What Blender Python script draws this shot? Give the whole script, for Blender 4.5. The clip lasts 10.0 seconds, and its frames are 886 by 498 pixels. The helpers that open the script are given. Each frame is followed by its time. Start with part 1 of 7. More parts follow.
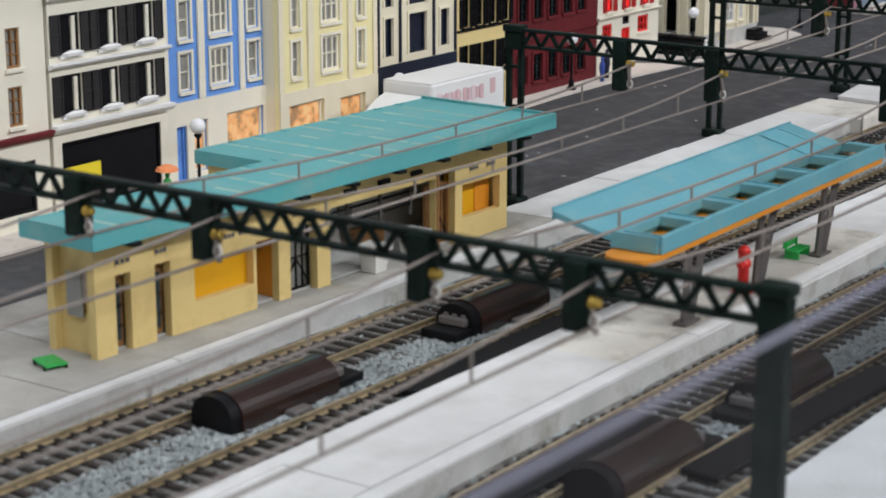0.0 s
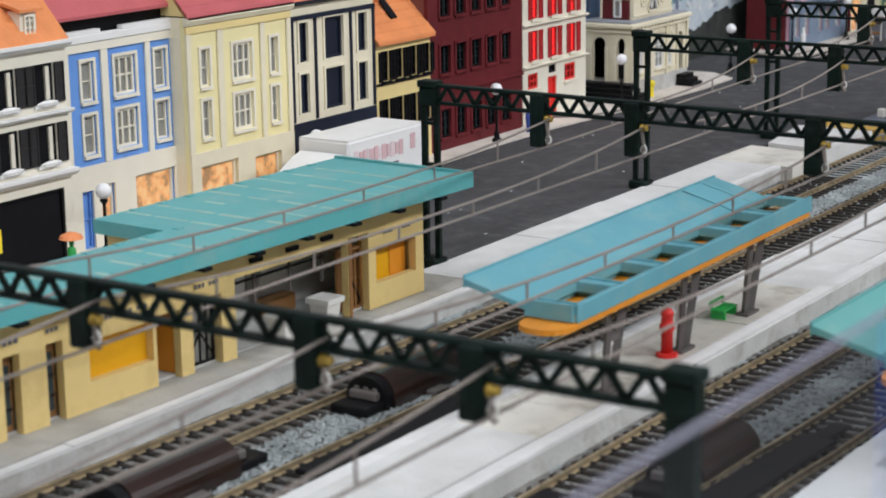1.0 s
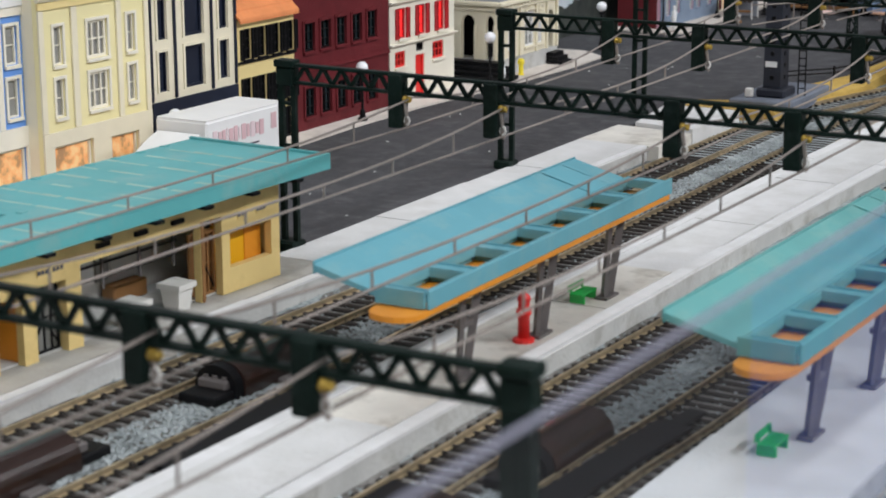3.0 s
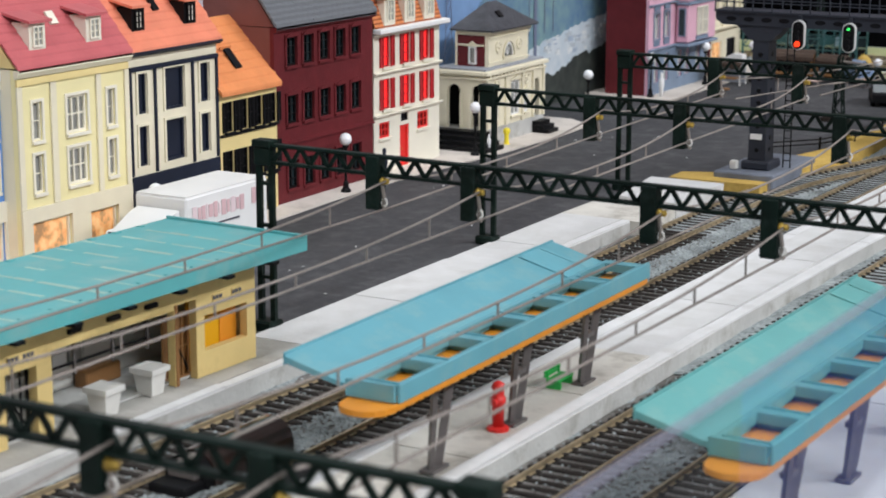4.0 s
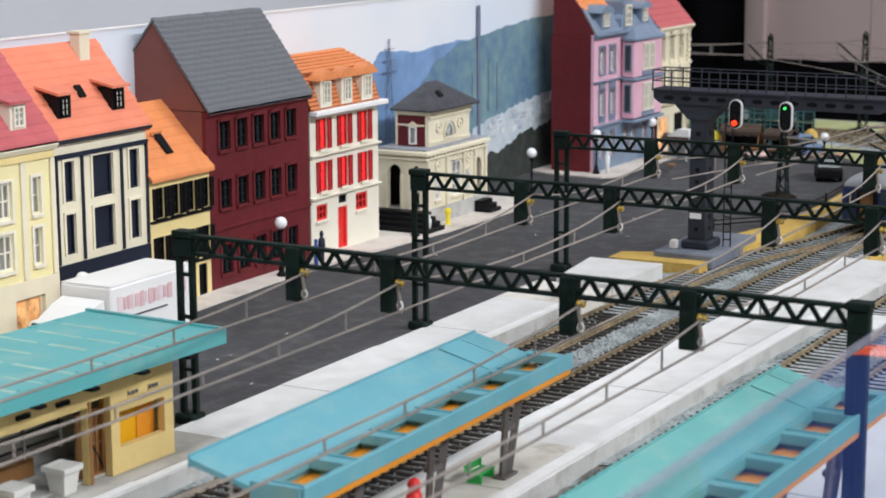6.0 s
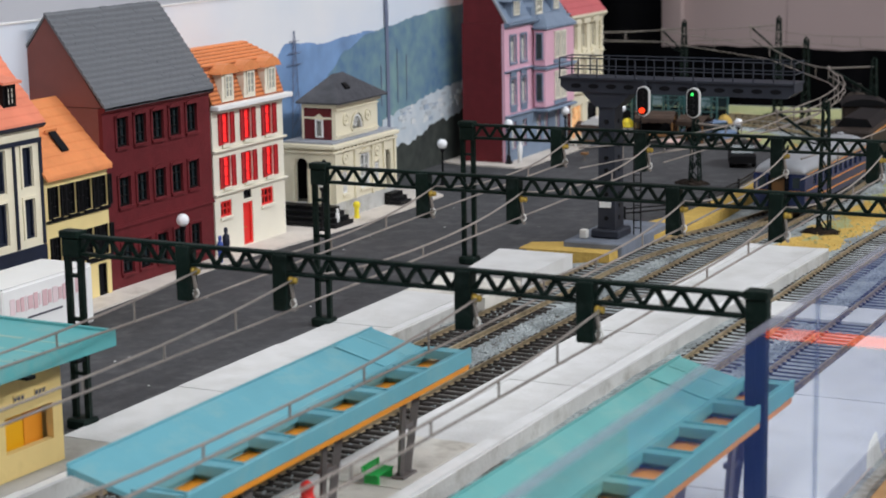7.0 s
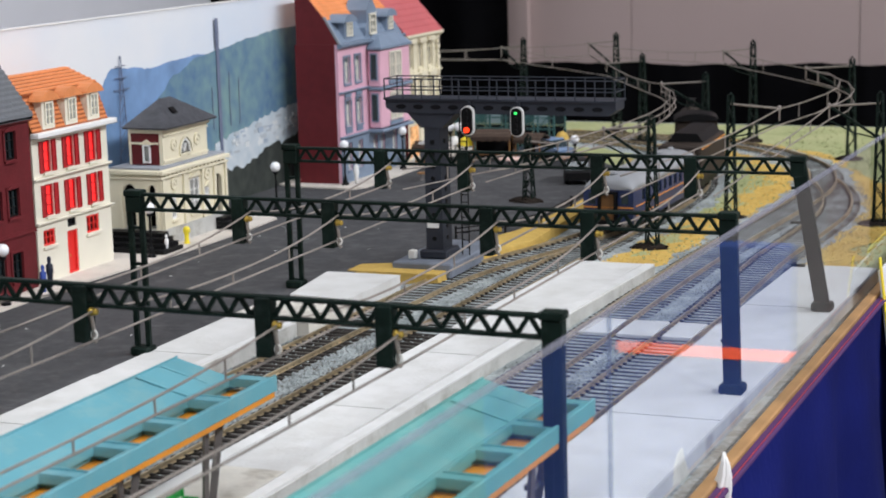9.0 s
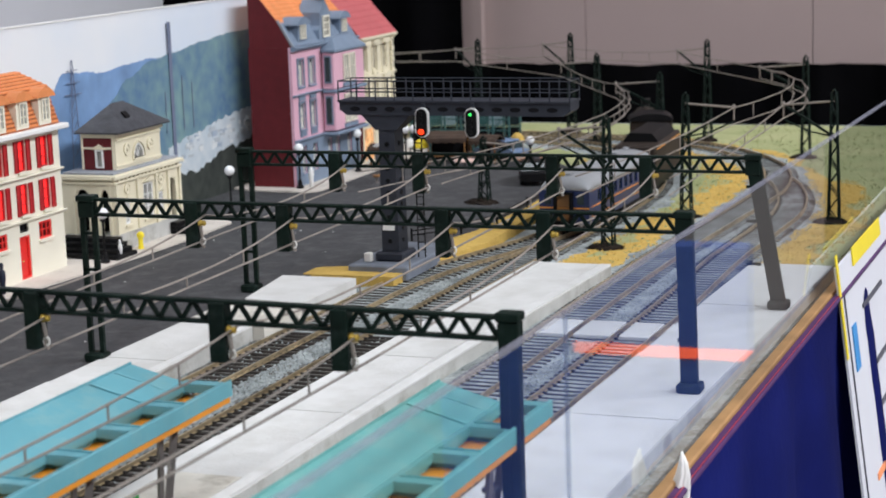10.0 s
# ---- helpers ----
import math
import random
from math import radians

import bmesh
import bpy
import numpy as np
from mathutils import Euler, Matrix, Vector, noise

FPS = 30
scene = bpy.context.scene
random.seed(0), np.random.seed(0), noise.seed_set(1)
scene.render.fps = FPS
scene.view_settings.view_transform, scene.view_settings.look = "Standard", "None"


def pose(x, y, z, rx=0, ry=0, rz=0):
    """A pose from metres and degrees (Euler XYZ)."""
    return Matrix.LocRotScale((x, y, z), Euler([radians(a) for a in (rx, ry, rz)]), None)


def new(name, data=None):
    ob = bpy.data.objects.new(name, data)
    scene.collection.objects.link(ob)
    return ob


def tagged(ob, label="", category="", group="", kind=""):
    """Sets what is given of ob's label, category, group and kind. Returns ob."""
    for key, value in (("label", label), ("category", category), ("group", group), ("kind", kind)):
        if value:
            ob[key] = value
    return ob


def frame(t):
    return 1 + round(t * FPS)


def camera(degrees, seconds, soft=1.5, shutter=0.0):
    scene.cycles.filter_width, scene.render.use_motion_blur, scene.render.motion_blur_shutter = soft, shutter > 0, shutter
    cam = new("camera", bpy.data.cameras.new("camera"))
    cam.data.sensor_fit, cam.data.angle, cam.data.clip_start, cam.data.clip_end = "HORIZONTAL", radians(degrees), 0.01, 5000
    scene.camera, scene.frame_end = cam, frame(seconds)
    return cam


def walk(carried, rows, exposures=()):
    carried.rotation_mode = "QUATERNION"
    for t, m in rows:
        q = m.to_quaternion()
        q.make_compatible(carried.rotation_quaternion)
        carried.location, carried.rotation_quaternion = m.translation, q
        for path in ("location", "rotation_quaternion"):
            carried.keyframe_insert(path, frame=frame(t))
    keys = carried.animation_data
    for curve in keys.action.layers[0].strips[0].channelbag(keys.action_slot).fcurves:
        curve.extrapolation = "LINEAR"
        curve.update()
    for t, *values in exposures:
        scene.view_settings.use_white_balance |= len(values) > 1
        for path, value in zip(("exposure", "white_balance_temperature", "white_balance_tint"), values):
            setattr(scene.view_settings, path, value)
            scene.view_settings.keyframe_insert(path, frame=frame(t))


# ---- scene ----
# ---- the camera and its way ----
cam = camera(26.02, 10.0, soft=1.8)
cam.data.dof.use_dof, cam.data.dof.focus_distance, cam.data.dof.aperture_fstop = True, 0.84, 36
# seconds, x, y, z, tilt, lean, turn
WAY = [
    (0, 0.4037, -0.8137, 0.1766, 75.516, 0.002, 34.489),
    (0.5, 0.3952, -0.7893, 0.1731, 75.820, 0.422, 33.208),
    (1, 0.3983, -0.7833, 0.1784, 76.716, 0.845, 32.726),
    (1.5, 0.3964, -0.7752, 0.1770, 76.521, 0.706, 31.389),
    (2, 0.3998, -0.7730, 0.1773, 76.071, 0.629, 30.439),
    (3.5, 0.4004, -0.7620, 0.1801, 76.096, 0.013, 29.158),
    (4, 0.4030, -0.7581, 0.1891, 77.398, -0.115, 29.323),
    (4.5, 0.4047, -0.7589, 0.1945, 79.443, -0.374, 29.697),
    (5, 0.4130, -0.7589, 0.1976, 79.443, -0.118, 29.838),
    (6.5, 0.4151, -0.7285, 0.1946, 79.269, 0.561, 27.297),
    (7, 0.4183, -0.7213, 0.1937, 79.107, 0.989, 26.189),
    (7.5, 0.4251, -0.7155, 0.1934, 78.985, 1.395, 24.951),
    (8, 0.4315, -0.7114, 0.1935, 79.147, 1.422, 23.940),
    (8.5, 0.4346, -0.7088, 0.1941, 79.379, 1.753, 22.978),
    (9, 0.4377, -0.7085, 0.1949, 79.545, 1.567, 22.178),
    (9.5, 0.4376, -0.7066, 0.1940, 79.353, 1.626, 21.780),
    (10, 0.4369, -0.7048, 0.1939, 79.585, 1.933, 20.807),
]
walk(cam, [(t, pose(x, y, z, a, b, c)) for t, x, y, z, a, b, c in WAY],
     exposures=[(0, -0.18), (0.5, -0.1), (2.2, -0.10), (3.5, 0.0), (4.0, 0.1), (5.2, 0.2), (6.5, 0.2), (7.2, -0.09), (8.0, -0.03), (9.0, 0.17), (10, 0.17)])

# ---- light: the hall's ceiling tubes ----
world = bpy.data.worlds.new("hall_air")
scene.world = world
world.use_nodes = True
world.node_tree.nodes["Background"].inputs[0].default_value = (0.86, 0.93, 1.0, 1)
world.node_tree.nodes["Background"].inputs[1].default_value = 0.23


def ceiling_lamp(x, y, z, sx, sy, watts, col=(0.925, 0.955, 1.0)):
    lamp = bpy.data.lights.new("tube_light", "AREA")
    lamp.shape, lamp.size, lamp.size_y, lamp.energy, lamp.color = "RECTANGLE", sx, sy, watts, col
    ob = new("tube_light", lamp)
    ob.matrix_world = pose(x, y, z)
    return ob


for lx, ly, lw in ((0.4, -0.2, 10), (2.8, -1.6, 72), (2.8, 0.3, 72), (2.8, 1.6, 52), (-1.0, 0.9, 9), (0.4, -2.4, 33)):
    ceiling_lamp(lx, ly, 2.25, 0.35, 1.5, lw)


# ---- materials ----
def mat(name, col, rough=0.6, metal=0.0, var=0.12, scale=60.0, bump=0.0, bscale=400.0, spec=0.5, col2=None, big=None, coat=0.0, dirt=None, dirt_scale=24.0, dirt_amount=0.45):
    """A procedural surface: base colour varied at two scales, with a fine relief."""
    m = bpy.data.materials.new(name)
    m.use_nodes = True
    nt = m.node_tree
    b = nt.nodes["Principled BSDF"]
    b.inputs["Roughness"].default_value, b.inputs["Metallic"].default_value = rough, metal
    b.inputs["Specular IOR Level"].default_value = spec
    b.inputs["Coat Weight"].default_value = coat
    tc = nt.nodes.new("ShaderNodeTexCoord")
    n1, n2 = nt.nodes.new("ShaderNodeTexNoise"), nt.nodes.new("ShaderNodeTexNoise")
    n1.inputs["Scale"].default_value, n1.inputs["Detail"].default_value = scale, 6
    n2.inputs["Scale"].default_value, n2.inputs["Detail"].default_value = (big or scale / 7), 3
    mixf = nt.nodes.new("ShaderNodeMath")
    mixf.operation = "MULTIPLY_ADD"
    mixf.inputs[1].default_value = 0.5
    half = nt.nodes.new("ShaderNodeMath")
    half.operation = "MULTIPLY"
    half.inputs[1].default_value = 0.5
    ramp = nt.nodes.new("ShaderNodeValToRGB")
    lo = [max(0.0, c * (1 - var)) for c in col] if col2 is None else col2
    hi = [min(1.0, c * (1 + var)) for c in col] if col2 is None else col
    ramp.color_ramp.elements[0].position, ramp.color_ramp.elements[1].position = 0.36, 0.64
    ramp.color_ramp.elements[0].color, ramp.color_ramp.elements[1].color = (*lo, 1), (*hi, 1)
    for n in (n1, n2):
        nt.links.new(tc.outputs["Object"], n.inputs["Vector"])
    nt.links.new(n2.outputs["Fac"], half.inputs[0])
    nt.links.new(n1.outputs["Fac"], mixf.inputs[0])
    nt.links.new(half.outputs[0], mixf.inputs[2])
    nt.links.new(mixf.outputs[0], ramp.inputs[0])
    colour = ramp.outputs[0]
    if dirt:
        # stains: uneven patches broken up by fine specks
        n4, r4, mx = nt.nodes.new("ShaderNodeTexNoise"), nt.nodes.new("ShaderNodeValToRGB"), nt.nodes.new("ShaderNodeMix")
        n4.inputs["Scale"].default_value, n4.inputs["Detail"].default_value, n4.inputs["Roughness"].default_value = dirt_scale, 9, 0.68
        r4.color_ramp.elements[0].position, r4.color_ramp.elements[1].position = 0.50, 0.66
        r4.color_ramp.elements[0].color, r4.color_ramp.elements[1].color = (0, 0, 0, 1), (dirt_amount, dirt_amount, dirt_amount, 1)
        mx.data_type = "RGBA"
        mx.inputs[7].default_value = (*dirt, 1)
        nt.links.new(tc.outputs["Object"], n4.inputs["Vector"])
        nt.links.new(n4.outputs["Fac"], r4.inputs[0])
        nt.links.new(r4.outputs[0], mx.inputs[0])
        nt.links.new(colour, mx.inputs[6])
        colour = mx.outputs[2]
    nt.links.new(colour, b.inputs["Base Color"])
    if bump:
        n3, bp = nt.nodes.new("ShaderNodeTexNoise"), nt.nodes.new("ShaderNodeBump")
        n3.inputs["Scale"].default_value, n3.inputs["Detail"].default_value = bscale, 4
        bp.inputs["Strength"].default_value, bp.inputs["Distance"].default_value = bump, 0.001
        nt.links.new(tc.outputs["Object"], n3.inputs["Vector"])
        nt.links.new(n3.outputs["Fac"], bp.inputs["Height"])
        nt.links.new(bp.outputs[0], b.inputs["Normal"])
    return m


def glow(name, col, power):
    m = bpy.data.materials.new(name)
    m.use_nodes = True
    b = m.node_tree.nodes["Principled BSDF"]
    b.inputs["Base Color"].default_value = (*col, 1)
    b.inputs["Emission Color"].default_value = (*col, 1)
    b.inputs["Emission Strength"].default_value = power
    return m


def shoplight():
    """A lit shop interior: warm light broken by dark goods."""
    m = mat("lit_shop_window", (0.5, 0.3, 0.15), 0.6)
    nt = m.node_tree
    b, tc = nt.nodes["Principled BSDF"], nt.nodes.new("ShaderNodeTexCoord")
    n, r = nt.nodes.new("ShaderNodeTexNoise"), nt.nodes.new("ShaderNodeValToRGB")
    n.inputs["Scale"].default_value, n.inputs["Detail"].default_value = 210, 4
    r.color_ramp.elements[0].position, r.color_ramp.elements[1].position = 0.38, 0.64
    r.color_ramp.elements[0].color, r.color_ramp.elements[1].color = (0.07, 0.018, 0.006, 1), (1.0, 0.62, 0.28, 1)
    mid = r.color_ramp.elements.new(0.50)
    mid.color = (0.80, 0.30, 0.07, 1)
    nt.links.new(tc.outputs["Object"], n.inputs["Vector"])
    nt.links.new(n.outputs["Fac"], r.inputs[0])
    nt.links.new(r.outputs[0], b.inputs["Emission Color"])
    b.inputs["Emission Strength"].default_value = 0.55
    return m


def pane(name, tint, ior=1.45, rough=0.02):
    """Clear sheet: see-through, with a Fresnel gloss."""
    m = bpy.data.materials.new(name)
    m.use_nodes = True
    nt = m.node_tree
    for n in list(nt.nodes):
        nt.nodes.remove(n)
    out, mix = nt.nodes.new("ShaderNodeOutputMaterial"), nt.nodes.new("ShaderNodeMixShader")
    tr, gl, fr = nt.nodes.new("ShaderNodeBsdfTransparent"), nt.nodes.new("ShaderNodeBsdfGlossy"), nt.nodes.new("ShaderNodeFresnel")
    tr.inputs[0].default_value = (*tint, 1)
    gl.inputs["Roughness"].default_value = rough
    fr.inputs[0].default_value = ior
    nt.links.new(fr.outputs[0], mix.inputs[0])
    nt.links.new(tr.outputs[0], mix.inputs[1])
    nt.links.new(gl.outputs[0], mix.inputs[2])
    nt.links.new(mix.outputs[0], out.inputs[0])
    return m


def sheer(name, col, clear):
    """A half see-through milky edge."""
    m = mat(name, col, 0.6, var=0.1, spec=0.2)
    nt = m.node_tree
    mix, tr = nt.nodes.new("ShaderNodeMixShader"), nt.nodes.new("ShaderNodeBsdfTransparent")
    mix.inputs[0].default_value = clear
    nt.links.new(nt.nodes["Principled BSDF"].outputs[0], mix.inputs[1])
    nt.links.new(tr.outputs[0], mix.inputs[2])
    nt.links.new(mix.outputs[0], nt.nodes["Material Output"].inputs[0])
    return m


M = dict(
    asphalt=mat("asphalt", (0.068, 0.069, 0.074), 0.85, col2=(0.040, 0.040, 0.044), scale=160, bump=0.3, bscale=900, big=9, spec=0.4, dirt=(0.16, 0.16, 0.165), dirt_scale=70, dirt_amount=0.35),
    plaster=mat("platform_card", (0.72, 0.72, 0.715), 0.8, col2=(0.61, 0.61, 0.595), scale=75, bump=0.25, bscale=500, big=11, spec=0.25, dirt=(0.42, 0.40, 0.36), dirt_scale=42, dirt_amount=0.24),
    concrete=mat("platform_side", (0.50, 0.50, 0.48), 0.85, var=0.15, scale=70, bump=0.25, bscale=600, dirt=(0.24, 0.22, 0.18), dirt_scale=40, dirt_amount=0.7),
    platedge=mat("platform_edging", (0.76, 0.76, 0.76), 0.75, col2=(0.66, 0.66, 0.65), scale=120, big=14, spec=0.25, dirt=(0.44, 0.42, 0.38), dirt_scale=50, dirt_amount=0.24),
    boards=mat("worn_paving", (0.66, 0.635, 0.575), 0.8, var=0.15, scale=60, bump=0.2, dirt=(0.30, 0.27, 0.22), dirt_scale=45, dirt_amount=0.7),
    pavement=mat("pavement_card", (0.66, 0.60, 0.54), 0.8, var=0.10, scale=120, bump=0.2, dirt=(0.36, 0.32, 0.28), dirt_scale=60, dirt_amount=0.6),
    ballast=mat("ballast", (0.45, 0.49, 0.495), 0.95, spec=0.1, col2=(0.18, 0.20, 0.20), scale=420, bump=0.9, bscale=700, big=60),
    sleeper=mat("sleeper", (0.052, 0.046, 0.042), 0.85, var=0.5, scale=200, spec=0.15),
    beddark=mat("dirty_ballast", (0.25, 0.24, 0.225), 0.95, spec=0.1, col2=(0.085, 0.08, 0.074), scale=420, bump=0.9, bscale=700, big=60),
    rail=mat("rail_brass", (0.52, 0.42, 0.27), 0.42, 0.7, var=0.35, scale=150),
    sand=mat("straw_scatter", (0.66, 0.45, 0.13), 0.95, spec=0.1, col2=(0.50, 0.33, 0.09), scale=260, bump=0.8, bscale=600, big=30),
    grass=mat("pale_grass_scatter", (0.46, 0.46, 0.25), 0.95, spec=0.1, col2=(0.30, 0.34, 0.16), scale=300, bump=0.8, bscale=700, big=25),
    teal=mat("teal_plastic", (0.10, 0.39, 0.40), 0.5, var=0.08, scale=40, big=8, dirt=(0.24, 0.42, 0.40), dirt_scale=50, dirt_amount=0.5),
    teal2=mat("pale_teal_plastic", (0.125, 0.355, 0.42), 0.5, var=0.08, scale=50, big=8, dirt=(0.22, 0.40, 0.41), dirt_scale=60, dirt_amount=0.5),
    slabblue=mat("blue_grey_slab", (0.15, 0.17, 0.21), 0.8, var=0.2, scale=120, bump=0.2),
    teal3=mat("green_teal_plastic", (0.120, 0.360, 0.350), 0.5, var=0.08, scale=50, big=8, dirt=(0.22, 0.41, 0.37), dirt_scale=60, dirt_amount=0.5),
    tealseam=mat("teal_seam", (0.33, 0.50, 0.44), 0.6, var=0.15, scale=90),
    orange=mat("orange_plastic", (0.72, 0.27, 0.02), 0.45, var=0.1, scale=60),
    ochre=mat("ochre_board", (0.74, 0.37, 0.004), 0.5, var=0.06, scale=60),
    stwall=mat("cream_yellow_wall", (0.74, 0.56, 0.23), 0.6, var=0.06, scale=70, dirt=(0.45, 0.32, 0.12), dirt_scale=70, dirt_amount=0.4),
    brownwood=mat("brown_panel", (0.25, 0.12, 0.04), 0.55, var=0.2, scale=70),
    greysteel=mat("grey_post", (0.15, 0.135, 0.13), 0.5, 0.2, var=0.15, scale=80),
    green=mat("dark_green_paint", (0.0042, 0.0115, 0.0085), 0.55, var=0.45, scale=120, spec=0.14, dirt=(0.030, 0.045, 0.040), dirt_scale=160, dirt_amount=0.35),
    wire=mat("dull_wire", (0.27, 0.235, 0.21), 0.5, 0.3, var=0.2, scale=80),
    brass=mat("brass_fitting", (0.42, 0.28, 0.05), 0.4, 0.4, var=0.3, scale=300),
    white=mat("white_plastic", (0.80, 0.80, 0.79), 0.5, var=0.03, scale=60),
    pot=mat("pot_white", (0.70, 0.69, 0.65), 0.7, var=0.06, scale=120),
    black=mat("black_plastic", (0.006, 0.006, 0.007), 0.5, var=0.3, scale=90, spec=0.16),
    # near-black standing for shade inside openings; also used on dark cloths and panels
    dark=mat("shade_and_dark_panel", (0.012, 0.012, 0.014), 0.9, var=0.2, spec=0.05),
    red=mat("red_plastic", (0.75, 0.03, 0.025), 0.45, var=0.08, scale=90),
    benchgreen=mat("green_plastic", (0.02, 0.38, 0.07), 0.45, var=0.1, scale=90),
    brown=mat("dark_brown_plastic", (0.020, 0.0085, 0.006), 0.30, var=0.3, scale=90, coat=0.9, bump=0.04, bscale=250),
    earth=mat("dark_peat", (0.020, 0.015, 0.012), 0.95, var=0.5, scale=300, bump=0.8, bscale=900, spec=0.1),
    # stained card, darkened further for the shade beside the station
    worn_shaded_slab=mat("worn_shaded_platform_card", (0.50, 0.485, 0.45), 0.85, col2=(0.36, 0.345, 0.31), scale=60, bump=0.3, bscale=500, big=14, spec=0.2, dirt=(0.26, 0.235, 0.20), dirt_scale=55, dirt_amount=0.5),
    # darker tile colour for the shadow line under each course
    tileshade=mat("shadowed_tile_edge", (0.36, 0.10, 0.03), 0.8, var=0.3, scale=200),
    brick=mat("dark_red_brick", (0.125, 0.015, 0.019), 0.65, spec=0.25, var=0.16, scale=150, bump=0.3, bscale=900),
    gable=mat("brown_red_gable", (0.18, 0.060, 0.050), 0.7, var=0.12, scale=80, bump=0.2),
    cream=mat("cream_wall", (0.80, 0.76, 0.64), 0.6, var=0.04, scale=70),
    ivory=mat("ivory_wall", (0.78, 0.72, 0.55), 0.6, var=0.05, scale=80),
    yellow=mat("pale_yellow_wall", (0.84, 0.76, 0.42), 0.6, var=0.04, scale=70),
    yellow2=mat("yellow_wall", (0.82, 0.66, 0.30), 0.6, var=0.05, scale=70),
    blue=mat("blue_wall", (0.14, 0.32, 0.74), 0.55, var=0.08, scale=70),
    navy=mat("navy_wall", (0.012, 0.017, 0.034), 0.5, var=0.2, scale=70, spec=0.3),
    pink=mat("pink_wall", (0.72, 0.42, 0.52), 0.6, var=0.06, scale=80),
    greyblue=mat("grey_blue_trim", (0.19, 0.25, 0.34), 0.55, var=0.12, scale=80),
    rooforange=mat("orange_tile", (0.74, 0.26, 0.09), 0.6, var=0.1, scale=120, bump=0.3, bscale=500),
    roofsalmon=mat("salmon_tile", (0.78, 0.24, 0.14), 0.55, var=0.08, scale=100, bump=0.2),
    roofmaroon=mat("maroon_pink_tile", (0.52, 0.12, 0.13), 0.5, var=0.08, scale=100, bump=0.2),
    slatedark=mat("dark_slate", (0.065, 0.067, 0.078), 0.6, var=0.3, scale=160, bump=0.3, bscale=500, spec=0.3),
    enginebrown=mat("engine_brown_black", (0.030, 0.022, 0.018), 0.6, var=0.3, scale=120, spec=0.2),
    terrace=mat("grey_terrace", (0.30, 0.32, 0.36), 0.8, var=0.15, scale=90),
    panelpink=mat("pinkish_partition_panel", (0.44, 0.345, 0.33), 0.8, var=0.04, scale=5),
    slate=mat("grey_slate", (0.145, 0.155, 0.170), 0.6, var=0.18, scale=120, bump=0.2),
    glass=mat("dark_window", (0.03, 0.045, 0.05), 0.15, var=0.3, scale=30),
    shutterred=mat("dark_red_shutter", (0.42, 0.018, 0.022), 0.5, var=0.1),
    shuttergrey=mat("dark_grey_shutter", (0.018, 0.017, 0.018), 0.6, var=0.15),
    greyglass=mat("grey_curtain_window", (0.28, 0.28, 0.26), 0.3, var=0.25, scale=60),
    litshop=shoplight(),
    redlit=glow("red_backlit_shutter", (1.0, 0.03, 0.03), 0.75),
    lampball=mat("white_globe", (0.85, 0.86, 0.88), 0.25, var=0.02),
    sigred=glow("red_lamp", (1.0, 0.045, 0.008), 1.3),
    siggreen=glow("green_lamp", (0.05, 0.9, 0.15), 1.0),
    gantry=mat("gantry_grey", (0.030, 0.034, 0.046), 0.55, spec=0.25, var=0.15, scale=80),
    curtain=mat("black_cloth", (0.0035, 0.0035, 0.004), 1.0, spec=0.0, var=0.4, scale=9, bump=0.2, bscale=40),
    hallwall=mat("pinkish_hall_panel", (0.46, 0.41, 0.40), 0.8, var=0.05, scale=5),
    hallfloor=mat("hall_floor", (0.13, 0.13, 0.135), 0.6, var=0.1, scale=6),
    hallceil=mat("hall_ceiling", (0.75, 0.75, 0.74), 0.9, var=0.03, scale=4),
    bluecloth=mat("blue_cloth", (0.0045, 0.008, 0.085), 0.9, spec=0.08, var=0.35, scale=14, bump=0.3, bscale=250, big=5),
    hem=mat("purple_hem", (0.06, 0.015, 0.09), 0.8, var=0.2),
    wood=mat("plywood_edge", (0.30, 0.165, 0.065), 0.7, var=0.4, scale=40),
    paper=mat("white_paper", (0.66, 0.67, 0.72), 0.7, var=0.02, scale=20),
    yellowcard=mat("yellow_card", (0.85, 0.68, 0.03), 0.6, var=0.05),
    ink=mat("dark_print", (0.08, 0.08, 0.10), 0.7),
    blueink=mat("blue_print", (0.05, 0.28, 0.62), 0.6),
    acrylic=pane("clear_acrylic", (0.96, 0.975, 1.0)),
    acrylicclear=pane("clear_acrylic_body", (0.95, 0.97, 0.985), ior=1.001),
    acrylicedge=sheer("acrylic_edge", (0.30, 0.30, 0.37), 0.66),
    coachblue=mat("coach_blue", (0.014, 0.028, 0.10), 0.35, var=0.15, scale=60),
    coachgrey=mat("grey_roof", (0.28, 0.29, 0.31), 0.5, var=0.12, scale=50),
    orangeline=mat("orange_lining", (0.80, 0.32, 0.06), 0.5),
    cloth_o=mat("orange_cloth", (0.85, 0.30, 0.12), 0.8),
)


# ---- building blocks ----
def thing(name, loc, label, category, group="", kind="", rz=0.0):
    ob = new(name)
    ob.empty_display_size = 0.01
    ob.matrix_world = pose(*loc, 0, 0, rz)
    return tagged(ob, label, category, group, kind)


def part(name, bm, material, parent=None, label="", smooth=False):
    me = bpy.data.meshes.new(name)
    bm.to_mesh(me)
    bm.free()
    me.materials.append(M[material] if isinstance(material, str) else material)
    if smooth:
        me.shade_smooth()
    ob = new(name, me)
    if parent is not None:
        ob.parent = parent
    return tagged(ob, label)


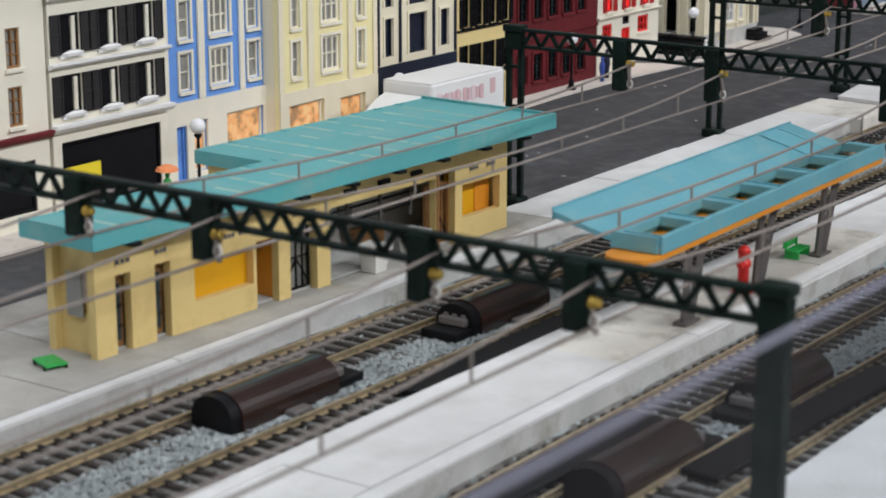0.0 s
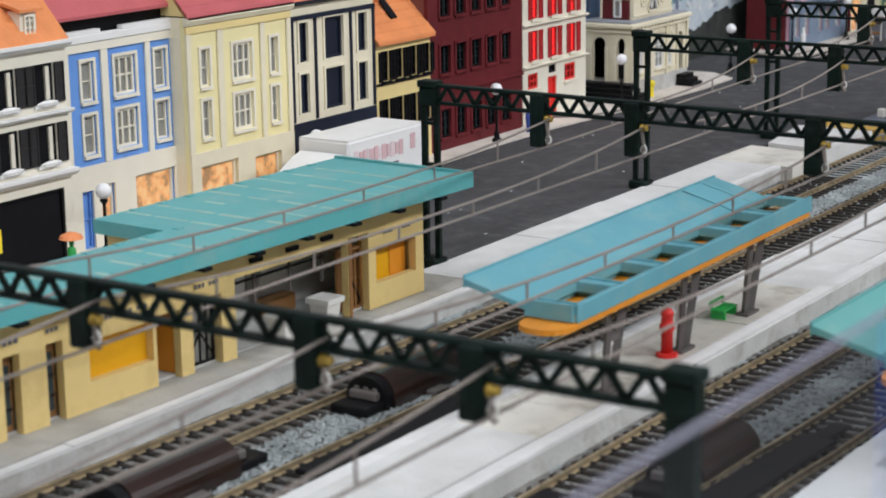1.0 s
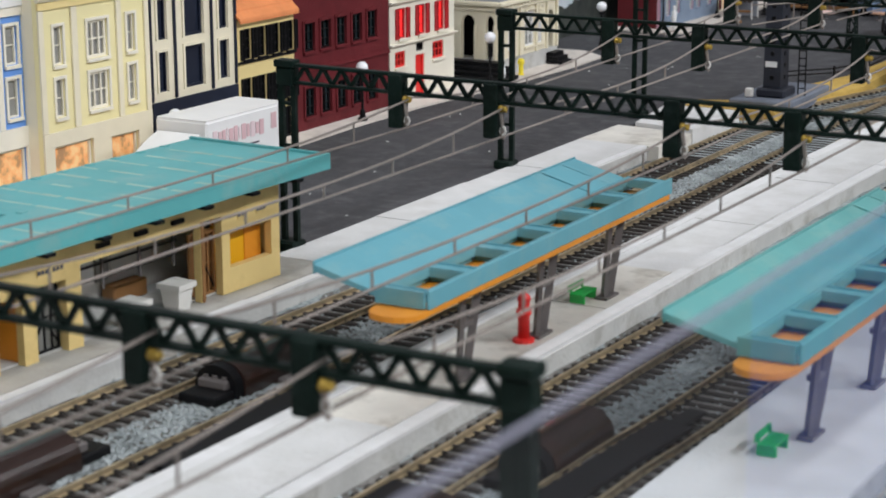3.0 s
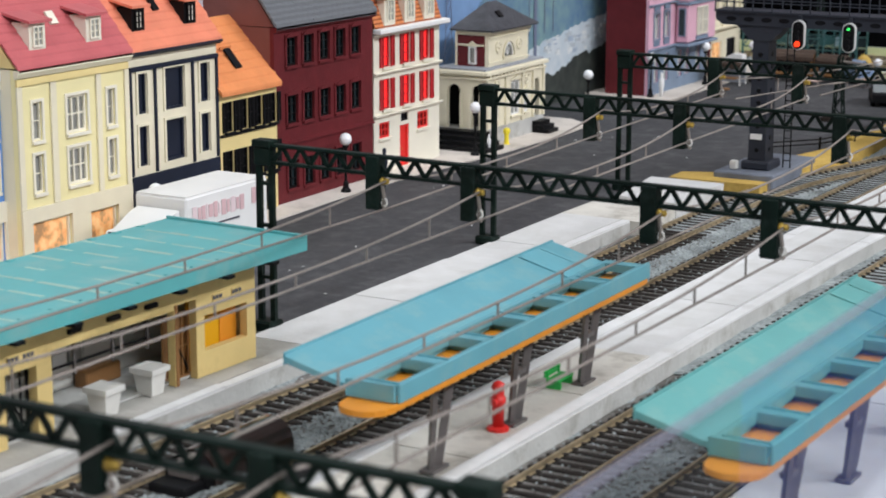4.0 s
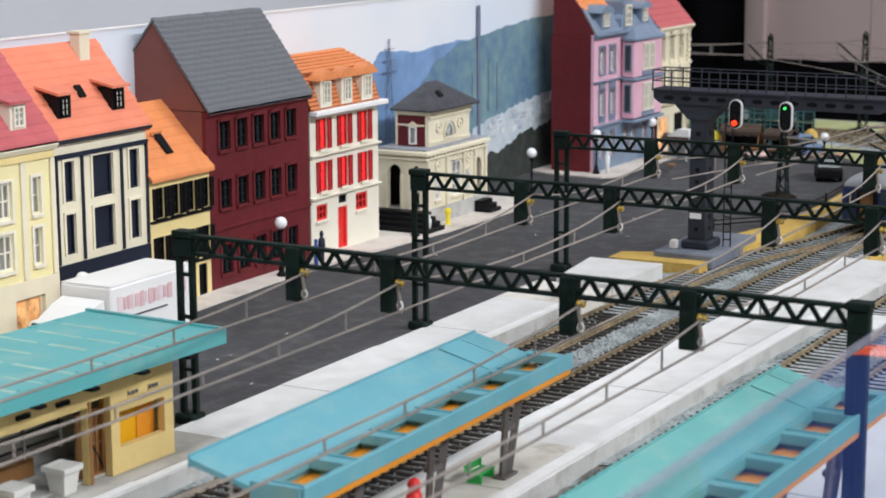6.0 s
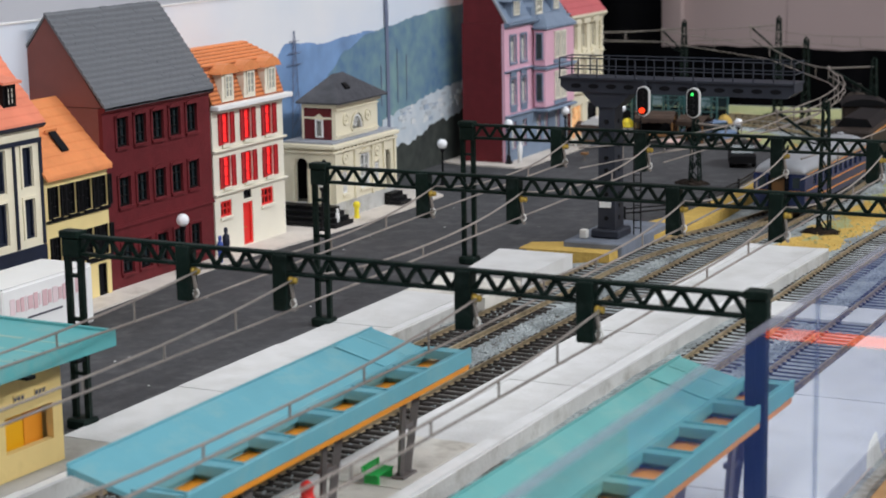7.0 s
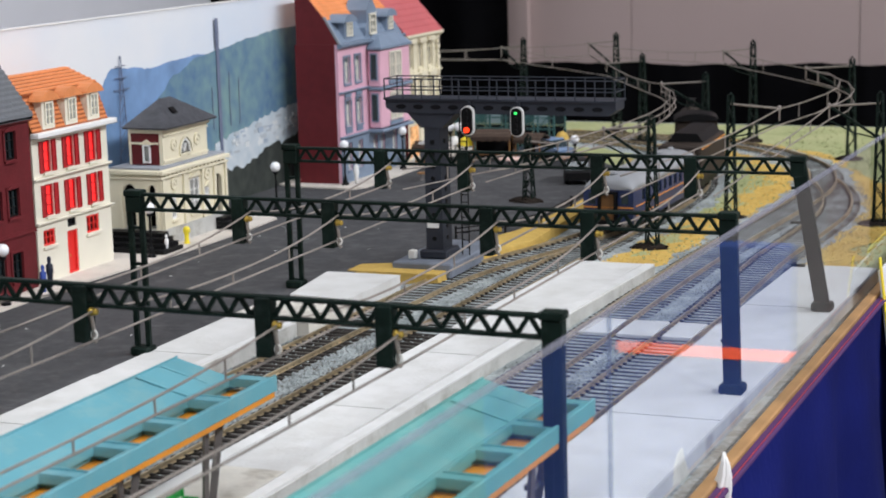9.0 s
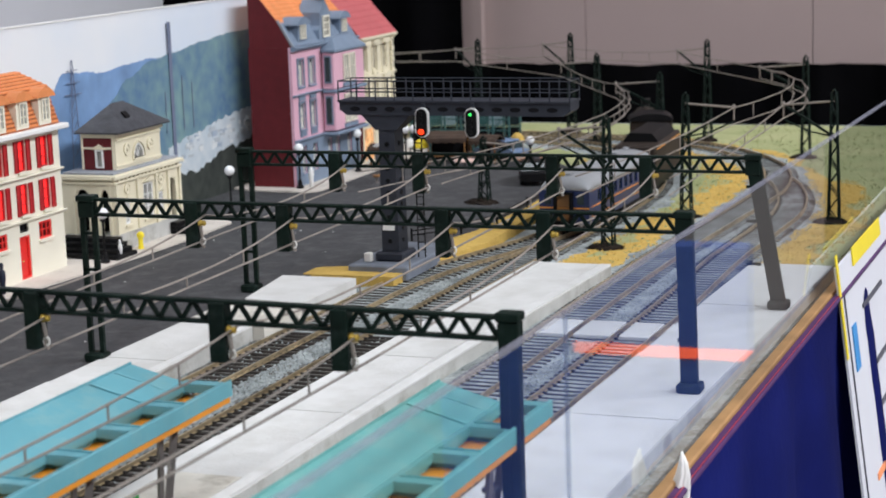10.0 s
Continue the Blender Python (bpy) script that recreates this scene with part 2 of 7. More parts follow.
def box(x0, x1, y0, y1, z0, z1, bevel=0.0, bm=None):
    bm = bm or bmesh.new()
    vs = [bm.verts.new((x, y, z)) for x in (x0, x1) for y in (y0, y1) for z in (z0, z1)]
    fs = [(0, 1, 3, 2), (4, 6, 7, 5), (0, 4, 5, 1), (2, 3, 7, 6), (0, 2, 6, 4), (1, 5, 7, 3)]
    faces = [bm.faces.new([vs[i] for i in f]) for f in fs]
    if bevel:
        bmesh.ops.bevel(bm, geom=list({e for f in faces for e in f.edges}), offset=bevel, segments=1, affect="EDGES")
    return bm


def prism(poly, axis, a, b, bm=None):
    """A closed outline in the plane across axis, from a to b. x: (y, z) outline; y: (x, z); z: (x, y)."""
    bm = bm or bmesh.new()

    def at(p, v):
        return {"x": (v, *p), "y": (p[0], v, p[1]), "z": (*p, v)}[axis]
    lo, hi = [bm.verts.new(at(p, a)) for p in poly], [bm.verts.new(at(p, b)) for p in poly]
    n = len(poly)
    bm.faces.new(lo[::-1]), bm.faces.new(hi)
    for i in range(n):
        bm.faces.new((lo[i], lo[(i + 1) % n], hi[(i + 1) % n], hi[i]))
    bmesh.ops.recalc_face_normals(bm, faces=bm.faces[:])
    return bm


def tube(pts, r, n=6, bm=None, r2=None):
    """A round bar through the points."""
    bm = bm or bmesh.new()
    pts = [Vector(p) for p in pts]
    rings = []
    for i, p in enumerate(pts):
        d = (pts[min(i + 1, len(pts) - 1)] - pts[max(i - 1, 0)]).normalized()
        u = d.orthogonal().normalized() if abs(d.z) > 0.9 else d.cross(Vector((0, 0, 1))).normalized()
        v = d.cross(u)
        rr = r if r2 is None else r + (r2 - r) * i / (len(pts) - 1)
        rings.append([bm.verts.new(p + rr * (math.cos(2 * math.pi * k / n) * u + math.sin(2 * math.pi * k / n) * v)) for k in range(n)])
    for a, b in zip(rings, rings[1:]):
        for k in range(n):
            bm.faces.new((a[k], a[(k + 1) % n], b[(k + 1) % n], b[k]))
    bm.faces.new(rings[0][::-1]), bm.faces.new(rings[-1])
    return bm


def bar(p, q, w, h=None, bm=None):
    """A square bar from p to q."""
    bm = bm or bmesh.new()
    p, q, h = Vector(p), Vector(q), h or w
    d = (q - p).normalized()
    u = d.cross(Vector((0, 0, 1)))
    u = u.normalized() if u.length > 0.01 else Vector((1, 0, 0))
    v = u.cross(d)
    vs = [[bm.verts.new(e + a * w / 2 * u + b * h / 2 * v) for a, b in ((-1, -1), (1, -1), (1, 1), (-1, 1))] for e in (p, q)]
    for k in range(4):
        bm.faces.new((vs[0][k], vs[0][(k + 1) % 4], vs[1][(k + 1) % 4], vs[1][k]))
    bm.faces.new(vs[0][::-1]), bm.faces.new(vs[1])
    return bm


def lathe(profile, n=16, bm=None, c=(0, 0)):
    """A turned shape: (radius, z) from bottom to top."""
    bm = bm or bmesh.new()
    rings = [[bm.verts.new((c[0] + r * math.cos(2 * math.pi * k / n), c[1] + r * math.sin(2 * math.pi * k / n), z)) for k in range(n)] for r, z in profile]
    for a, b in zip(rings, rings[1:]):
        for k in range(n):
            bm.faces.new((a[k], a[(k + 1) % n], b[(k + 1) % n], b[k]))
    bm.faces.new(rings[0][::-1]), bm.faces.new(rings[-1])
    return bm


def setting(name, bm, material, label, category):
    return tagged(part(name, bm, material), label, category, kind="structure")


def wall_with_holes(y0, y1, z0, z1, holes, t=0.0022, x=0.0):
    """A wall whose outer face lies at x, along y, with openings (y0, y1, z0, z1) right through it."""
    bm = bmesh.new()
    ys = sorted({y0, y1, *[v for h in holes for v in h[:2]]})
    zs = sorted({z0, z1, *[v for h in holes for v in h[2:]]})
    solid = {}
    for i in range(len(ys) - 1):
        for j in range(len(zs) - 1):
            cy, cz = (ys[i] + ys[i + 1]) / 2, (zs[j] + zs[j + 1]) / 2
            solid[i, j] = not any(a < cy < b and c < cz < d for a, b, c, d in holes)
    verts = {}

    def v(i, j, k):
        if (i, j, k) not in verts:
            verts[i, j, k] = bm.verts.new((x - k * t, ys[i], zs[j]))
        return verts[i, j, k]
    for (i, j), s in solid.items():
        if not s:
            continue
        bm.faces.new((v(i, j, 0), v(i + 1, j, 0), v(i + 1, j + 1, 0), v(i, j + 1, 0)))
        bm.faces.new((v(i, j, 1), v(i, j + 1, 1), v(i + 1, j + 1, 1), v(i + 1, j, 1)))
        for di, dj, a, b in ((-1, 0, (i, j + 1), (i, j)), (1, 0, (i + 1, j), (i + 1, j + 1)), (0, -1, (i, j), (i + 1, j)), (0, 1, (i + 1, j + 1), (i, j + 1))):
            if not solid.get((i + di, j + dj), False):
                bm.faces.new((v(*a, 0), v(*a, 1), v(*b, 1), v(*b, 0)))
    bmesh.ops.recalc_face_normals(bm, faces=bm.faces[:])
    return bm


def ring(y0, y1, z0, z1, x, w, d):
    """An upright rectangular ring, its outer face at x."""
    return wall_with_holes(y0, y1, z0, z1, [(y0 + w, y1 - w, z0 + w, z1 - w)], d, x)


def glazing(parent, y0, y1, z0, z1, x, w, d, mull, bars, material):
    """Mullions and bars inside a frame, each a piece of its own."""
    for k in range(mull):
        c = y0 + (y1 - y0) * (k + 1) / (mull + 1)
        part("mullion", box(x - d, x - d * 0.1, c - w * 0.4, c + w * 0.4, z0 + w, z1 - w), material, parent)
    for k in range(bars):
        c = z0 + (z1 - z0) * (k + 1) / (bars + 1)
        part("glazing_bar", box(x - d * 0.9, x - d * 0.2, y0 + w, y1 - w, c - w * 0.3, c + w * 0.3), material, parent)


def framed(name, parent, y0, y1, z0, z1, x, w, d, mull, bars, material, label=""):
    f = part(name, ring(y0, y1, z0, z1, x, w, d), material, parent, label)
    glazing(f, y0, y1, z0, z1, x, w, d, mull, bars, material)
    return f


# ---- the hall round the layout ----
setting("hall_floor", box(-4, 4, -4, 4, -1.0, -0.95), "hallfloor", "plain grey floor of the exhibition hall", "floor")
setting("ceiling", box(-4, 4, -4, 4, 2.3, 2.35), "hallceil", "plain white hall ceiling", "ceiling")
setting("wall_west", box(-4.05, -4, -4, 4, -1, 2.35), "hallwall", "plain pinkish grey hall wall", "wall")
setting("wall_east", box(4, 4.05, -4, 4, -1, 2.35), "hallwall", "plain pinkish grey hall wall", "wall")
setting("wall_south", box(-4, 4, -4.05, -4, -1, 2.35), "hallwall", "plain pinkish grey hall wall", "wall")
setting("wall_north", box(-4, 4, 4, 4.05, -1, 2.35), "hallwall", "plain pinkish grey hall wall", "wall")

# pinkish partition panels and the black drape hung below them, behind the layout
partition = thing("partition_wall", (0, 1.5, 0), "pinkish grey partition panels with narrow upright joints", "wall", kind="structure")
for i, (a, b) in enumerate(((-0.385, -0.225), (-0.224, 0.045), (0.046, 0.32), (0.321, 0.55))):
    part("panel", box(a, b, 0, 0.02, -0.6, 0.9), "panelpink", partition)
part("post", box(-0.386, -0.352, -0.012, -0.001, -0.6, 0.9), "panelpink", partition)
drape = bmesh.new()
cols = []
for i in range(90):
    x = -0.8 + i * 0.0143
    y = 1.35 + 0.010 * math.sin(i * 0.9) + 0.006 * math.sin(i * 2.3 + 1)
    cols.append((drape.verts.new((x, y, -0.9)), drape.verts.new((x, y, 0.0050 + 0.0010 * math.sin(i * 0.35)))))
for a, b in zip(cols, cols[1:]):
    drape.faces.new((a[0], b[0], b[1], a[1]))
tagged(part("black_drape", drape, "curtain", smooth=True), "black cloth drape hanging behind the layout", "curtain", kind="structure")
drape2 = bmesh.new()
cols = []
for i in range(60):
    x = -0.9 + i * 0.0093
    y = 1.42 + 0.010 * math.sin(i * 0.8)
    cols.append((drape2.verts.new((x, y, -0.9)), drape2.verts.new((x, y, 1.2))))
for a, b in zip(cols, cols[1:]):
    drape2.faces.new((a[0], b[0], b[1], a[1]))
tagged(part("tall_black_drape", drape2, "curtain", smooth=True), "tall black cloth drape beside the partition", "curtain", kind="structure")

# ---- ground of the layout ----
setting("ground", box(-0.6, 0.2770, -0.95, 0.905, -0.03, -0.0057), "ballast", "grey-blue ballast spread over the baseboard", "ground")
bm = prism([(0.066, 0.215), (0.10, 0.40), (0.06, 0.60), (-0.05, 0.70), (-0.45, 0.74), (-0.45, 0.90), (0.2770, 0.90), (0.2770, 0.272), (0.110, 0.262)], "z", -0.0057, -0.0055)
setting("scatter_ground", bm, "grass", "pale green and straw scatter beside the curved tracks", "ground")
ROAD = [(-0.62, -0.95), (0.004, -0.95), (0.006, -0.2), (0.0065, 0.1), (0.0080, 0.19), (0.0285, 0.214), (0.05, 0.285), (0.066, 0.33), (0.062, 0.40), (0.052, 0.50), (0.04, 0.59), (-0.03, 0.68), (-0.2, 0.74), (-0.62, 0.76)]
setting("road", prism(ROAD, "z", -0.0057, 0.0), "asphalt", "dark grey asphalt street with a plain worn surface", "road")
# straw-coloured strip round the gantry's foot
GANTRY_STRIP = [(0.0085, 0.196), (0.06, 0.196), (0.062, 0.25), (0.075, 0.30), (0.07, 0.42), (0.055, 0.60), (0.03, 0.64), (0.05, 0.55), (0.058, 0.42), (0.055, 0.335), (0.0285, 0.222), (0.0085, 0.214)]
setting("sand_strip", prism(GANTRY_STRIP, "z", -0.0056, 0.0006), "sand", "straw-yellow scatter along the track edge", "ground")

# ---- pavements ----
PAVE = [(-0.172, -0.95), (-0.108, -0.95), (-0.108, -0.05), (-0.1130, 0.05), (-0.1130, 0.12), (-0.1100, 0.155), (-0.1045, 0.220), (-0.1025, 0.290), (-0.1045, 0.335), (-0.125, 0.352), (-0.172, 0.352)]
setting("pavement", prism(PAVE, "z", 0.0003, 0.0014), "pavement", "pale beige pavement along the house fronts", "pavement")
ISLE = [(-0.172, 0.466), (-0.152, 0.458), (-0.11, 0.455), (-0.103, 0.464), (-0.103, 0.70), (-0.172, 0.70)]
setting("pavement_corner", prism(ISLE, "z", 0.0003, 0.0014), "pavement", "pale beige pavement round the corner house", "pavement")

# ---- platforms ----
ZP = 0.002


def platform(name, poly, label, joints=()):
    ob = thing(name, (0, 0, 0), label, "platform", kind="structure")
    part("side", prism(poly, "z", -0.0056, ZP - 0.0011), "concrete", ob, "grey rough side of the platform")
    return ob


def slabs(ob, left, right, cuts, mats=None):
    """Paving slabs across a platform between its two edges, each its own sheet with an open joint."""
    for i, (a, b) in enumerate(zip(cuts, cuts[1:])):
        poly = [(left(a) + 0.0002, a + 0.00016), (right(a) - 0.0002, a + 0.00016), (right(b) - 0.0002, b - 0.00016), (left(b) + 0.0002, b - 0.00016)]
        part("slab", prism(poly, "z", ZP - 0.0011, ZP + 0.0002 * ((i * 7) % 3 - 1)), (mats or {}).get(i, "plaster"), ob)


def lin(pts):
    def f(y):
        for (x0, y0), (x1, y1) in zip(pts, pts[1:]):
            if y <= y1:
                return x0 + (x1 - x0) * (y - y0) / (y1 - y0)
        return pts[-1][0]
    return f


p1l, p1r = lin([(0.0030, -0.95), (0.0040, 0.08)]), lin([(0.029, -0.95), (0.0320, -0.39), (0.0345, -0.2), (0.0395, -0.01), (0.0405, 0.0715)])
P1 = [(-0.055, -0.95), (0.029, -0.95), (0.0320, -0.39), (0.0345, -0.2), (0.0395, -0.01), (0.0405, 0.0715), (0.0040, 0.0715), (0.0036, -0.19), (-0.055, -0.19)]
plat1 = platform("platform_1", P1, "pale grey station platform with a white edge beside the street")
# slabs by the station get the darker card: wear plus painted shade
slabs(plat1, lambda y: -0.0545 if y < -0.195 else p1l(y), lambda y: p1r(y) - 0.0045, [-0.95, -0.6, -0.45, -0.32, -0.193, -0.12, -0.045, 0.0, 0.0715], {0: "worn_shaded_slab", 1: "worn_shaded_slab", 2: "worn_shaded_slab", 3: "worn_shaded_slab"})
slabs(plat1, lambda y: p1r(y) - 0.0042, p1r, [-0.95, -0.62, -0.41, -0.25, -0.1, 0.0715], {i: "platedge" for i in range(5)})
# the wider cream slab and the raised block at the platform's end
blk = prism([(0.0030, 0.0720), (0.0462, 0.0720), (0.0465, 0.1130), (0.0040, 0.1185)], "z", -0.0056, 0.0016)
setting("platform_end_slab", blk, "boards", "cream-coloured wider slab near the platform end", "platform")
blk = prism([(0.0130, 0.1195), (0.0466, 0.1140), (0.0472, 0.1770), (0.0060, 0.1765)], "z", -0.0056, 0.0035)
setting("platform_block", blk, "plaster", "pale grey raised block at the platform end", "platform")

L2 = [(0.1030, -0.95), (0.1055, -0.41), (0.1072, -0.34), (0.1130, 0.0), (0.1165, 0.125), (0.1205, 0.245)]
R2 = [(0.1430, -0.95), (0.1452, -0.42), (0.1468, -0.33), (0.1495, -0.2), (0.1520, 0.0), (0.1545, 0.064), (0.1590, 0.14), (0.1632, 0.245)]
plat2 = platform("platform_2", L2 + R2[::-1], "pale grey island platform with a worn beige middle")
p2l, p2r = lin(L2), lin(R2)
slabs(plat2, lambda y: p2l(y) + 0.006, lambda y: p2r(y) - 0.006, [-0.95, -0.6, -0.46, -0.338, -0.275, -0.2, -0.145, -0.06, 0.03, 0.12, 0.245], {3: "boards", 4: "boards", 5: "boards"})
slabs(plat2, p2l, lambda y: p2l(y) + 0.0057, [-0.95, -0.5, -0.3, -0.1, 0.08, 0.245], {i: "platedge" for i in range(5)})
slabs(plat2, lambda y: p2r(y) - 0.0057, p2r, [-0.95, -0.5, -0.3, -0.1, 0.08, 0.245], {i: "platedge" for i in range(5)})

L3 = [(0.2160, -0.95), (0.2200, -0.35), (0.2270, 0.0), (0.2335, 0.262)]
R3 = [(0.2655, -0.95), (0.2690, -0.12), (0.2705, 0.0), (0.2760, 0.262)]
plat3 = platform("platform_3", L3 + R3[::-1], "pale grey platform along the clear acrylic screen")
slabs(plat3, lin(L3), lin(R3), [-0.95, -0.6, -0.44, -0.30, -0.16, -0.04, 0.06, 0.16, 0.262])


# ---- tracks ----
def smooth_path(pts, step):
    """Points at even steps along a smooth line through pts."""
    P = [Vector((x, y, 0)) for x, y in pts]
    P = [P[0] * 2 - P[1]] + P + [P[-1] * 2 - P[-2]]
    fine = []
    for a, b, c, d in zip(P, P[1:], P[2:], P[3:]):
        for k in range(40):
            s = k / 40
            fine.append(0.5 * ((2 * b) + (c - a) * s + (2 * a - 5 * b + 4 * c - d) * s * s + (3 * b - a - 3 * c + d) * s ** 3))
    fine.append(P[-2])
    out, left = [fine[0]], step
    for a, b in zip(fine, fine[1:]):
        d = (b - a).length
        while d >= left and d > 0:
            a = a + (b - a) * left / d
            out.append(a.copy())
            d, left = (b - a).length, step
        left -= d
    return out


SLEEPER = bmesh.new()
box(-0.0142, 0.0142, -0.0010, 0.00100, 0, 0.0016, 0.0003, SLEEPER)
for sx in (-0.0092, 0.0070):
    box(sx, sx + 0.0022, -0.0007, 0.0007, 0.0016, 0.0023, bm=SLEEPER)
sleeper_mesh = bpy.data.meshes.new("sleeper")
SLEEPER.to_mesh(sleeper_mesh), SLEEPER.free()
sleeper_mesh.materials.append(M["sleeper"])


def rail_bm(pts, z, r=1.0):
    """A rail: foot, web and head swept along the points."""
    bm = bmesh.new()
    prof = [(-0.0007, 0), (0.0007, 0), (0.0007, 0.0003), (0.0002, 0.0005), (0.0002, 0.0013), (0.00045, 0.0015), (0.00045, 0.0021), (-0.00045, 0.0021), (-0.00045, 0.0015), (-0.0002, 0.0013), (-0.0002, 0.0005), (-0.0007, 0.0003)]
    rings = []
    for i, p in enumerate(pts):
        d = (pts[min(i + 1, len(pts) - 1)] - pts[max(i - 1, 0)]).normalized()
        n = Vector((d.y, -d.x, 0))
        rings.append([bm.verts.new(p + n * a + Vector((0, 0, z + h))) for a, h in prof])
    for a, b in zip(rings, rings[1:]):
        for k in range(len(prof)):
            bm.faces.new((a[k], a[(k + 1) % 12], b[(k + 1) % 12], b[k]))
    bm.faces.new(rings[0][::-1]), bm.faces.new(rings[-1])
    bmesh.ops.recalc_face_normals(bm, faces=bm.faces[:])
    return bm


ZS = -0.0057


def track(pts, label, near=(-0.50, 0.34), pitch=0.0061, z=ZS):
    ob = thing("railway_track", (0, 0, 0), label, "track", "tracks through the station", kind="structure")
    line = smooth_path(pts, pitch)
    sides = ([], [])
    joined = bmesh.new()
    count = 0
    for i, p in enumerate(line):
        d = (line[min(i + 1, len(line) - 1)] - line[max(i - 1, 0)]).normalized()
        n = Vector((d.y, -d.x, 0))
        for s, k in zip(sides, (-1, 1)):
            s.append(p + n * 0.00885 * k)
        m = Matrix.LocRotScale(p + Vector((0, 0, z + 0.00008 * math.sin(i * 5.1))), Euler((0, 0, math.atan2(d.y, d.x) - math.pi / 2 + 0.02 * math.sin(i * 3.7))), None)
        if near[0] < p.y < near[1] and count < 290:
            s = new("sleeper", sleeper_mesh)
            s.parent, s.matrix_world = ob, m
            count += 1
        else:
            t = bmesh.new()
            t.from_mesh(sleeper_mesh)
            t.transform(m)
            me = bpy.data.meshes.new("tmp")
            t.to_mesh(me), t.free()
            joined.from_mesh(me)
            bpy.data.meshes.remove(me)
    tagged(part("far_sleepers", joined, "sleeper", ob), kind="stuff")
    for s in sides:
        part("rail", rail_bm(s, z + 0.0016), "rail", ob, "tarnished brass rail")
    return line


T1 = [(0.0430, -0.92), (0.0470, -0.5), (0.0495, -0.37), (0.0517, -0.30), (0.0538, -0.25), (0.0560, -0.18), (0.0585, 0.0), (0.0600, 0.10), (0.0607, 0.145), (0.0627, 0.195), (0.0709, 0.247), (0.0857, 0.30), (0.0965, 0.346), (0.1050, 0.395), (0.1100, 0.43)]
T2 = [(0.0910, -0.92), (0.0930, -0.5), (0.0943, -0.40), (0.0968, -0.32), (0.0980, -0.23), (0.1005, 0.0), (0.1013, 0.1), (0.1020, 0.18), (0.1035, 0.25), (0.1060, 0.302), (0.1092, 0.37), (0.1116, 0.44), (0.1090, 0.52), (0.098, 0.58), (0.080, 0.64), (0.055, 0.69), (0.020, 0.73), (-0.03, 0.76), (-0.10, 0.78), (-0.2, 0.785)]
T3 = [(0.1590, -0.92), (0.1620, -0.5), (0.1642, -0.34), (0.1655, -0.25), (0.1675, -0.19), (0.1732, 0.02), (0.1745, 0.1), (0.1750, 0.2), (0.1775, 0.3), (0.1845, 0.42), (0.1880, 0.475), (0.1895, 0.53), (0.1850, 0.58), (0.172, 0.635), (0.145, 0.69), (0.10, 0.745), (0.03, 0.785), (-0.06, 0.805), (-0.15, 0.81)]
T4 = [(0.1960, -0.92), (0.1980, -0.5), (0.2010, -0.34), (0.2040, -0.29), (0.2068, -0.214), (0.2118, 0.058), (0.2140, 0.163), (0.2135, 0.2245), (0.2125, 0.302), (0.2155, 0.38), (0.2165, 0.45), (0.2085, 0.51), (0.1950, 0.56), (0.1850, 0.585)]
LINES = [track(T1, "brass-railed track with dark sleepers in grey ballast beside the street platform"),
         track(T2, "brass-railed track with dark sleepers along the island platform"),
         track(T3, "brass-railed track with dark sleepers on the outer side of the island platform"),
         track(T4, "brass-railed track with dark sleepers beside the screen platform")]


def bed(line, lo, hi, w=0.0190, z=-0.0047, top=9.0, material="ballast"):
    """The ballast shoulder under a track."""
    pts = [p for p in line if lo < p.y < top and p.x > hi]
    L, Rr = [], []
    for i, p in enumerate(pts):
        d = (pts[min(i + 1, len(pts) - 1)] - pts[max(i - 1, 0)]).normalized()
        n = Vector((d.y, -d.x, 0))
        k = w * (1 + 0.12 * math.sin(i * 0.7) + 0.08 * math.sin(i * 1.9))
        L.append(p - n * k), Rr.append(p + n * k)
    bm = bmesh.new()
    a = [bm.verts.new((q.x, q.y, -0.0056)) for q in L]
    b = [bm.verts.new((q.x * 0.75 + r.x * 0.25, q.y * 0.75 + r.y * 0.25, z)) for q, r in zip(L, Rr)]
    c = [bm.verts.new((q.x * 0.25 + r.x * 0.75, q.y * 0.25 + r.y * 0.75, z)) for q, r in zip(L, Rr)]
    e = [bm.verts.new((q.x, q.y, -0.0056)) for q in Rr]
    for m0, m1 in ((a, b), (b, c), (c, e)):
        for i in range(len(pts) - 1):
            bm.faces.new((m0[i], m1[i], m1[i + 1], m0[i + 1]))
    bmesh.ops.recalc_face_normals(bm, faces=bm.faces[:])
    return tagged(part("track_bed", bm, material), "grey ballast bed under the sleepers", "track bed", kind="structure")


def verge(line, o0, o1, lo, z, seed, material="sand", label="straw-yellow scatter along the track edge", end=99):
    """A strip of scatter beside a track, between two offsets from its middle, with an uneven edge."""
    rnd = random.Random(seed)
    a, b = rnd.uniform(0, 6), rnd.uniform(0, 6)
    pts = [p for p in line if lo < p.y and p.x > -0.25][:end]
    rows = []
    bm = bmesh.new()
    for i, p in enumerate(pts):
        d = (pts[min(i + 1, len(pts) - 1)] - pts[max(i - 1, 0)]).normalized()
        n = Vector((d.y, -d.x, 0))
        k = 1 + 0.22 * math.sin(i * 0.31 + a) + 0.14 * math.sin(i * 0.83 + b) + rnd.uniform(-0.10, 0.10)
        u, v = p + n * o0, p + n * (o0 + (o1 - o0) * k)
        rows.append([bm.verts.new((q.x, q.y, z)) for q in (u, v)])
    for r, q in zip(rows, rows[1:]):
        bm.faces.new((r[0], q[0], q[1], r[1]))
    bmesh.ops.recalc_face_normals(bm, faces=bm.faces[:])
    for f in bm.faces:
        if f.normal.z < 0:
            f.normal_flip()
    return tagged(part("sand_strip", bm, material), label, "ground", kind="structure")


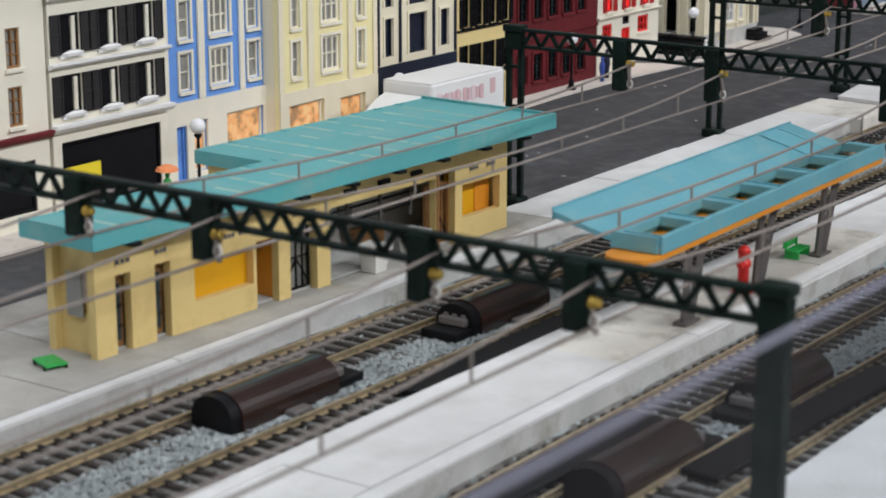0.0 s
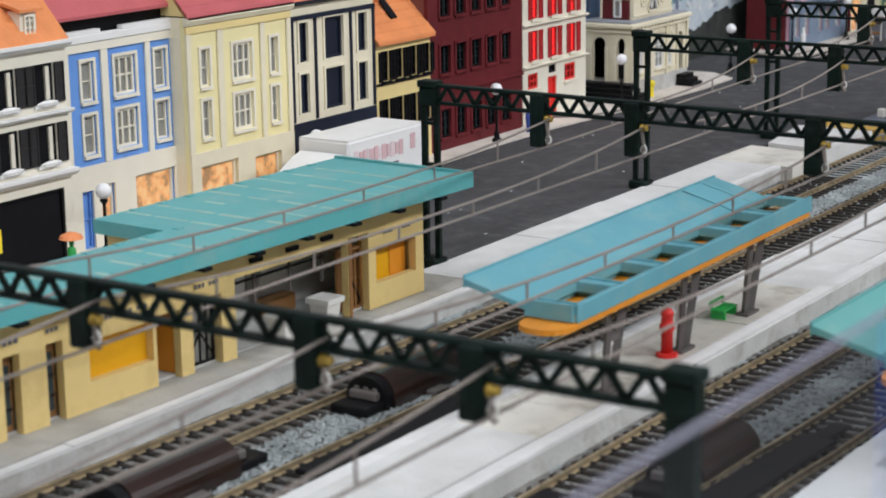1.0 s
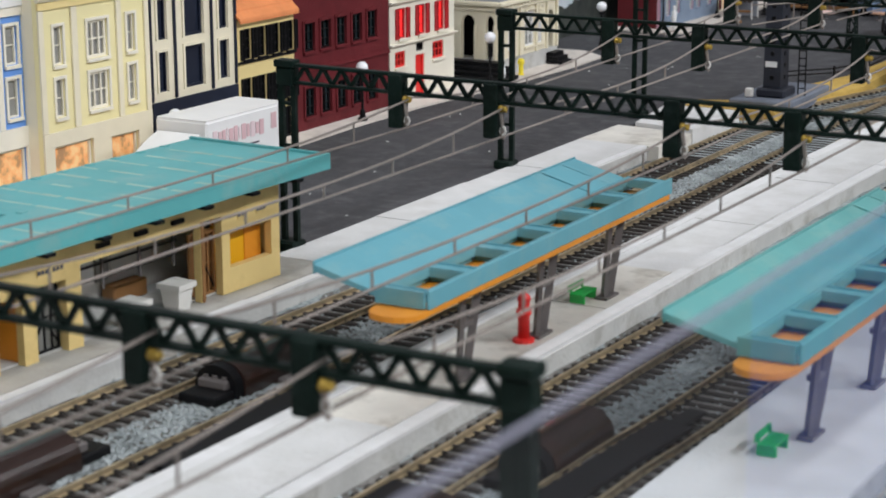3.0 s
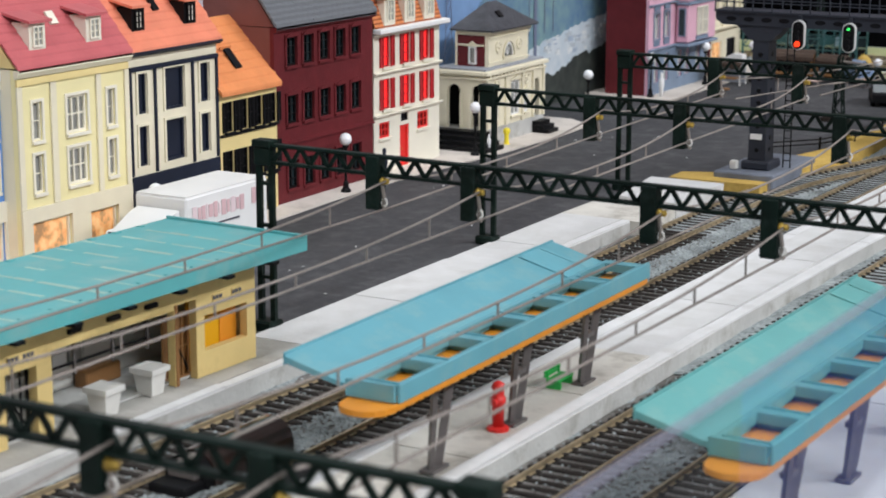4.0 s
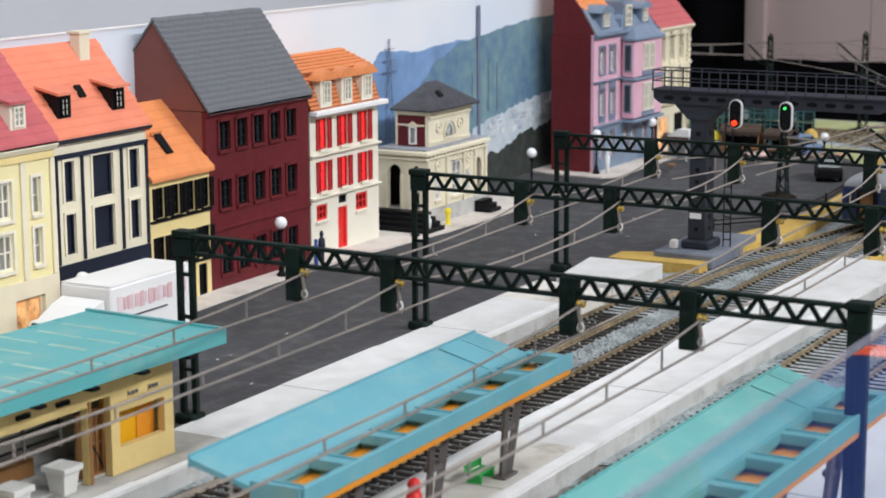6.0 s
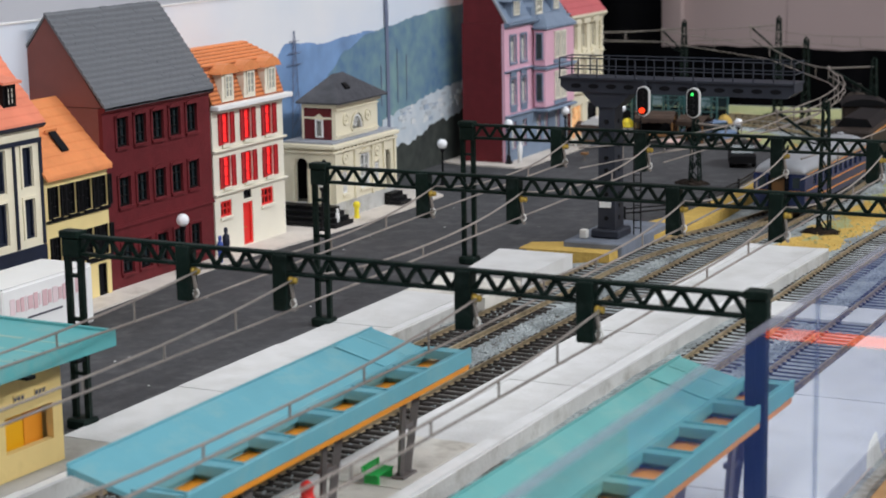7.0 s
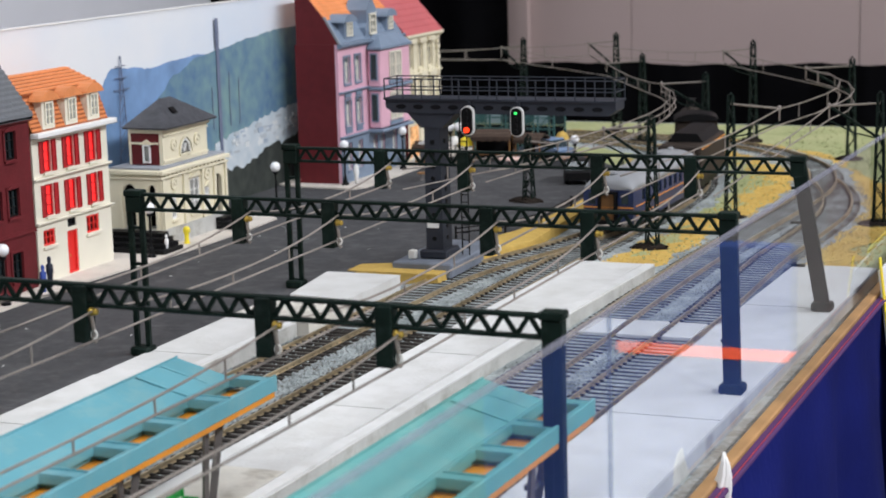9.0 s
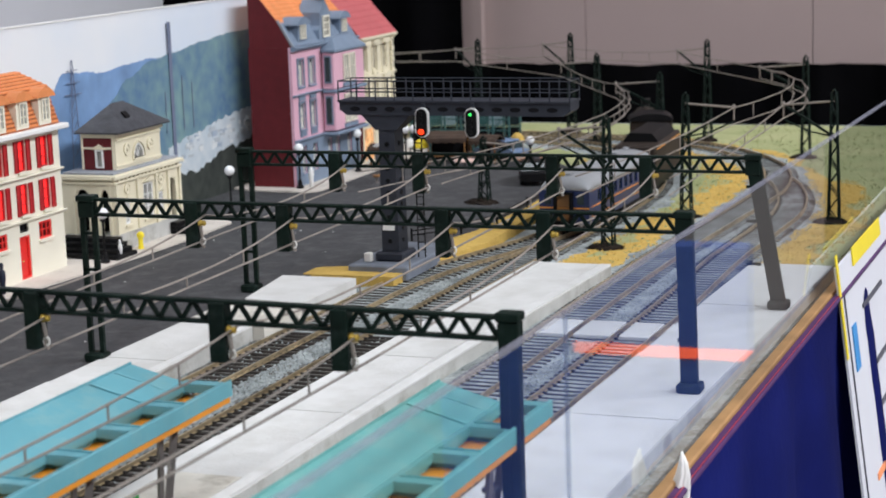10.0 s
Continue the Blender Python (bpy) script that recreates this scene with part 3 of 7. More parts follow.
verge(LINES[2], -0.012, -0.040, 0.26, -0.0053, 1)
verge(LINES[1], 0.012, 0.026, 0.26, -0.00525, 2, end=30)
verge(LINES[3], 0.010, 0.042, 0.29, -0.0052, 3)
verge(LINES[2], 0.012, 0.030, 0.58, -0.00535, 4)
verge(LINES[1], 0.012, 0.030, 0.66, -0.00532, 5)
for i, ln in enumerate(LINES[:3]):
    cut = 0.085 if i < 2 else -0.14
    bed(ln, cut, -0.3, w=0.0235, z=-0.00450 + 0.00005 * i)
    bed(ln, -0.93, -0.3, z=-0.0051 + 0.00005 * i, top=cut + 0.005, material="beddark")
bed(LINES[3], -0.14, -0.3, w=0.0200, z=-0.00436)
bed(LINES[3], -0.93, -0.3, z=-0.00493, top=-0.135, material="beddark")


def gravel(name, x0, x1, y0, y1, n, seed, size=0.0011, z=-0.0051, mat_name="ballast", clear=()):
    """Loose stones: small uneven lumps scattered over a strip, off the rails."""
    rnd = random.Random(seed)
    bm = bmesh.new()
    for _ in range(n):
        x, y = rnd.uniform(x0, x1), rnd.uniform(y0, y1)
        if any(abs(x - c) < w for c, w in clear):
            continue
        x += 0.020 * (y + 0.3)
        s = size * rnd.uniform(0.45, 1.3)
        vs = [bm.verts.new((x + s * rnd.uniform(0.5, 1.1) * math.cos(a), y + s * rnd.uniform(0.5, 1.1) * math.sin(a), z)) for a in (0.3, 1.9, 3.4, 5.0)]
        top = bm.verts.new((x + s * rnd.uniform(-0.4, 0.4), y + s * rnd.uniform(-0.4, 0.4), z + s * rnd.uniform(0.35, 0.85)))
        for k in range(4):
            bm.faces.new((vs[k], vs[(k + 1) % 4], top))
    return tagged(part(name, bm, mat_name), "grey-blue ballast stones heaped between the tracks", "gravel", kind="stuff")


gravel("ballast_stones", 0.0650, 0.0840, -0.60, 0.16, 13000, 1, 0.0010)
gravel("ballast_stones", 0.1770, 0.1925, -0.60, 0.16, 11000, 2, 0.0010)
gravel("ballast_stones", 0.0340, 0.1070, -0.52, 0.26, 6500, 3, 0.0008, -0.0047, clear=[(0.0429, 0.0014), (0.0606, 0.0014), (0.0882, 0.0014), (0.1058, 0.0014)])
gravel("ballast_stones", 0.1490, 0.2210, -0.52, 0.30, 6500, 4, 0.0008, -0.0047, clear=[(0.1567, 0.0014), (0.1744, 0.0014), (0.1946, 0.0014), (0.2124, 0.0014)])


def along(line, lo, hi, n, seed, spread, size, label, material="ballast", z=-0.0049, off=0.0):
    """Loose lumps strewn along a track's bed or verge."""
    rnd = random.Random(seed)
    pts = [p for p in line if lo < p.y < hi and p.x > -0.1]
    bm = bmesh.new()
    for _ in range(n):
        i = rnd.randrange(1, len(pts) - 1)
        d = (pts[i + 1] - pts[i - 1]).normalized()
        c = pts[i] + d * rnd.uniform(-0.004, 0.004) + Vector((d.y, -d.x, 0)) * (off + rnd.uniform(-spread, spread))
        s = size * rnd.uniform(0.4, 1.3)
        vs = [bm.verts.new((c.x + s * rnd.uniform(0.5, 1.1) * math.cos(a), c.y + s * rnd.uniform(0.5, 1.1) * math.sin(a), z - 0.0006)) for a in (0.3, 1.9, 3.4, 5.0)]
        top = bm.verts.new((c.x, c.y, z + s * rnd.uniform(0.3, 1.0)))
        for k in range(4):
            bm.faces.new((vs[k], vs[(k + 1) % 4], top))
    return tagged(part("loose_stones", bm, material), label, "gravel", kind="stuff")


for k in range(4):
    along(LINES[k], 0.2, 0.72, 2600, 20 + k, 0.021, 0.0009, "grey ballast stones along the curved track")
along(LINES[2], 0.27, 0.75, 1500, 31, 0.020, 0.0011, "straw-yellow lumps beside the curved track", "sand", -0.0052, -0.030)
along(LINES[3], 0.30, 0.60, 1300, 32, 0.020, 0.0011, "straw-yellow lumps beside the curved track", "sand", -0.0052, 0.030)
rnd = random.Random(40)
tufts = bmesh.new()
for _ in range(2200):
    x, y = rnd.uniform(0.10, 0.276), rnd.uniform(0.27, 0.90)
    if y < 0.62 and 0.17 < x < 0.235 or (y < 0.62 and x < 0.125):
        continue
    s = rnd.uniform(0.0005, 0.0014)
    for a in (rnd.uniform(0, 2), rnd.uniform(2, 4)):
        c, e = s * math.cos(a), s * math.sin(a)
        v = [tufts.verts.new(q) for q in ((x - c, y - e, -0.0057), (x + c, y + e, -0.0057), (x + c * 0.4, y + e * 0.4, -0.0055 + s * 0.9))]
        tufts.faces.new(v)
tagged(part("grass_tufts", tufts, "grass"), "pale green scatter tufts between the tracks", "grass", kind="stuff")


crossing = thing("foot_crossing", (0, 0.118, -0.0041), "pale boards laid between the rails as a foot crossing", "crossing", kind="structure")
for a, b in ((0.1675, 0.1818), (0.1855, 0.2025), (0.2066, 0.2205), (0.2245, 0.2295)):
    part("board", box(a, b, -0.0145, 0.0150, 0.0, 0.0018, 0.0003), "plaster", crossing)


# ---- overhead line portals ----
def truss(x0, x1, z0, z1, y, bays, parent):
    part("top_chord", box(x0, x1, y - 0.0016, y + 0.0016, z1 - 0.0013, z1, 0.0003), "green", parent)
    part("bottom_chord", box(x0, x1, y - 0.0016, y + 0.0016, z0, z0 + 0.0012, 0.0003), "green", parent)
    w = (x1 - x0) / bays
    for i in range(bays):
        a, b = x0 + i * w, x0 + (i + 1) * w
        m = (a + b) / 2
        bm = bar((a, y, z0 + 0.0008), (m, y, z1 - 0.0008), 0.0010, 0.0014)
        bar((m, y, z1 - 0.0008), (b, y, z0 + 0.0008), 0.0010, 0.0014, bm)
        part("lattice_bar", bm, "green", parent)


def portal(y, hangers, xl=0.0, xr=0.262, zr=0.002, lean=0.0, zl=0.0, zt=0.072, drop=0.0200, rz=0.0):
    ob = thing("overhead_line_portal", (0, y, 0), "dark green lattice portal over the tracks with wire hangers", "catenary portal", "overhead line portals", rz=rz)
    for x, zb, ln, left in ((xl, zl, 0.0, True), (xr, zr, lean, False)):
        for k, dx in enumerate((-0.0037, 0.0020) if left else (-0.0031, 0.0001)):
            bm = bmesh.new()
            for a, b in ((zb + 0.003, zt - 0.001),):
                bar((x + dx + ln, 0, a), (x + dx, 0, b), 0.0022 if left else 0.0031, 0.0018 if left else 0.0034, bm)
            part("post", bm, "green", ob)
        for z in (zb + 0.020, zb + 0.040, zb + 0.056):
            part("rung", box(x - 0.0045, x + 0.002, -0.0009, 0.0009, z, z + 0.0012), "green", ob)
        part("foot", box(x - (0.0056 if left else 0.0062) + ln, x + (0.0036 if left else 0.0034) + ln, -0.0042, 0.0042, zb, zb + 0.0040, 0.0008), "green", ob)
        part("cap", box(x - (0.0052 if left else 0.0052), x + (0.0032 if left else 0.0024), -0.0030, 0.0030, zt - 0.0015, zt + 0.0012, 0.0004), "green", ob)
        part("gusset", box(x - (0.0048 if left else 0.0048), x + (0.0028 if left else 0.0020), -0.0022, 0.0022, zt - 0.0085, zt - 0.0016, 0.0004), "green", ob)
    truss(xl + 0.003, xr - 0.005, zt - 0.0078, zt, 0.0, 30, ob)
    for hx in hangers:
        h = part("hanger", box(hx - 0.0029, hx + 0.0029, -0.0026, 0.0026, zt - drop, zt - 0.0006, 0.0004), "green", ob)
        ins = lathe([(0.0006, 0.0), (0.0014, 0.0005), (0.0015, 0.0014), (0.0008, 0.0019), (0.0012, 0.0024), (0.0011, 0.0031), (0.0004, 0.0035)], 10)
        ins.transform(Matrix.Translation((hx + 0.0028, -0.001, zt - 0.0093)) @ Matrix.Rotation(math.pi / 2, 4, "Y"))
        part("insulator", ins, "brass", h, "brass insulator", smooth=True)
        part("eyelet", tube([(hx + 0.0046 + 0.0011 * math.cos(q), -0.0012, zt - drop + 0.0030 + 0.0014 * math.sin(q)) for q in [2 * math.pi * k / 10 for k in range(11)]], 0.0004, 5), "pot", h, "pale eyelet")
        part("registration_arm", tube([(hx + 0.0036, -0.001, zt - 0.0105), (hx + 0.0044, -0.001, zt - drop + 0.0045), (hx + 0.0040, -0.001, zt - drop + 0.0015), (hx + 0.0052, -0.001, zt - drop + 0.0003)], 0.0007, 6), "wire", h, "pale wire clip")
    return ob


PY = [-0.4745, -0.1757, 0.0, 0.1505]
portal(PY[0], [0.058, 0.101, 0.165, 0.2057], xr=0.2525, xl=-0.010, zt=0.0739, drop=0.0163)
portal(PY[1], [0.0491, 0.0888, 0.158, 0.2005], xl=0.0010, xr=0.2570, zt=0.0720, rz=-1.8)
portal(PY[2], [0.0520, 0.0943, 0.1645, 0.2070], xl=0.0020, xr=0.2645, zt=0.0720, lean=0.0015)
portal(PY[3], [0.0500, 0.0940, 0.1617, 0.2070], xl=0.0020, xr=0.2585, zt=0.0724, rz=1.2, lean=0.0115)


def overhead_wire(pts, zs, rise=0.0104, r=0.00042):
    """One span after another: a sagging carrier wire, the contact wire, droppers."""
    for a, b, za, zb in zip(pts, pts[1:], zs, zs[1:]):
        a, b = Vector((*a, 0)), Vector((*b, 0))
        ob = thing("overhead_wire", (a.x, a.y, 0), "dull grey carrier and contact wires with short droppers", "catenary wire", "overhead wires")
        def at(s, top):
            p = (b - a) * s
            z = za + (zb - za) * s + ((rise - (rise - 0.0040) * (1 - abs(2 * s - 1) ** 2.3)) if top else 0.0)
            return (p.x, p.y, z)
        part("contact_wire", tube([at(k / 6, False) for k in range(7)], r), "wire", ob, smooth=True)
        part("carrier_wire", tube([at(k / 20, True) for k in range(21)], r), "wire", ob, smooth=True)
        n = max(3, int((b - a).length / 0.042))
        for k in range(1, n):
            part("dropper", tube([at(k / n, False), at(k / n, True)], r * 0.9, 5), "wire", ob)


for xs in ((0.0640, 0.0545, 0.0575, 0.0560), (0.1064, 0.0930, 0.0985, 0.0990), (0.1695, 0.1625, 0.1690, 0.1675), (0.2095, 0.2050, 0.2105, 0.2120)):
    pts = [(xs[0] - 0.002, -0.80)] + list(zip(xs, PY))
    overhead_wire(pts, (0.0580, 0.0590, 0.0528, 0.0555, 0.0555))


# ---- station building ----
def station():
    ob = thing("station_building", (0.0121, -0.4245, ZP), "cream-yellow station building with a flat teal roof", "station", rz=-2.7)
    W = 0.2175
    holes = [(0.0085, 0.0150, 0, 0.0235), (0.0255, 0.0322, 0, 0.0235), (0.0430, 0.0710, 0.0085, 0.0205), (0.0725, 0.0835, 0, 0.0215),
             (0.0895, 0.1035, 0, 0.0225), (0.1105, 0.1715, 0, 0.0255), (0.1725, 0.1835, 0, 0.0270), (0.1880, 0.2125, 0.0085, 0.0205)]
    part("front_wall", wall_with_holes(0, W, 0, 0.0350, holes, 0.0030), "stwall", ob)
    part("end_wall", box(-0.050, -0.0031, W - 0.003, W, 0, 0.0350), "stwall", ob)
    bm = bmesh.new()
    wall_l = wall_with_holes(-0.0180, -0.0031, 0, 0.0350, [(-0.0130, -0.0075, 0.012, 0.024)], 0.0030, 0.0)
    wall_l.transform(Matrix.Rotation(-math.pi / 2, 4, "Z"))
    wall_l.transform(Matrix.Translation((0, 0.003, 0)))
    # the turned wall runs along x: mirror it to lie behind the front wall
    for v in wall_l.verts:
        v.co.x = -abs(v.co.x)
    bmesh.ops.recalc_face_normals(wall_l, faces=wall_l.faces[:])
    part("end_wall", wall_l, "stwall", ob)
    part("back_wall", box(-0.0210, -0.0180, 0, 0.104, 0, 0.0350), "stwall", ob)
    part("back_wall", box(-0.0500, -0.0470, 0.104, W - 0.003, 0, 0.0350), "stwall", ob)
    part("inner_wall", box(-0.0470, -0.0031, 0.104, 0.1065, 0, 0.0350), "stwall", ob)
    part("floor", box(-0.0470, -0.0031, 0.0031, W - 0.0031, 0.0002, 0.0008), "concrete", ob)
    part("hall_back_wall", box(-0.0300, -0.0285, 0.1066, W - 0.0032, 0.0009, 0.0345), "pot", ob, "pale wall at the back of the open hall")
    # booking-hall fittings seen through the wide opening
    for k, y in enumerate((0.112, 0.120, 0.128, 0.136, 0.144, 0.152, 0.160)):
        part("poster_board", box(-0.0284, -0.0276, y - 0.0033, y + 0.0033, 0.008, 0.029), ("white", "pot", "greyglass", "white", "white", "greyglass", "pot")[k], ob, "framed board on the hall wall")
    part("counter", box(-0.0270, -0.0210, 0.150, 0.168, 0.0009, 0.0070, 0.0006), "brownwood", ob, "brown counter")
    part("cabinet", box(-0.0275, -0.0215, 0.110, 0.122, 0.0009, 0.0140, 0.0006), "white", ob, "white cabinet in the hall")
    for z in (0.0160, 0.0205, 0.0242):
        part("hall_rail", box(-0.0090, -0.0083, 0.1085, 0.1690, z, z + 0.0007), "black", ob)
    for y in (0.1110, 0.1300, 0.1490, 0.1670):
        part("hall_post", box(-0.0092, -0.0082, y, y + 0.0009, 0.0125, 0.0340), "greysteel", ob)
    # ochre boards behind the bays
    part("ochre_board", box(-0.0042, -0.0032, 0.0405, 0.0718, 0.0060, 0.0245), "ochre", ob, "bright ochre board set back in the bay")
    part("ochre_cheek", box(-0.0178, -0.0032, 0.0838, 0.0846, 0.0009, 0.0300), "orange", ob, "orange-brown return wall")
    part("ochre_board", box(-0.0062, -0.0054, 0.1850, 0.2127, 0.0009, 0.0300), "ochre", ob, "bright ochre board set back in the bay")
    part("ochre_cheek", box(-0.0053, -0.0050, 0.2030, 0.2126, 0.0009, 0.0300), "orange", ob, "orange-brown return wall")
    # doors and the gates with thin bars
    for a, b in ((0.0090, 0.0146), (0.0260, 0.0318)):
        d = part("door", box(-0.0046, -0.0036, a, b, 0.0009, 0.0232), "brownwood", ob, "brown panelled door")
        part("door_glass", box(-0.0035, -0.0031, a + 0.0012, b - 0.0012, 0.0030, 0.0200), "glass", d)
        for z in (0.0070, 0.0130):
            part("glazing_bar", box(-0.0031, -0.0028, a + 0.0008, b - 0.0008, z, z + 0.0008), "black", d)
    for a, b, n in ((0.0898, 0.1032, 3), (0.1725, 0.1835, 2)):
        gm = "black" if n == 3 else "brownwood"
        g = framed("gate", ob, a, b, 0.0009, 0.0222, -0.0034, 0.0007, 0.0007, n, 1, gm, "dark barred gate" if n == 3 else "brown timber gate")
        bm = bar((-0.0037, a, 0.002), (-0.0037, (a + b) / 2, 0.011), 0.0005)
        bar((-0.0037, b, 0.002), (-0.0037, (a + b) / 2, 0.011), 0.0005, bm=bm)
        part("brace", bm, "black", g)
        part("gate_back", box(-0.0060, -0.0052, a - 0.001, b + 0.001, 0.0009, 0.0222), "greyglass" if n == 3 else "brownwood", g)
    part("brown_column", box(-0.0026, 0.0004, 0.1718, 0.1732, 0, 0.0272), "brownwood", ob)
    # plain name bars over the openings
    for a, b, z in ((0.0085, 0.0150, 0.0262), (0.0255, 0.0325, 0.0262), (0.0480, 0.0690, 0.0248), (0.0905, 0.1025, 0.0255), (0.1925, 0.2000, 0.0245), (0.2035, 0.2110, 0.0245)):
        s = part("name_bar", box(0, 0.0004, a, b, z, z + 0.0024), "stwall", ob)
        n = max(2, int((b - a) / 0.0017))
        for i in range(n):
            if i % 5 != 3:
                part("print_bar", box(0.0004, 0.0006, a + i * (b - a) / n, a + (i + 0.7) * (b - a) / n, z + 0.0006, z + 0.0019), "ink", s)
    for y in (0.118, 0.137, 0.156):
        part("wall_lamp", box(-0.0002, 0.0012, y, y + 0.006, 0.0290, 0.0305), "black", ob)
    # wall tie lines and window of the end wall
    part("window_glass", box(-0.0135, -0.0070, 0.0010, 0.0018, 0.0115, 0.0245), "greyglass", ob)
    # roof: a deep part and a narrow strip, one thick slab with a fascia
    roofpoly = [(0.0095, -0.0090), (0.0095, 0.2370), (-0.0545, 0.2370), (-0.0545, 0.1020), (-0.0220, 0.1020), (-0.0220, -0.0090)]
    roof = part("roof", prism(roofpoly, "z", 0.0352, 0.0398), "teal", ob, "flat teal roof with pale seams and clips")
    part("roof_lip", prism([(0.0095, -0.0090), (0.0095, 0.2370), (0.0080, 0.2370), (0.0080, -0.0090)], "z", 0.0399, 0.0407), "teal", roof)
    part("roof_lip", prism([(0.0079, 0.2355), (0.0079, 0.2370), (-0.0545, 0.2370), (-0.0545, 0.2355)], "z", 0.0399, 0.0407), "teal", roof)
    part("roof_lip", prism([(0.0079, -0.0090), (0.0079, -0.0075), (-0.0220, -0.0075), (-0.0220, -0.0090)], "z", 0.0399, 0.0407), "teal", roof)
    rnd = random.Random(12)
    for i in range(16):
        y = 0.004 + i * 0.0140
        x0, x = (-0.0210 if y < 0.104 else -0.0535), 0.0065
        while x > x0 + 0.004:
            w = rnd.uniform(0.006, 0.018)
            if rnd.random() < 0.8:
                part("seam", box(max(x0, x - w), x, y, y + rnd.uniform(0.0010, 0.0026), 0.03981, 0.03988), "tealseam", roof, "pale worn seam")
            x -= w + rnd.uniform(0.0005, 0.006)
        for e in (0.0060, x0 + 0.0010):
            part("clip", prism([(e - 0.0014, y + 0.003), (e + 0.0010, y + 0.0034), (e + 0.0006, y + 0.0066), (e - 0.0009, y + 0.0062)], "z", 0.03981, 0.04015), "teal", roof)
    for i in range(9):
        y = 0.006 + i * 0.026
        part("fascia_bracket", box(0.0030, 0.0108, y, y + 0.0040, 0.0340, 0.0351), "black", roof)
    ob.matrix_world = ob.matrix_world @ Matrix.Diagonal((1, 0.963, 1.04, 1))
    return ob


station()


def planter(x, y, s=1.0):
    ob = thing("planter", (x, y, ZP), "off-white tapered planter tub on the platform", "planter", "planters before the hall")
    lo, hi = 0.0054 * s, 0.0074 * s
    bm = bmesh.new()
    a = [bm.verts.new((sx * lo, sy * lo, 0)) for sx, sy in ((-1, -1), (1, -1), (1, 1), (-1, 1))]
    b = [bm.verts.new((sx * hi, sy * hi, 0.0170 * s)) for sx, sy in ((-1, -1), (1, -1), (1, 1), (-1, 1))]
    bm.faces.new(a[::-1]), bm.faces.new(b)
    for k in range(4):
        bm.faces.new((a[k], a[(k + 1) % 4], b[(k + 1) % 4], b[k]))
    part("tub", bm, "pot", ob)
    rim = ring(-hi - 0.0007, hi + 0.0007, -hi - 0.0007, hi + 0.0007, 0.0, 0.0016, 0.0034 * s)
    for v in rim.verts:
        v.co = (v.co.z, v.co.y, 0.0172 * s + v.co.x)
    bmesh.ops.recalc_face_normals(rim, faces=rim.faces[:])
    part("rim", rim, "pot", ob)


planter(0.0172, -0.2700, 0.56)
planter(0.0185, -0.2955, 0.56)


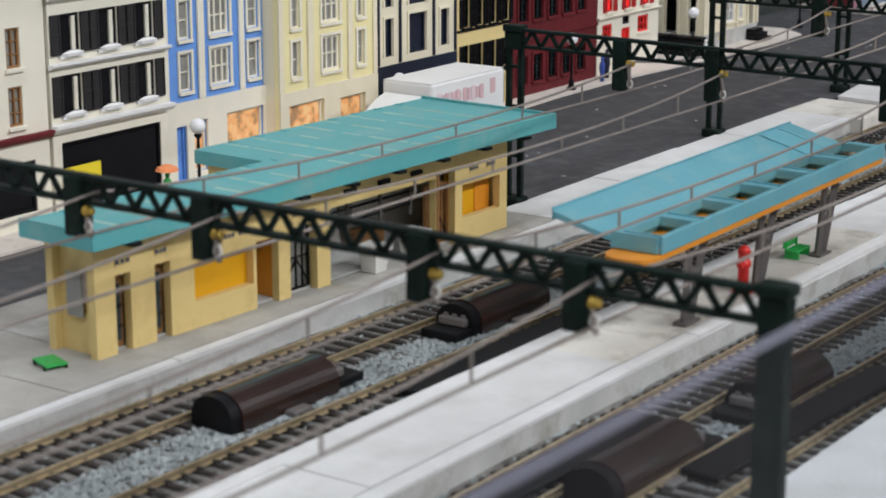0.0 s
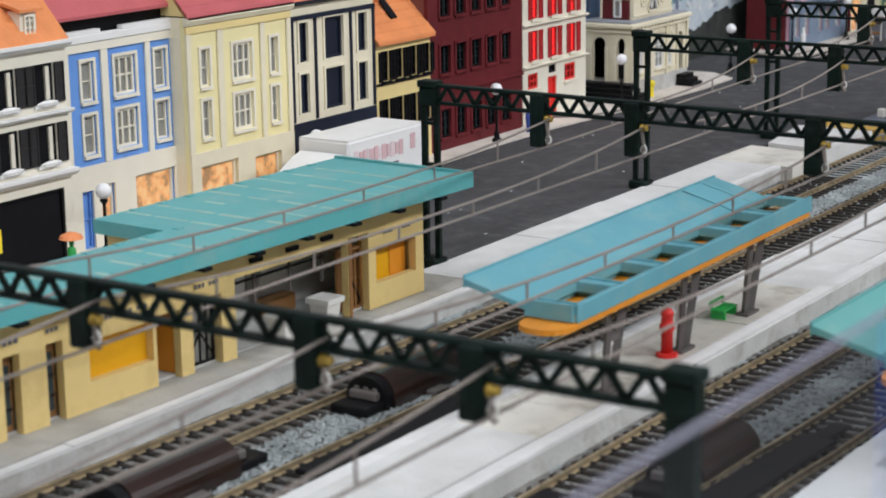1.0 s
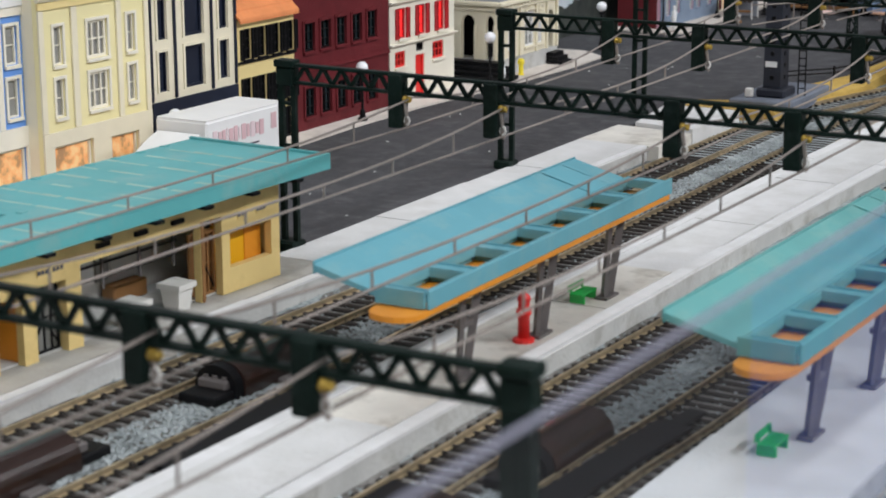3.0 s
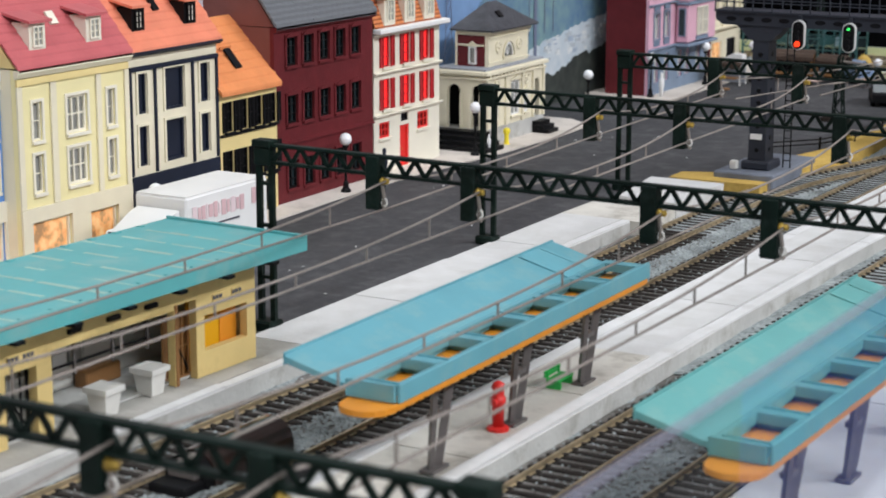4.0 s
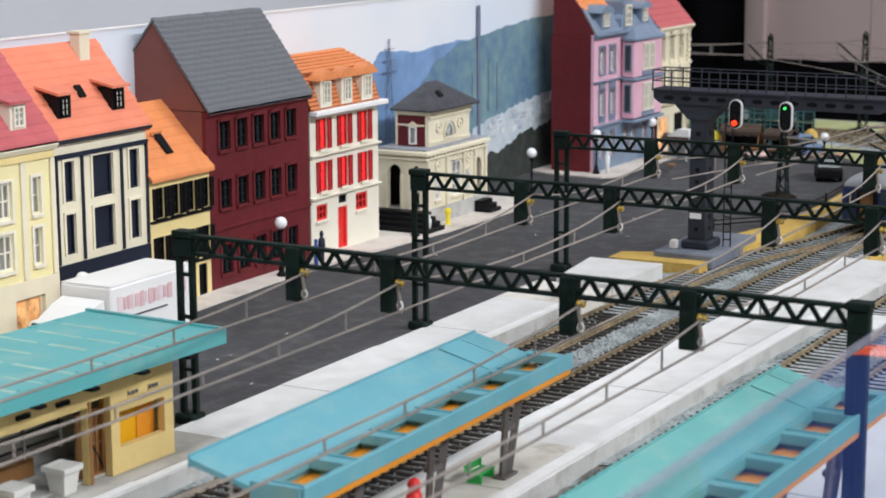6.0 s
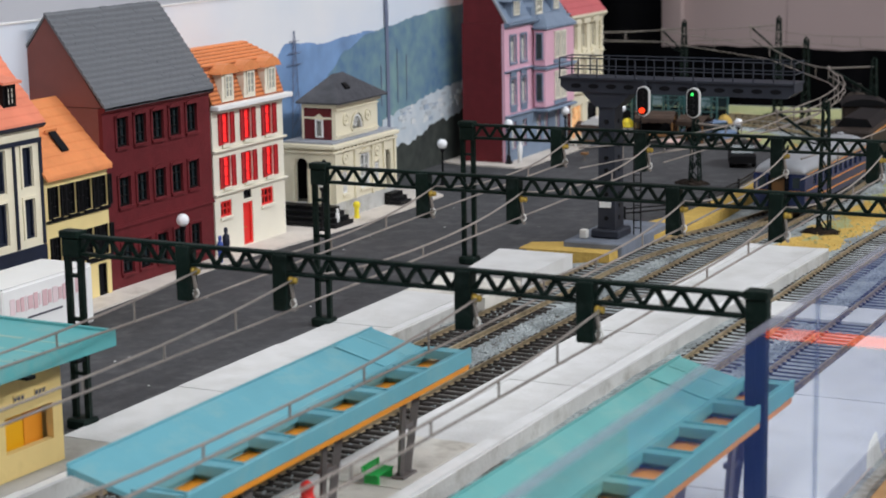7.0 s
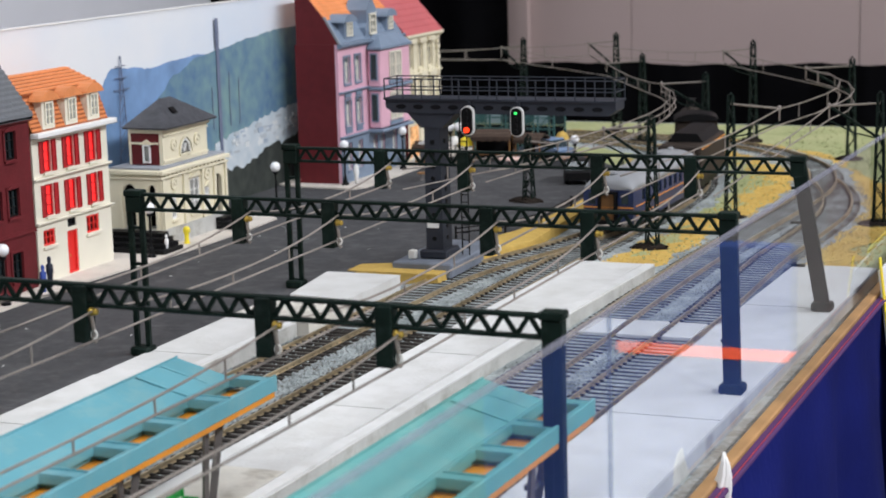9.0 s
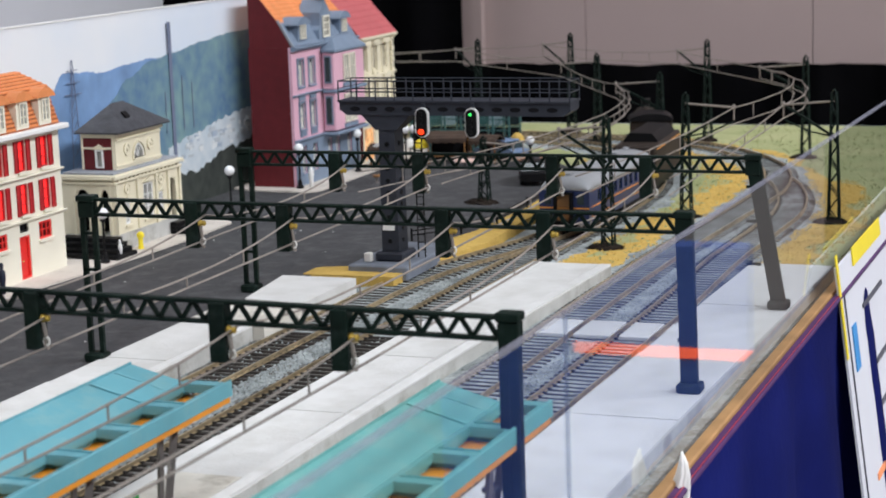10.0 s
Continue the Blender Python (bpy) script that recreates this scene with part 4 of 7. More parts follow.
# ---- platform shelters ----
def shelter(x, y, rz, label, paint="teal2"):
    ob = thing("platform_shelter", (x, y, ZP), label, "shelter", "platform shelters", rz=rz)
    X = lambda x: x - 0.1380
    Y = lambda y: y + 0.2500
    Z = lambda z: z - ZP
    y0, y1 = -0.3275, -0.1504
    wing, n, last = bmesh.new(), 84, None
    for k in range(2 * n + 1):
        y, up = Y(y0) + (y1 - y0) * k / (2 * n), 0.00062 * (k % 2)
        row = [wing.verts.new(q) for q in ((X(0.1068), y, Z(0.0391) + up), (X(0.1068), y, Z(0.0372)), (X(0.1300), y, Z(0.0328)), (X(0.1300), y, Z(0.0341) + up))]
        if last:
            for a in range(4):
                wing.faces.new((last[a], last[(a + 1) % 4], row[(a + 1) % 4], row[a]))
        else:
            wing.faces.new(row)
        last = row
    wing.faces.new(last[::-1])
    bmesh.ops.recalc_face_normals(wing, faces=wing.faces[:])
    part("wing", wing, paint, ob, "broad sloping wing of ribbed pale teal plastic")
    part("wing_rib", prism([(X(0.1062), Z(0.0401)), (X(0.1062), Z(0.0366)), (X(0.1067), Z(0.0366)), (X(0.1067), Z(0.0401))], "y", Y(y0), Y(y1)), paint, ob)
    for yy in (-0.1640, -0.1800):
        part("wing_seam", prism([(X(0.1075), Z(0.0394)), (X(0.1295), Z(0.0345)), (X(0.1295), Z(0.0349)), (X(0.1075), Z(0.0398))], "y", Y(yy), Y(yy + 0.0008)), paint, ob)
    # the light panel with its six openings
    pitch = (y1 - y0 - 0.004) / 6
    holes = [(Y(y0) + 0.004 + i * pitch, Y(y0) + 0.004 + i * pitch + pitch - 0.0072, X(0.1332), X(0.1462)) for i in range(6)]
    bm = wall_with_holes(Y(y0), Y(y1), X(0.1301), X(0.1478), holes, 0.0022, 0.0)
    for v in bm.verts:
        a, b, c = v.co
        v.co = (c, b, Z(0.0354) + a)
    bmesh.ops.recalc_face_normals(bm, faces=bm.faces[:])
    part("light_panel", bm, paint, ob, "pale teal panel with six square openings")
    for a, b, c, d in holes:
        bm = ring(a - 0.0009, b + 0.0009, c - 0.0009, d + 0.0009, 0.0, 0.0008, 0.0012)
        for v in bm.verts:
            v.co = (v.co.z, v.co.y, Z(0.0359) + v.co.x)
        bmesh.ops.recalc_face_normals(bm, faces=bm.faces[:])
        part("opening_rim", bm, paint, ob)
    part("inner_wall", box(X(0.1306), X(0.1314), Y(y0), Y(y1), Z(0.0313), Z(0.0331)), paint, ob)
    for a, b, c, d in holes[1:]:
        part("inner_rib", box(X(0.1315), X(0.1477), a - 0.0046, a - 0.0026, Z(0.0313), Z(0.0331)), paint, ob)
    part("fascia", box(X(0.1479), X(0.1492), Y(y0), Y(y1), Z(0.0312), Z(0.0364), 0.0003), paint, ob)
    part("near_fascia", box(X(0.1302), X(0.1478), Y(y0) - 0.0012, Y(y0), Z(0.0316), Z(0.0362)), paint, ob)
    nose = [(X(0.1310), Y(y1) - 0.002), (X(0.1490), Y(y1) - 0.002), (X(0.1490), Y(y0) - 0.0030)]
    for k in range(9):
        a = math.pi * k / 8
        nose.append((X(0.1400) + 0.0090 * math.cos(a), Y(y0) - 0.0030 - 0.0085 * math.sin(a) ** 0.8))
    nose.append((X(0.1310), Y(y0) - 0.0030))
    # openings in the orange soffit let some of the light panes show through
    part("soffit", prism(nose, "z", Z(0.0296), Z(0.0312)), "orange", ob, "orange soffit board with a rounded nose")
    for k, yy in enumerate((-0.2908, -0.2377, -0.1846)):
        for s in (-1, 1):
            part("post", bar((X(0.1385), Y(yy) + s * 0.0022, 0.0), (X(0.1385) + 0.0035, Y(yy) + s * 0.0050, Z(0.0296)), 0.0016, 0.0026), "greysteel", ob)
        part("post_tie", box(X(0.1378), X(0.1412), Y(yy) - 0.0035, Y(yy) + 0.0035, Z(0.0175), Z(0.0190)), "greysteel", ob)
        part("post_foot", box(X(0.1360), X(0.1412), Y(yy) - 0.0050, Y(yy) + 0.0050, 0, 0.0010), "greysteel", ob)
    ob.matrix_world = ob.matrix_world @ Matrix.Diagonal((0.89, 0.97, 1.067, 1))
    return ob


shelter(0.1370, -0.2504, 0.0, "pale teal platform shelter with an orange soffit on grey posts")
shelter(0.2455, -0.2490, -1.6, "green-teal platform shelter with an orange soffit behind the acrylic screen", "teal3")


def hydrant(x, y):
    ob = thing("fire_hydrant", (x, y, ZP), "tall red hydrant standing on the platform", "hydrant")
    part("foot", lathe([(0.0036, 0), (0.0036, 0.0010), (0.0026, 0.0014)], 10), "red", ob)
    part("barrel", lathe([(0.0019, 0.0014), (0.0019, 0.0085), (0.0025, 0.0090), (0.0025, 0.0105), (0.0019, 0.0110), (0.0019, 0.0135), (0.0023, 0.0138), (0.0018, 0.0152), (0.0006, 0.0160)], 10), "red", ob, smooth=True)
    part("outlet", tube([(0, -0.0032, 0.0096), (0, 0.0032, 0.0096)], 0.0011, 8), "red", ob)


hydrant(0.1362, -0.2470)


def bench(x, y, material="benchgreen"):
    ob = thing("platform_bench", (x, y, ZP), "small bright green slatted bench", "bench", "green benches")
    for k in range(3):
        part("seat_slat", box(-0.0024 + k * 0.0017, -0.0010 + k * 0.0017, -0.0058, 0.0058, 0.0030, 0.0036), material, ob)
    for k in range(2):
        part("back_slat", box(-0.0032, -0.0027, -0.0058, 0.0058, 0.0040 + k * 0.0012, 0.0049 + k * 0.0012), material, ob)
    for yy in (-0.0048, 0.0040):
        part("leg", box(-0.0028, 0.0026, yy, yy + 0.0008, 0, 0.0030), material, ob)
        part("back_stay", box(-0.0027, -0.0022, yy, yy + 0.0008, 0.0030, 0.0060), material, ob)


bench(0.1322, -0.1945)
bench(0.2402, -0.3056)
tray = thing("luggage_cart", (0.0040, -0.4360, ZP), "low flat green luggage cart on the platform", "cart", rz=-20)
part("deck", box(-0.0050, 0.0050, -0.0035, 0.0035, 0.0012, 0.0020, 0.0002), "benchgreen", tray)
for sx in (-1, 1):
    for sy in (-1, 1):
        part("wheel", tube([(sx * 0.0036, sy * 0.0030, 0.0008), (sx * 0.0036, sy * 0.0036, 0.0008)], 0.0008, 8), "black", tray)


# ---- brown half-round covers between the tracks ----
def cover(x, y, ends, length=0.046, r=0.0082, rz=0.0):
    ob = thing("brown_cover", (x, y, -0.0049), "glossy dark brown half-round cover with a block at each end", "track motor cover", "covers between the tracks", rz=rz)
    prof = [(-r, 0.0), (-r, 0.0035)] + [(r * math.cos(a), 0.0035 + r * 0.85 * math.sin(a)) for a in [math.pi - math.pi * k / 14 for k in range(1, 14)]] + [(r, 0.0035), (r, 0.0)]
    inner = [(p[0] * 0.86, p[1] * 0.90) for p in prof[::-1]]
    shell = prism(prof + inner, "y", -length / 2, length / 2)
    part("shell", shell, "brown", ob)
    part("core", prism([(p[0] * 0.84, p[1] * 0.86) for p in prof], "y", -length / 2 + 0.004, length / 2 - 0.004), "black", ob, "black inside of the cover")
    part("end_plug", prism([(p[0] * 0.93, p[1] * 0.95) for p in prof], "y", -length / 2 - 0.0040, -length / 2 + 0.0035), "black", ob, "black rounded end of the cover")
    for s in ends:
        b = part("end_block", box(-0.0070, 0.0070, s * length / 2 + (0.0005 if s > 0 else -0.0135), s * length / 2 + (0.0135 if s > 0 else -0.0005), 0.0, 0.0030, 0.0005), "black", ob)
        part("terminal_block", box(-0.0052, 0.0052, s * (length / 2 + 0.004) - 0.0022, s * (length / 2 + 0.004) + 0.0022, 0.0031, 0.0058, 0.0004), "greysteel", b)
        for k in range(3):
            part("screw", lathe([(0.0009, 0.0058), (0.0009, 0.0067)], 8, c=(-0.0034 + k * 0.0034, s * (length / 2 + 0.004))), "greysteel", b)
    part("lug", box(r + 0.0002, r + 0.0042, -0.004, 0.004, 0.0, 0.0018, 0.0004), "greysteel", ob)


cover(0.0675, -0.4115, (1,), 0.042, rz=-1.5)
cover(0.0715, -0.2985, (-1,), 0.040, rz=-1.5)
cover(0.1848, -0.3205, (-1,), 0.034, rz=-2)
cover(0.1815, -0.4010, (1,), 0.040, rz=-2)


# flat black strips lying between the rails
def black_strip(x, y, length, rz, latch):
    ob = thing("black_strip", (x, y, -0.0030), "flat black strip lying between the rails", "track plate", "strips between the rails", rz=rz)
    part("plate", box(-0.0060, 0.0060, -length, 0.0, 0.0, 0.0016, 0.0005), "black", ob)
    if latch:
        part("latch", box(-0.0030, 0.0030, 0.0005, 0.015, 0.0, 0.0012, 0.0003), "black", ob)


black_strip(0.2045, -0.287, 0.11, -4.0, True)
black_strip(0.1632, -0.364, 0.09, -1.0, False)
black_strip(0.0985, -0.296, 0.09, -1.2, False)


# ---- houses ----
STYLE = {
    # frame material, pane material, mullions, bars, sill material, surround material
    "grey": ("cream", "greyglass", 2, 3, "cream", "cream"),
    "navy": ("navy", "navy", 0, 0, None, "ivory"),
    "brick": ("black", "glass", 1, 2, "brick", "brick"),
    "shop": ("cream", "litshop", 0, 0, None, None),
    # opaque near-black pane: the shade of the room is its colour
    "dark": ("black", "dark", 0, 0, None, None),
    "redshut": ("shutterred", "redlit", 0, 2, "cream", None),
    "reddoor": ("red", "red", 0, 0, None, None),
    "smallred": ("red", "dark", 2, 1, "cream", None),
    "bluedoor": ("blue", "blue", 0, 1, None, None),
    "pinkw": ("terrace", "glass", 1, 1, "greyblue", "greyblue"),
    "ivoryw": ("ivory", "dark", 1, 1, "ivory", "ivory"),
    "blackshut": ("black", "dark", 1, 2, "black", None),
    "greyshut": ("black", "dark", 0, 0, "white", None),
    "brownw": ("brownwood", "greyglass", 1, 2, "cream", None),
}


def window(house_ob, a, b, c, d, style, shutters=None):
    fm, pm, mull, bars, sill, sur = STYLE[style]
    if style == "grey":
        mull, bars = (2, 1) if b - a > 0.010 else (0, 1)
    w = framed("window", house_ob, a, b, c, d, -0.0006, min(0.0012, (b - a) * 0.12), 0.0010, mull, bars, fm)
    part("pane", box(-0.0024, -0.0017, a, b, c, d), pm, w)
    if sill:
        part("sill", box(0.0001, 0.0014, a - 0.0010, b + 0.0010, c - 0.0014, c - 0.0001), sill, w)
    if style == "greyshut":
        part("curtain", box(-0.0016, -0.0007, b - 0.0034, b - 0.0014, c + 0.0005, d - 0.0004), "cream", w, "pale curtain edge")
        part("window_box", lathe([(0.0001, 0), (0.0012, 0.0006), (0.0014, 0.0018), (0.0006, 0.0026)], 8), "white", w, "white window box").matrix_local = pose(0.0016, (a + b) / 2, c - 0.0012) @ Matrix.Diagonal((1, 4.2, 1, 1))
    if style == "pinkw":
        part("blind", box(-0.00165, -0.0009, a + (b - a) * 0.22, b - (b - a) * 0.22, c + 0.0004, c + (d - c) * 0.80), "cream", w, "cream blind")
    if sur:
        t = 0.0013
        bm = prism([(a - t, c), (a - 0.0001, c), (a - 0.0001, d + 0.0001), (b + 0.0001, d + 0.0001), (b + 0.0001, c), (b + t, c), (b + t, d + t), (a - t, d + t)], "x", 0.0001, 0.0008)
        part("surround", bm, sur, w)
    if shutters:
        sw = (b - a) * 0.48
        for s in ((a - sw - 0.0002, a - 0.0002), (b + 0.0002, b + sw + 0.0002)):
            sh = wall_with_holes(s[0], s[1], c, d, [(s[0] + 0.0006, s[1] - 0.0006, c + 0.0007, (c + d) / 2 - 0.0003), (s[0] + 0.0006, s[1] - 0.0006, (c + d) / 2 + 0.0003, d - 0.0007)], 0.0004, 0.0010)
            box(0.0002, 0.0006, s[0], s[1], c, d, bm=sh)
            part("shutter", sh, shutters, w)


SLATES = {}


def lay_slates(parent, y0, y1, foot, rise, k, material, t, pitch=0.0056):
    """One course of single slates; every other course starts with a half."""
    (x, z), (dx, dz) = foot, rise
    rnd = random.Random(900 + k)
    n = round((y1 - y0) / pitch)
    w = (y1 - y0) / n
    runs = [(i * w, w) for i in range(n)] if k % 2 == 0 else [(0.0, w / 2)] + [(w / 2 + i * w, w) for i in range(n - 1)] + [((n - 0.5) * w, w / 2)]
    for a, width in runs:
        key = (material, round(dx, 6), round(dz, 6), round(width, 6))
        if key not in SLATES:
            me = bpy.data.meshes.new("slate")
            bm = prism([(0, 0), (dx * 1.25, dz * 1.25 - t * 0.6), (dx * 1.25, dz * 1.25), (-0.0003, t * 0.8)], "y", 0.00003, width - 0.00004)
            bm.to_mesh(me), bm.free()
            me.materials.append(M[material])
            SLATES[key] = me
        ob = new("slate", SLATES[key])
        ob.parent = parent
        slip = rnd.uniform(0.0, 0.10)
        ob.matrix_local = pose(x - dx * slip, y0 + a, z - dz * slip + rnd.uniform(0.0, 0.0003), 0, rnd.uniform(-0.8, 0.8), rnd.uniform(-0.5, 0.5))


def roof_courses(parent, name, y0, y1, e, r, n, material, t=0.0011, lip_shade=None):
    """Overlapping courses from the eave e up to the ridge r, both (x, z)."""
    dx, dz = (r[0] - e[0]) / n, (r[1] - e[1]) / n
    for k in range(n):
        x, z = e[0] + k * dx, e[1] + k * dz
        lap = 0.25
        wob = 0.0003 * math.sin(k * 2.7)
        if name == "slate_course":
            lay_slates(parent, y0, y1, (x, z), (dx, dz), k, material, t)
            continue
        part(name, prism([(x, z), (x + dx * (1 + lap), z + dz * (1 + lap) - t * 0.6), (x + dx * (1 + lap), z + dz * (1 + lap)), (x - 0.0003, z + t)], "y", y0 - wob, y1 + wob), material, parent)
        # dark strip in place of the shadow under the course's lip
        if lip_shade:
            part("course_shade", box(x - 0.0003, x + 0.0006, y0 + 0.0004, y1 - 0.0004, z - 0.0003, z + 0.0005), lip_shade, parent)


def dormer(parent, y, x, z, w, h, depth, wall, roofm, glassm="greyglass", framem="cream", curved=False):
    """A roof window: cheeks, front with a window, small roof. Front face at x."""
    d = part("dormer", prism([(y - w / 2, z), (y + w / 2, z), (y + w / 2, z + h), (y - w / 2, z + h)], "x", x - depth, x), wall, parent)
    part("window_frame", ring(y - w * 0.32, y + w * 0.32, z + h * 0.12, z + h * 0.88, x + 0.0010, 0.0008, 0.0008), framem, d)
    part("mullion", box(x + 0.0002, x + 0.0009, y - 0.0004, y + 0.0004, z + h * 0.18, z + h * 0.82), framem, d)
    for q in (0.38, 0.62):
        part("glazing_bar", box(x + 0.0002, x + 0.0008, y - w * 0.26, y + w * 0.26, z + h * q, z + h * q + 0.0005), framem, d)
    part("pane", box(x + 0.0001, x + 0.0002, y - w * 0.3, y + w * 0.3, z + h * 0.14, z + h * 0.86), glassm, d)
    if curved:
        pr = [(y - w * 0.80, z + h - 0.0012)] + [(y + w * 0.80 * math.cos(a), z + h - 0.0012 + 0.0054 * math.sin(a) ** 1.6) for a in [math.pi - math.pi * k / 8 for k in range(1, 8)]] + [(y + w * 0.80, z + h - 0.0012)]
        part("dormer_roof", prism(pr, "x", x - depth * 1.2, x + 0.0018), roofm, d)
    else:
        part("dormer_roof", prism([(x + 0.0022, z + h - 0.0002), (x + 0.0022, z + h + 0.0010), (x - depth * 1.1, z + h + 0.0042), (x - depth * 1.1, z + h + 0.003)], "y", y - w * 0.72, y + w * 0.72), roofm, d)


def shell(label, y0, y1, xf, h, wall, openings, depth=0.032, side=None, rz=0.0, shutters=None):
    """A house: front wall with real openings, sides, back, floor plate."""
    W = y1 - y0
    ob = thing("town_house", (xf, y0, 0.0014), label, "house", "houses along the street")
    part("front_wall", wall_with_holes(0, W, 0, h, [o[:4] for o in openings]), wall, ob)
    part("side_wall", box(-depth, -0.0023, 0, 0.0015, 0, h), side or wall, ob)
    part("side_wall", box(-depth, -0.0023, W - 0.0015, W, 0, h), side or wall, ob)
    part("back_wall", box(-depth - 0.0012, -depth, 0, W, 0, h), side or wall, ob)
    # dark sheet that puts the room's shade behind the windows
    part("room_shade", box(-0.0100, -0.0092, 0.0016, W - 0.0016, 0, h - 0.001), "dark", ob)
    for o in openings:
        window(ob, *o[:5], shutters=(o[5] if len(o) > 5 else None))
    return ob, W


def gable_roof(ob, W, h, dx, dz, material, over=0.002, wall=None, courses=0, cname="tile_course", lip=0.0011):
    """A pitched roof with its ridge along the street."""
    t = 0.0013
    e, r = (over, h), (-dx, h + dz)
    back = (-dx * 2, h + dz * 0.15)
    if courses:
        part("roof_slope", prism([e, (r[0], r[1] - 0.0004), (r[0], r[1] - t), (e[0], e[1] - t)], "y", -0.0006, W + 0.0006), material, ob)
        roof_courses(ob, cname, -0.0010, W + 0.0010, e, r, courses, material, lip, "black" if material == "slate" else None)
    else:
        part("roof_slope", prism([e, (e[0], e[1] - t), (r[0], r[1] - t), r], "y", -0.0008, W + 0.0008), material, ob)
    part("back_slope", prism([r, (r[0], r[1] - t), (back[0], back[1] - t), back], "y", -0.0008, W + 0.0008), material, ob)
    if wall:
        for a in (0.0, W - 0.0015):
            part("gable", prism([(0, h + 0.0001), (r[0], r[1] - t - 0.0002), (back[0] + 0.001, back[1] - t), (back[0] + 0.001, h + 0.0001)], "y", a, a + 0.0015), wall, ob)


def chimney(ob, x, y, z0, z1, material, w=0.0042):
    c = part("chimney", box(x - w / 2, x + w / 2, y - w * 0.6, y + w * 0.6, z0, z1, 0.0003), material, ob)
    part("chimney_cap", box(x - w * 0.62, x + w * 0.62, y - w * 0.75, y + w * 0.75, z1, z1 + 0.0012), material, c)


def cornice(ob, W, z, material, out=0.0028, hgt=0.0028, y0=-0.0008):
    part("cornice", prism([(0.0001, z), (out * 0.5, z), (out, z + hgt * 0.6), (out, z + hgt), (0.0001, z + hgt)], "y", y0, W + 0.0008), material, ob)


# brown and white house at the far end of the row
ob, W = shell("pale grey house with brown upper floor and tall windows", -0.379, -0.3055, -0.128, 0.092, "cream",
              [(0.010 + i * 0.022, 0.017 + i * 0.022, z, z + 0.015, "brownw") for i in range(3) for z in (0.040, 0.062)] + [(0.006, 0.066, 0.006, 0.026, "dark")])
gable_roof(ob, W, 0.092, 0.022, 0.026, "brick", wall="cream")
cornice(ob, W, 0.0895, "brick"), cornice(ob, W, 0.0335, "brick")

# white house with black shutters and a dark shop
ob, W = shell("white house with dark windows, grey shutters and dark shop", -0.3040, -0.2395, -0.1275, 0.088, "cream",
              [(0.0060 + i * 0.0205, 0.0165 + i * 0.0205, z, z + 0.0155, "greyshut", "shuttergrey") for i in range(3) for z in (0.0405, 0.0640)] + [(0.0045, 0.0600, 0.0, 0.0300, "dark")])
cornice(ob, W, 0.0345, "white", 0.004, 0.003), cornice(ob, W, 0.0590, "white", 0.003, 0.002), cornice(ob, W, 0.0850, "white", 0.004, 0.003)
gable_roof(ob, W, 0.088, 0.024, 0.030, "rooforange", wall="cream")
for y in (0.014, 0.048):
    dormer(ob, y, -0.0020, 0.0895, 0.0085, 0.0105, 0.010, "cream", "rooforange")
part("shop_sign", box(0.0002, 0.0010, 0.005, 0.024, 0.0110, 0.0200), "yellowcard", ob, "bright yellow shop sign")

# blue house, set back from its yellow neighbour
BW = [(0.0145, 0.0215), (0.0340, 0.0465), (0.0585, 0.0655)]
SHOPB = [(0.0105, 0.0170, 0.0, 0.0240, "bluedoor"), (0.0215, 0.0300, 0.003, 0.0250, "shop"), (0.0425, 0.0675, 0.0085, 0.0255, "shop")]
ob, W = shell("bright blue house with pale grey windows and lit shop", -0.2380, -0.1655, -0.1350, 0.0835, "blue",
              [(a, b, z, z + 0.0160, "grey") for a, b in BW for z in (0.0382, 0.0600)] + SHOPB, depth=0.030)
part("ground_floor", wall_with_holes(0, W, 0, 0.0340, [o[:4] for o in SHOPB], 0.0010, 0.0012), "cream", ob, "pale grey ground floor front")
for a, b in ((0.0, 0.0070), (0.0258, 0.0296), (0.0524, 0.0554), (W - 0.0028, W)):
    part("pilaster", box(0.0002, 0.0011, a, b, 0.0342, 0.0800), "cream", ob, "off-white pilaster")
part("parapet", box(-0.0022, 0.0014, 0.0, W, 0.0836, 0.0868, 0.0003), "white", ob, "white parapet"), part("frieze", box(0.0002, 0.0011, 0.0, W, 0.0801, 0.0834), "cream", ob)
for a, b in ((0.0, 0.0260), (0.0390, W)):
    part("parapet_step", box(-0.0018, 0.0012, a, b, 0.0869, 0.0885), "white", ob)
# black box filling the recess between parapet and eaves
part("parapet_backing", box(-0.0200, -0.0040, 0.001, W - 0.001, 0.0837, 0.0945), "black", ob, "black strip between the parapet and the roof")
part("roof_slope", prism([(0.0005, 0.0930), (0.0005, 0.0944), (-0.0270, 0.1240), (-0.0270, 0.1226)], "y", -0.0008, W + 0.0008), "roofmaroon", ob)
part("back_slope", prism([(-0.0271, 0.1226), (-0.0271, 0.1240), (-0.0335, 0.1150), (-0.0335, 0.1136)], "y", -0.0008, W + 0.0008), "roofmaroon", ob)

# pale yellow house
YW = [(0.0095, 0.0150), (0.0310, 0.0440), (0.0575, 0.0625)]
SHOPY = [(0.0060, 0.0310, 0.0045, 0.0245, "shop"), (0.0430, 0.0620, 0.0045, 0.0230, "shop")]
ob, W = shell("pale yellow house with grey windows and a maroon roof", -0.1693, -0.0973, -0.1265, 0.0885, "yellow",
              [(a, b, z, z + 0.0160, "grey") for a, b in YW for z in (0.0362, 0.0582)] + SHOPY, side="ivory")
part("ground_floor", wall_with_holes(0, W, 0, 0.0305, [o[:4] for o in SHOPY], 0.0010, 0.0012), "ivory", ob, "cream ground floor front")
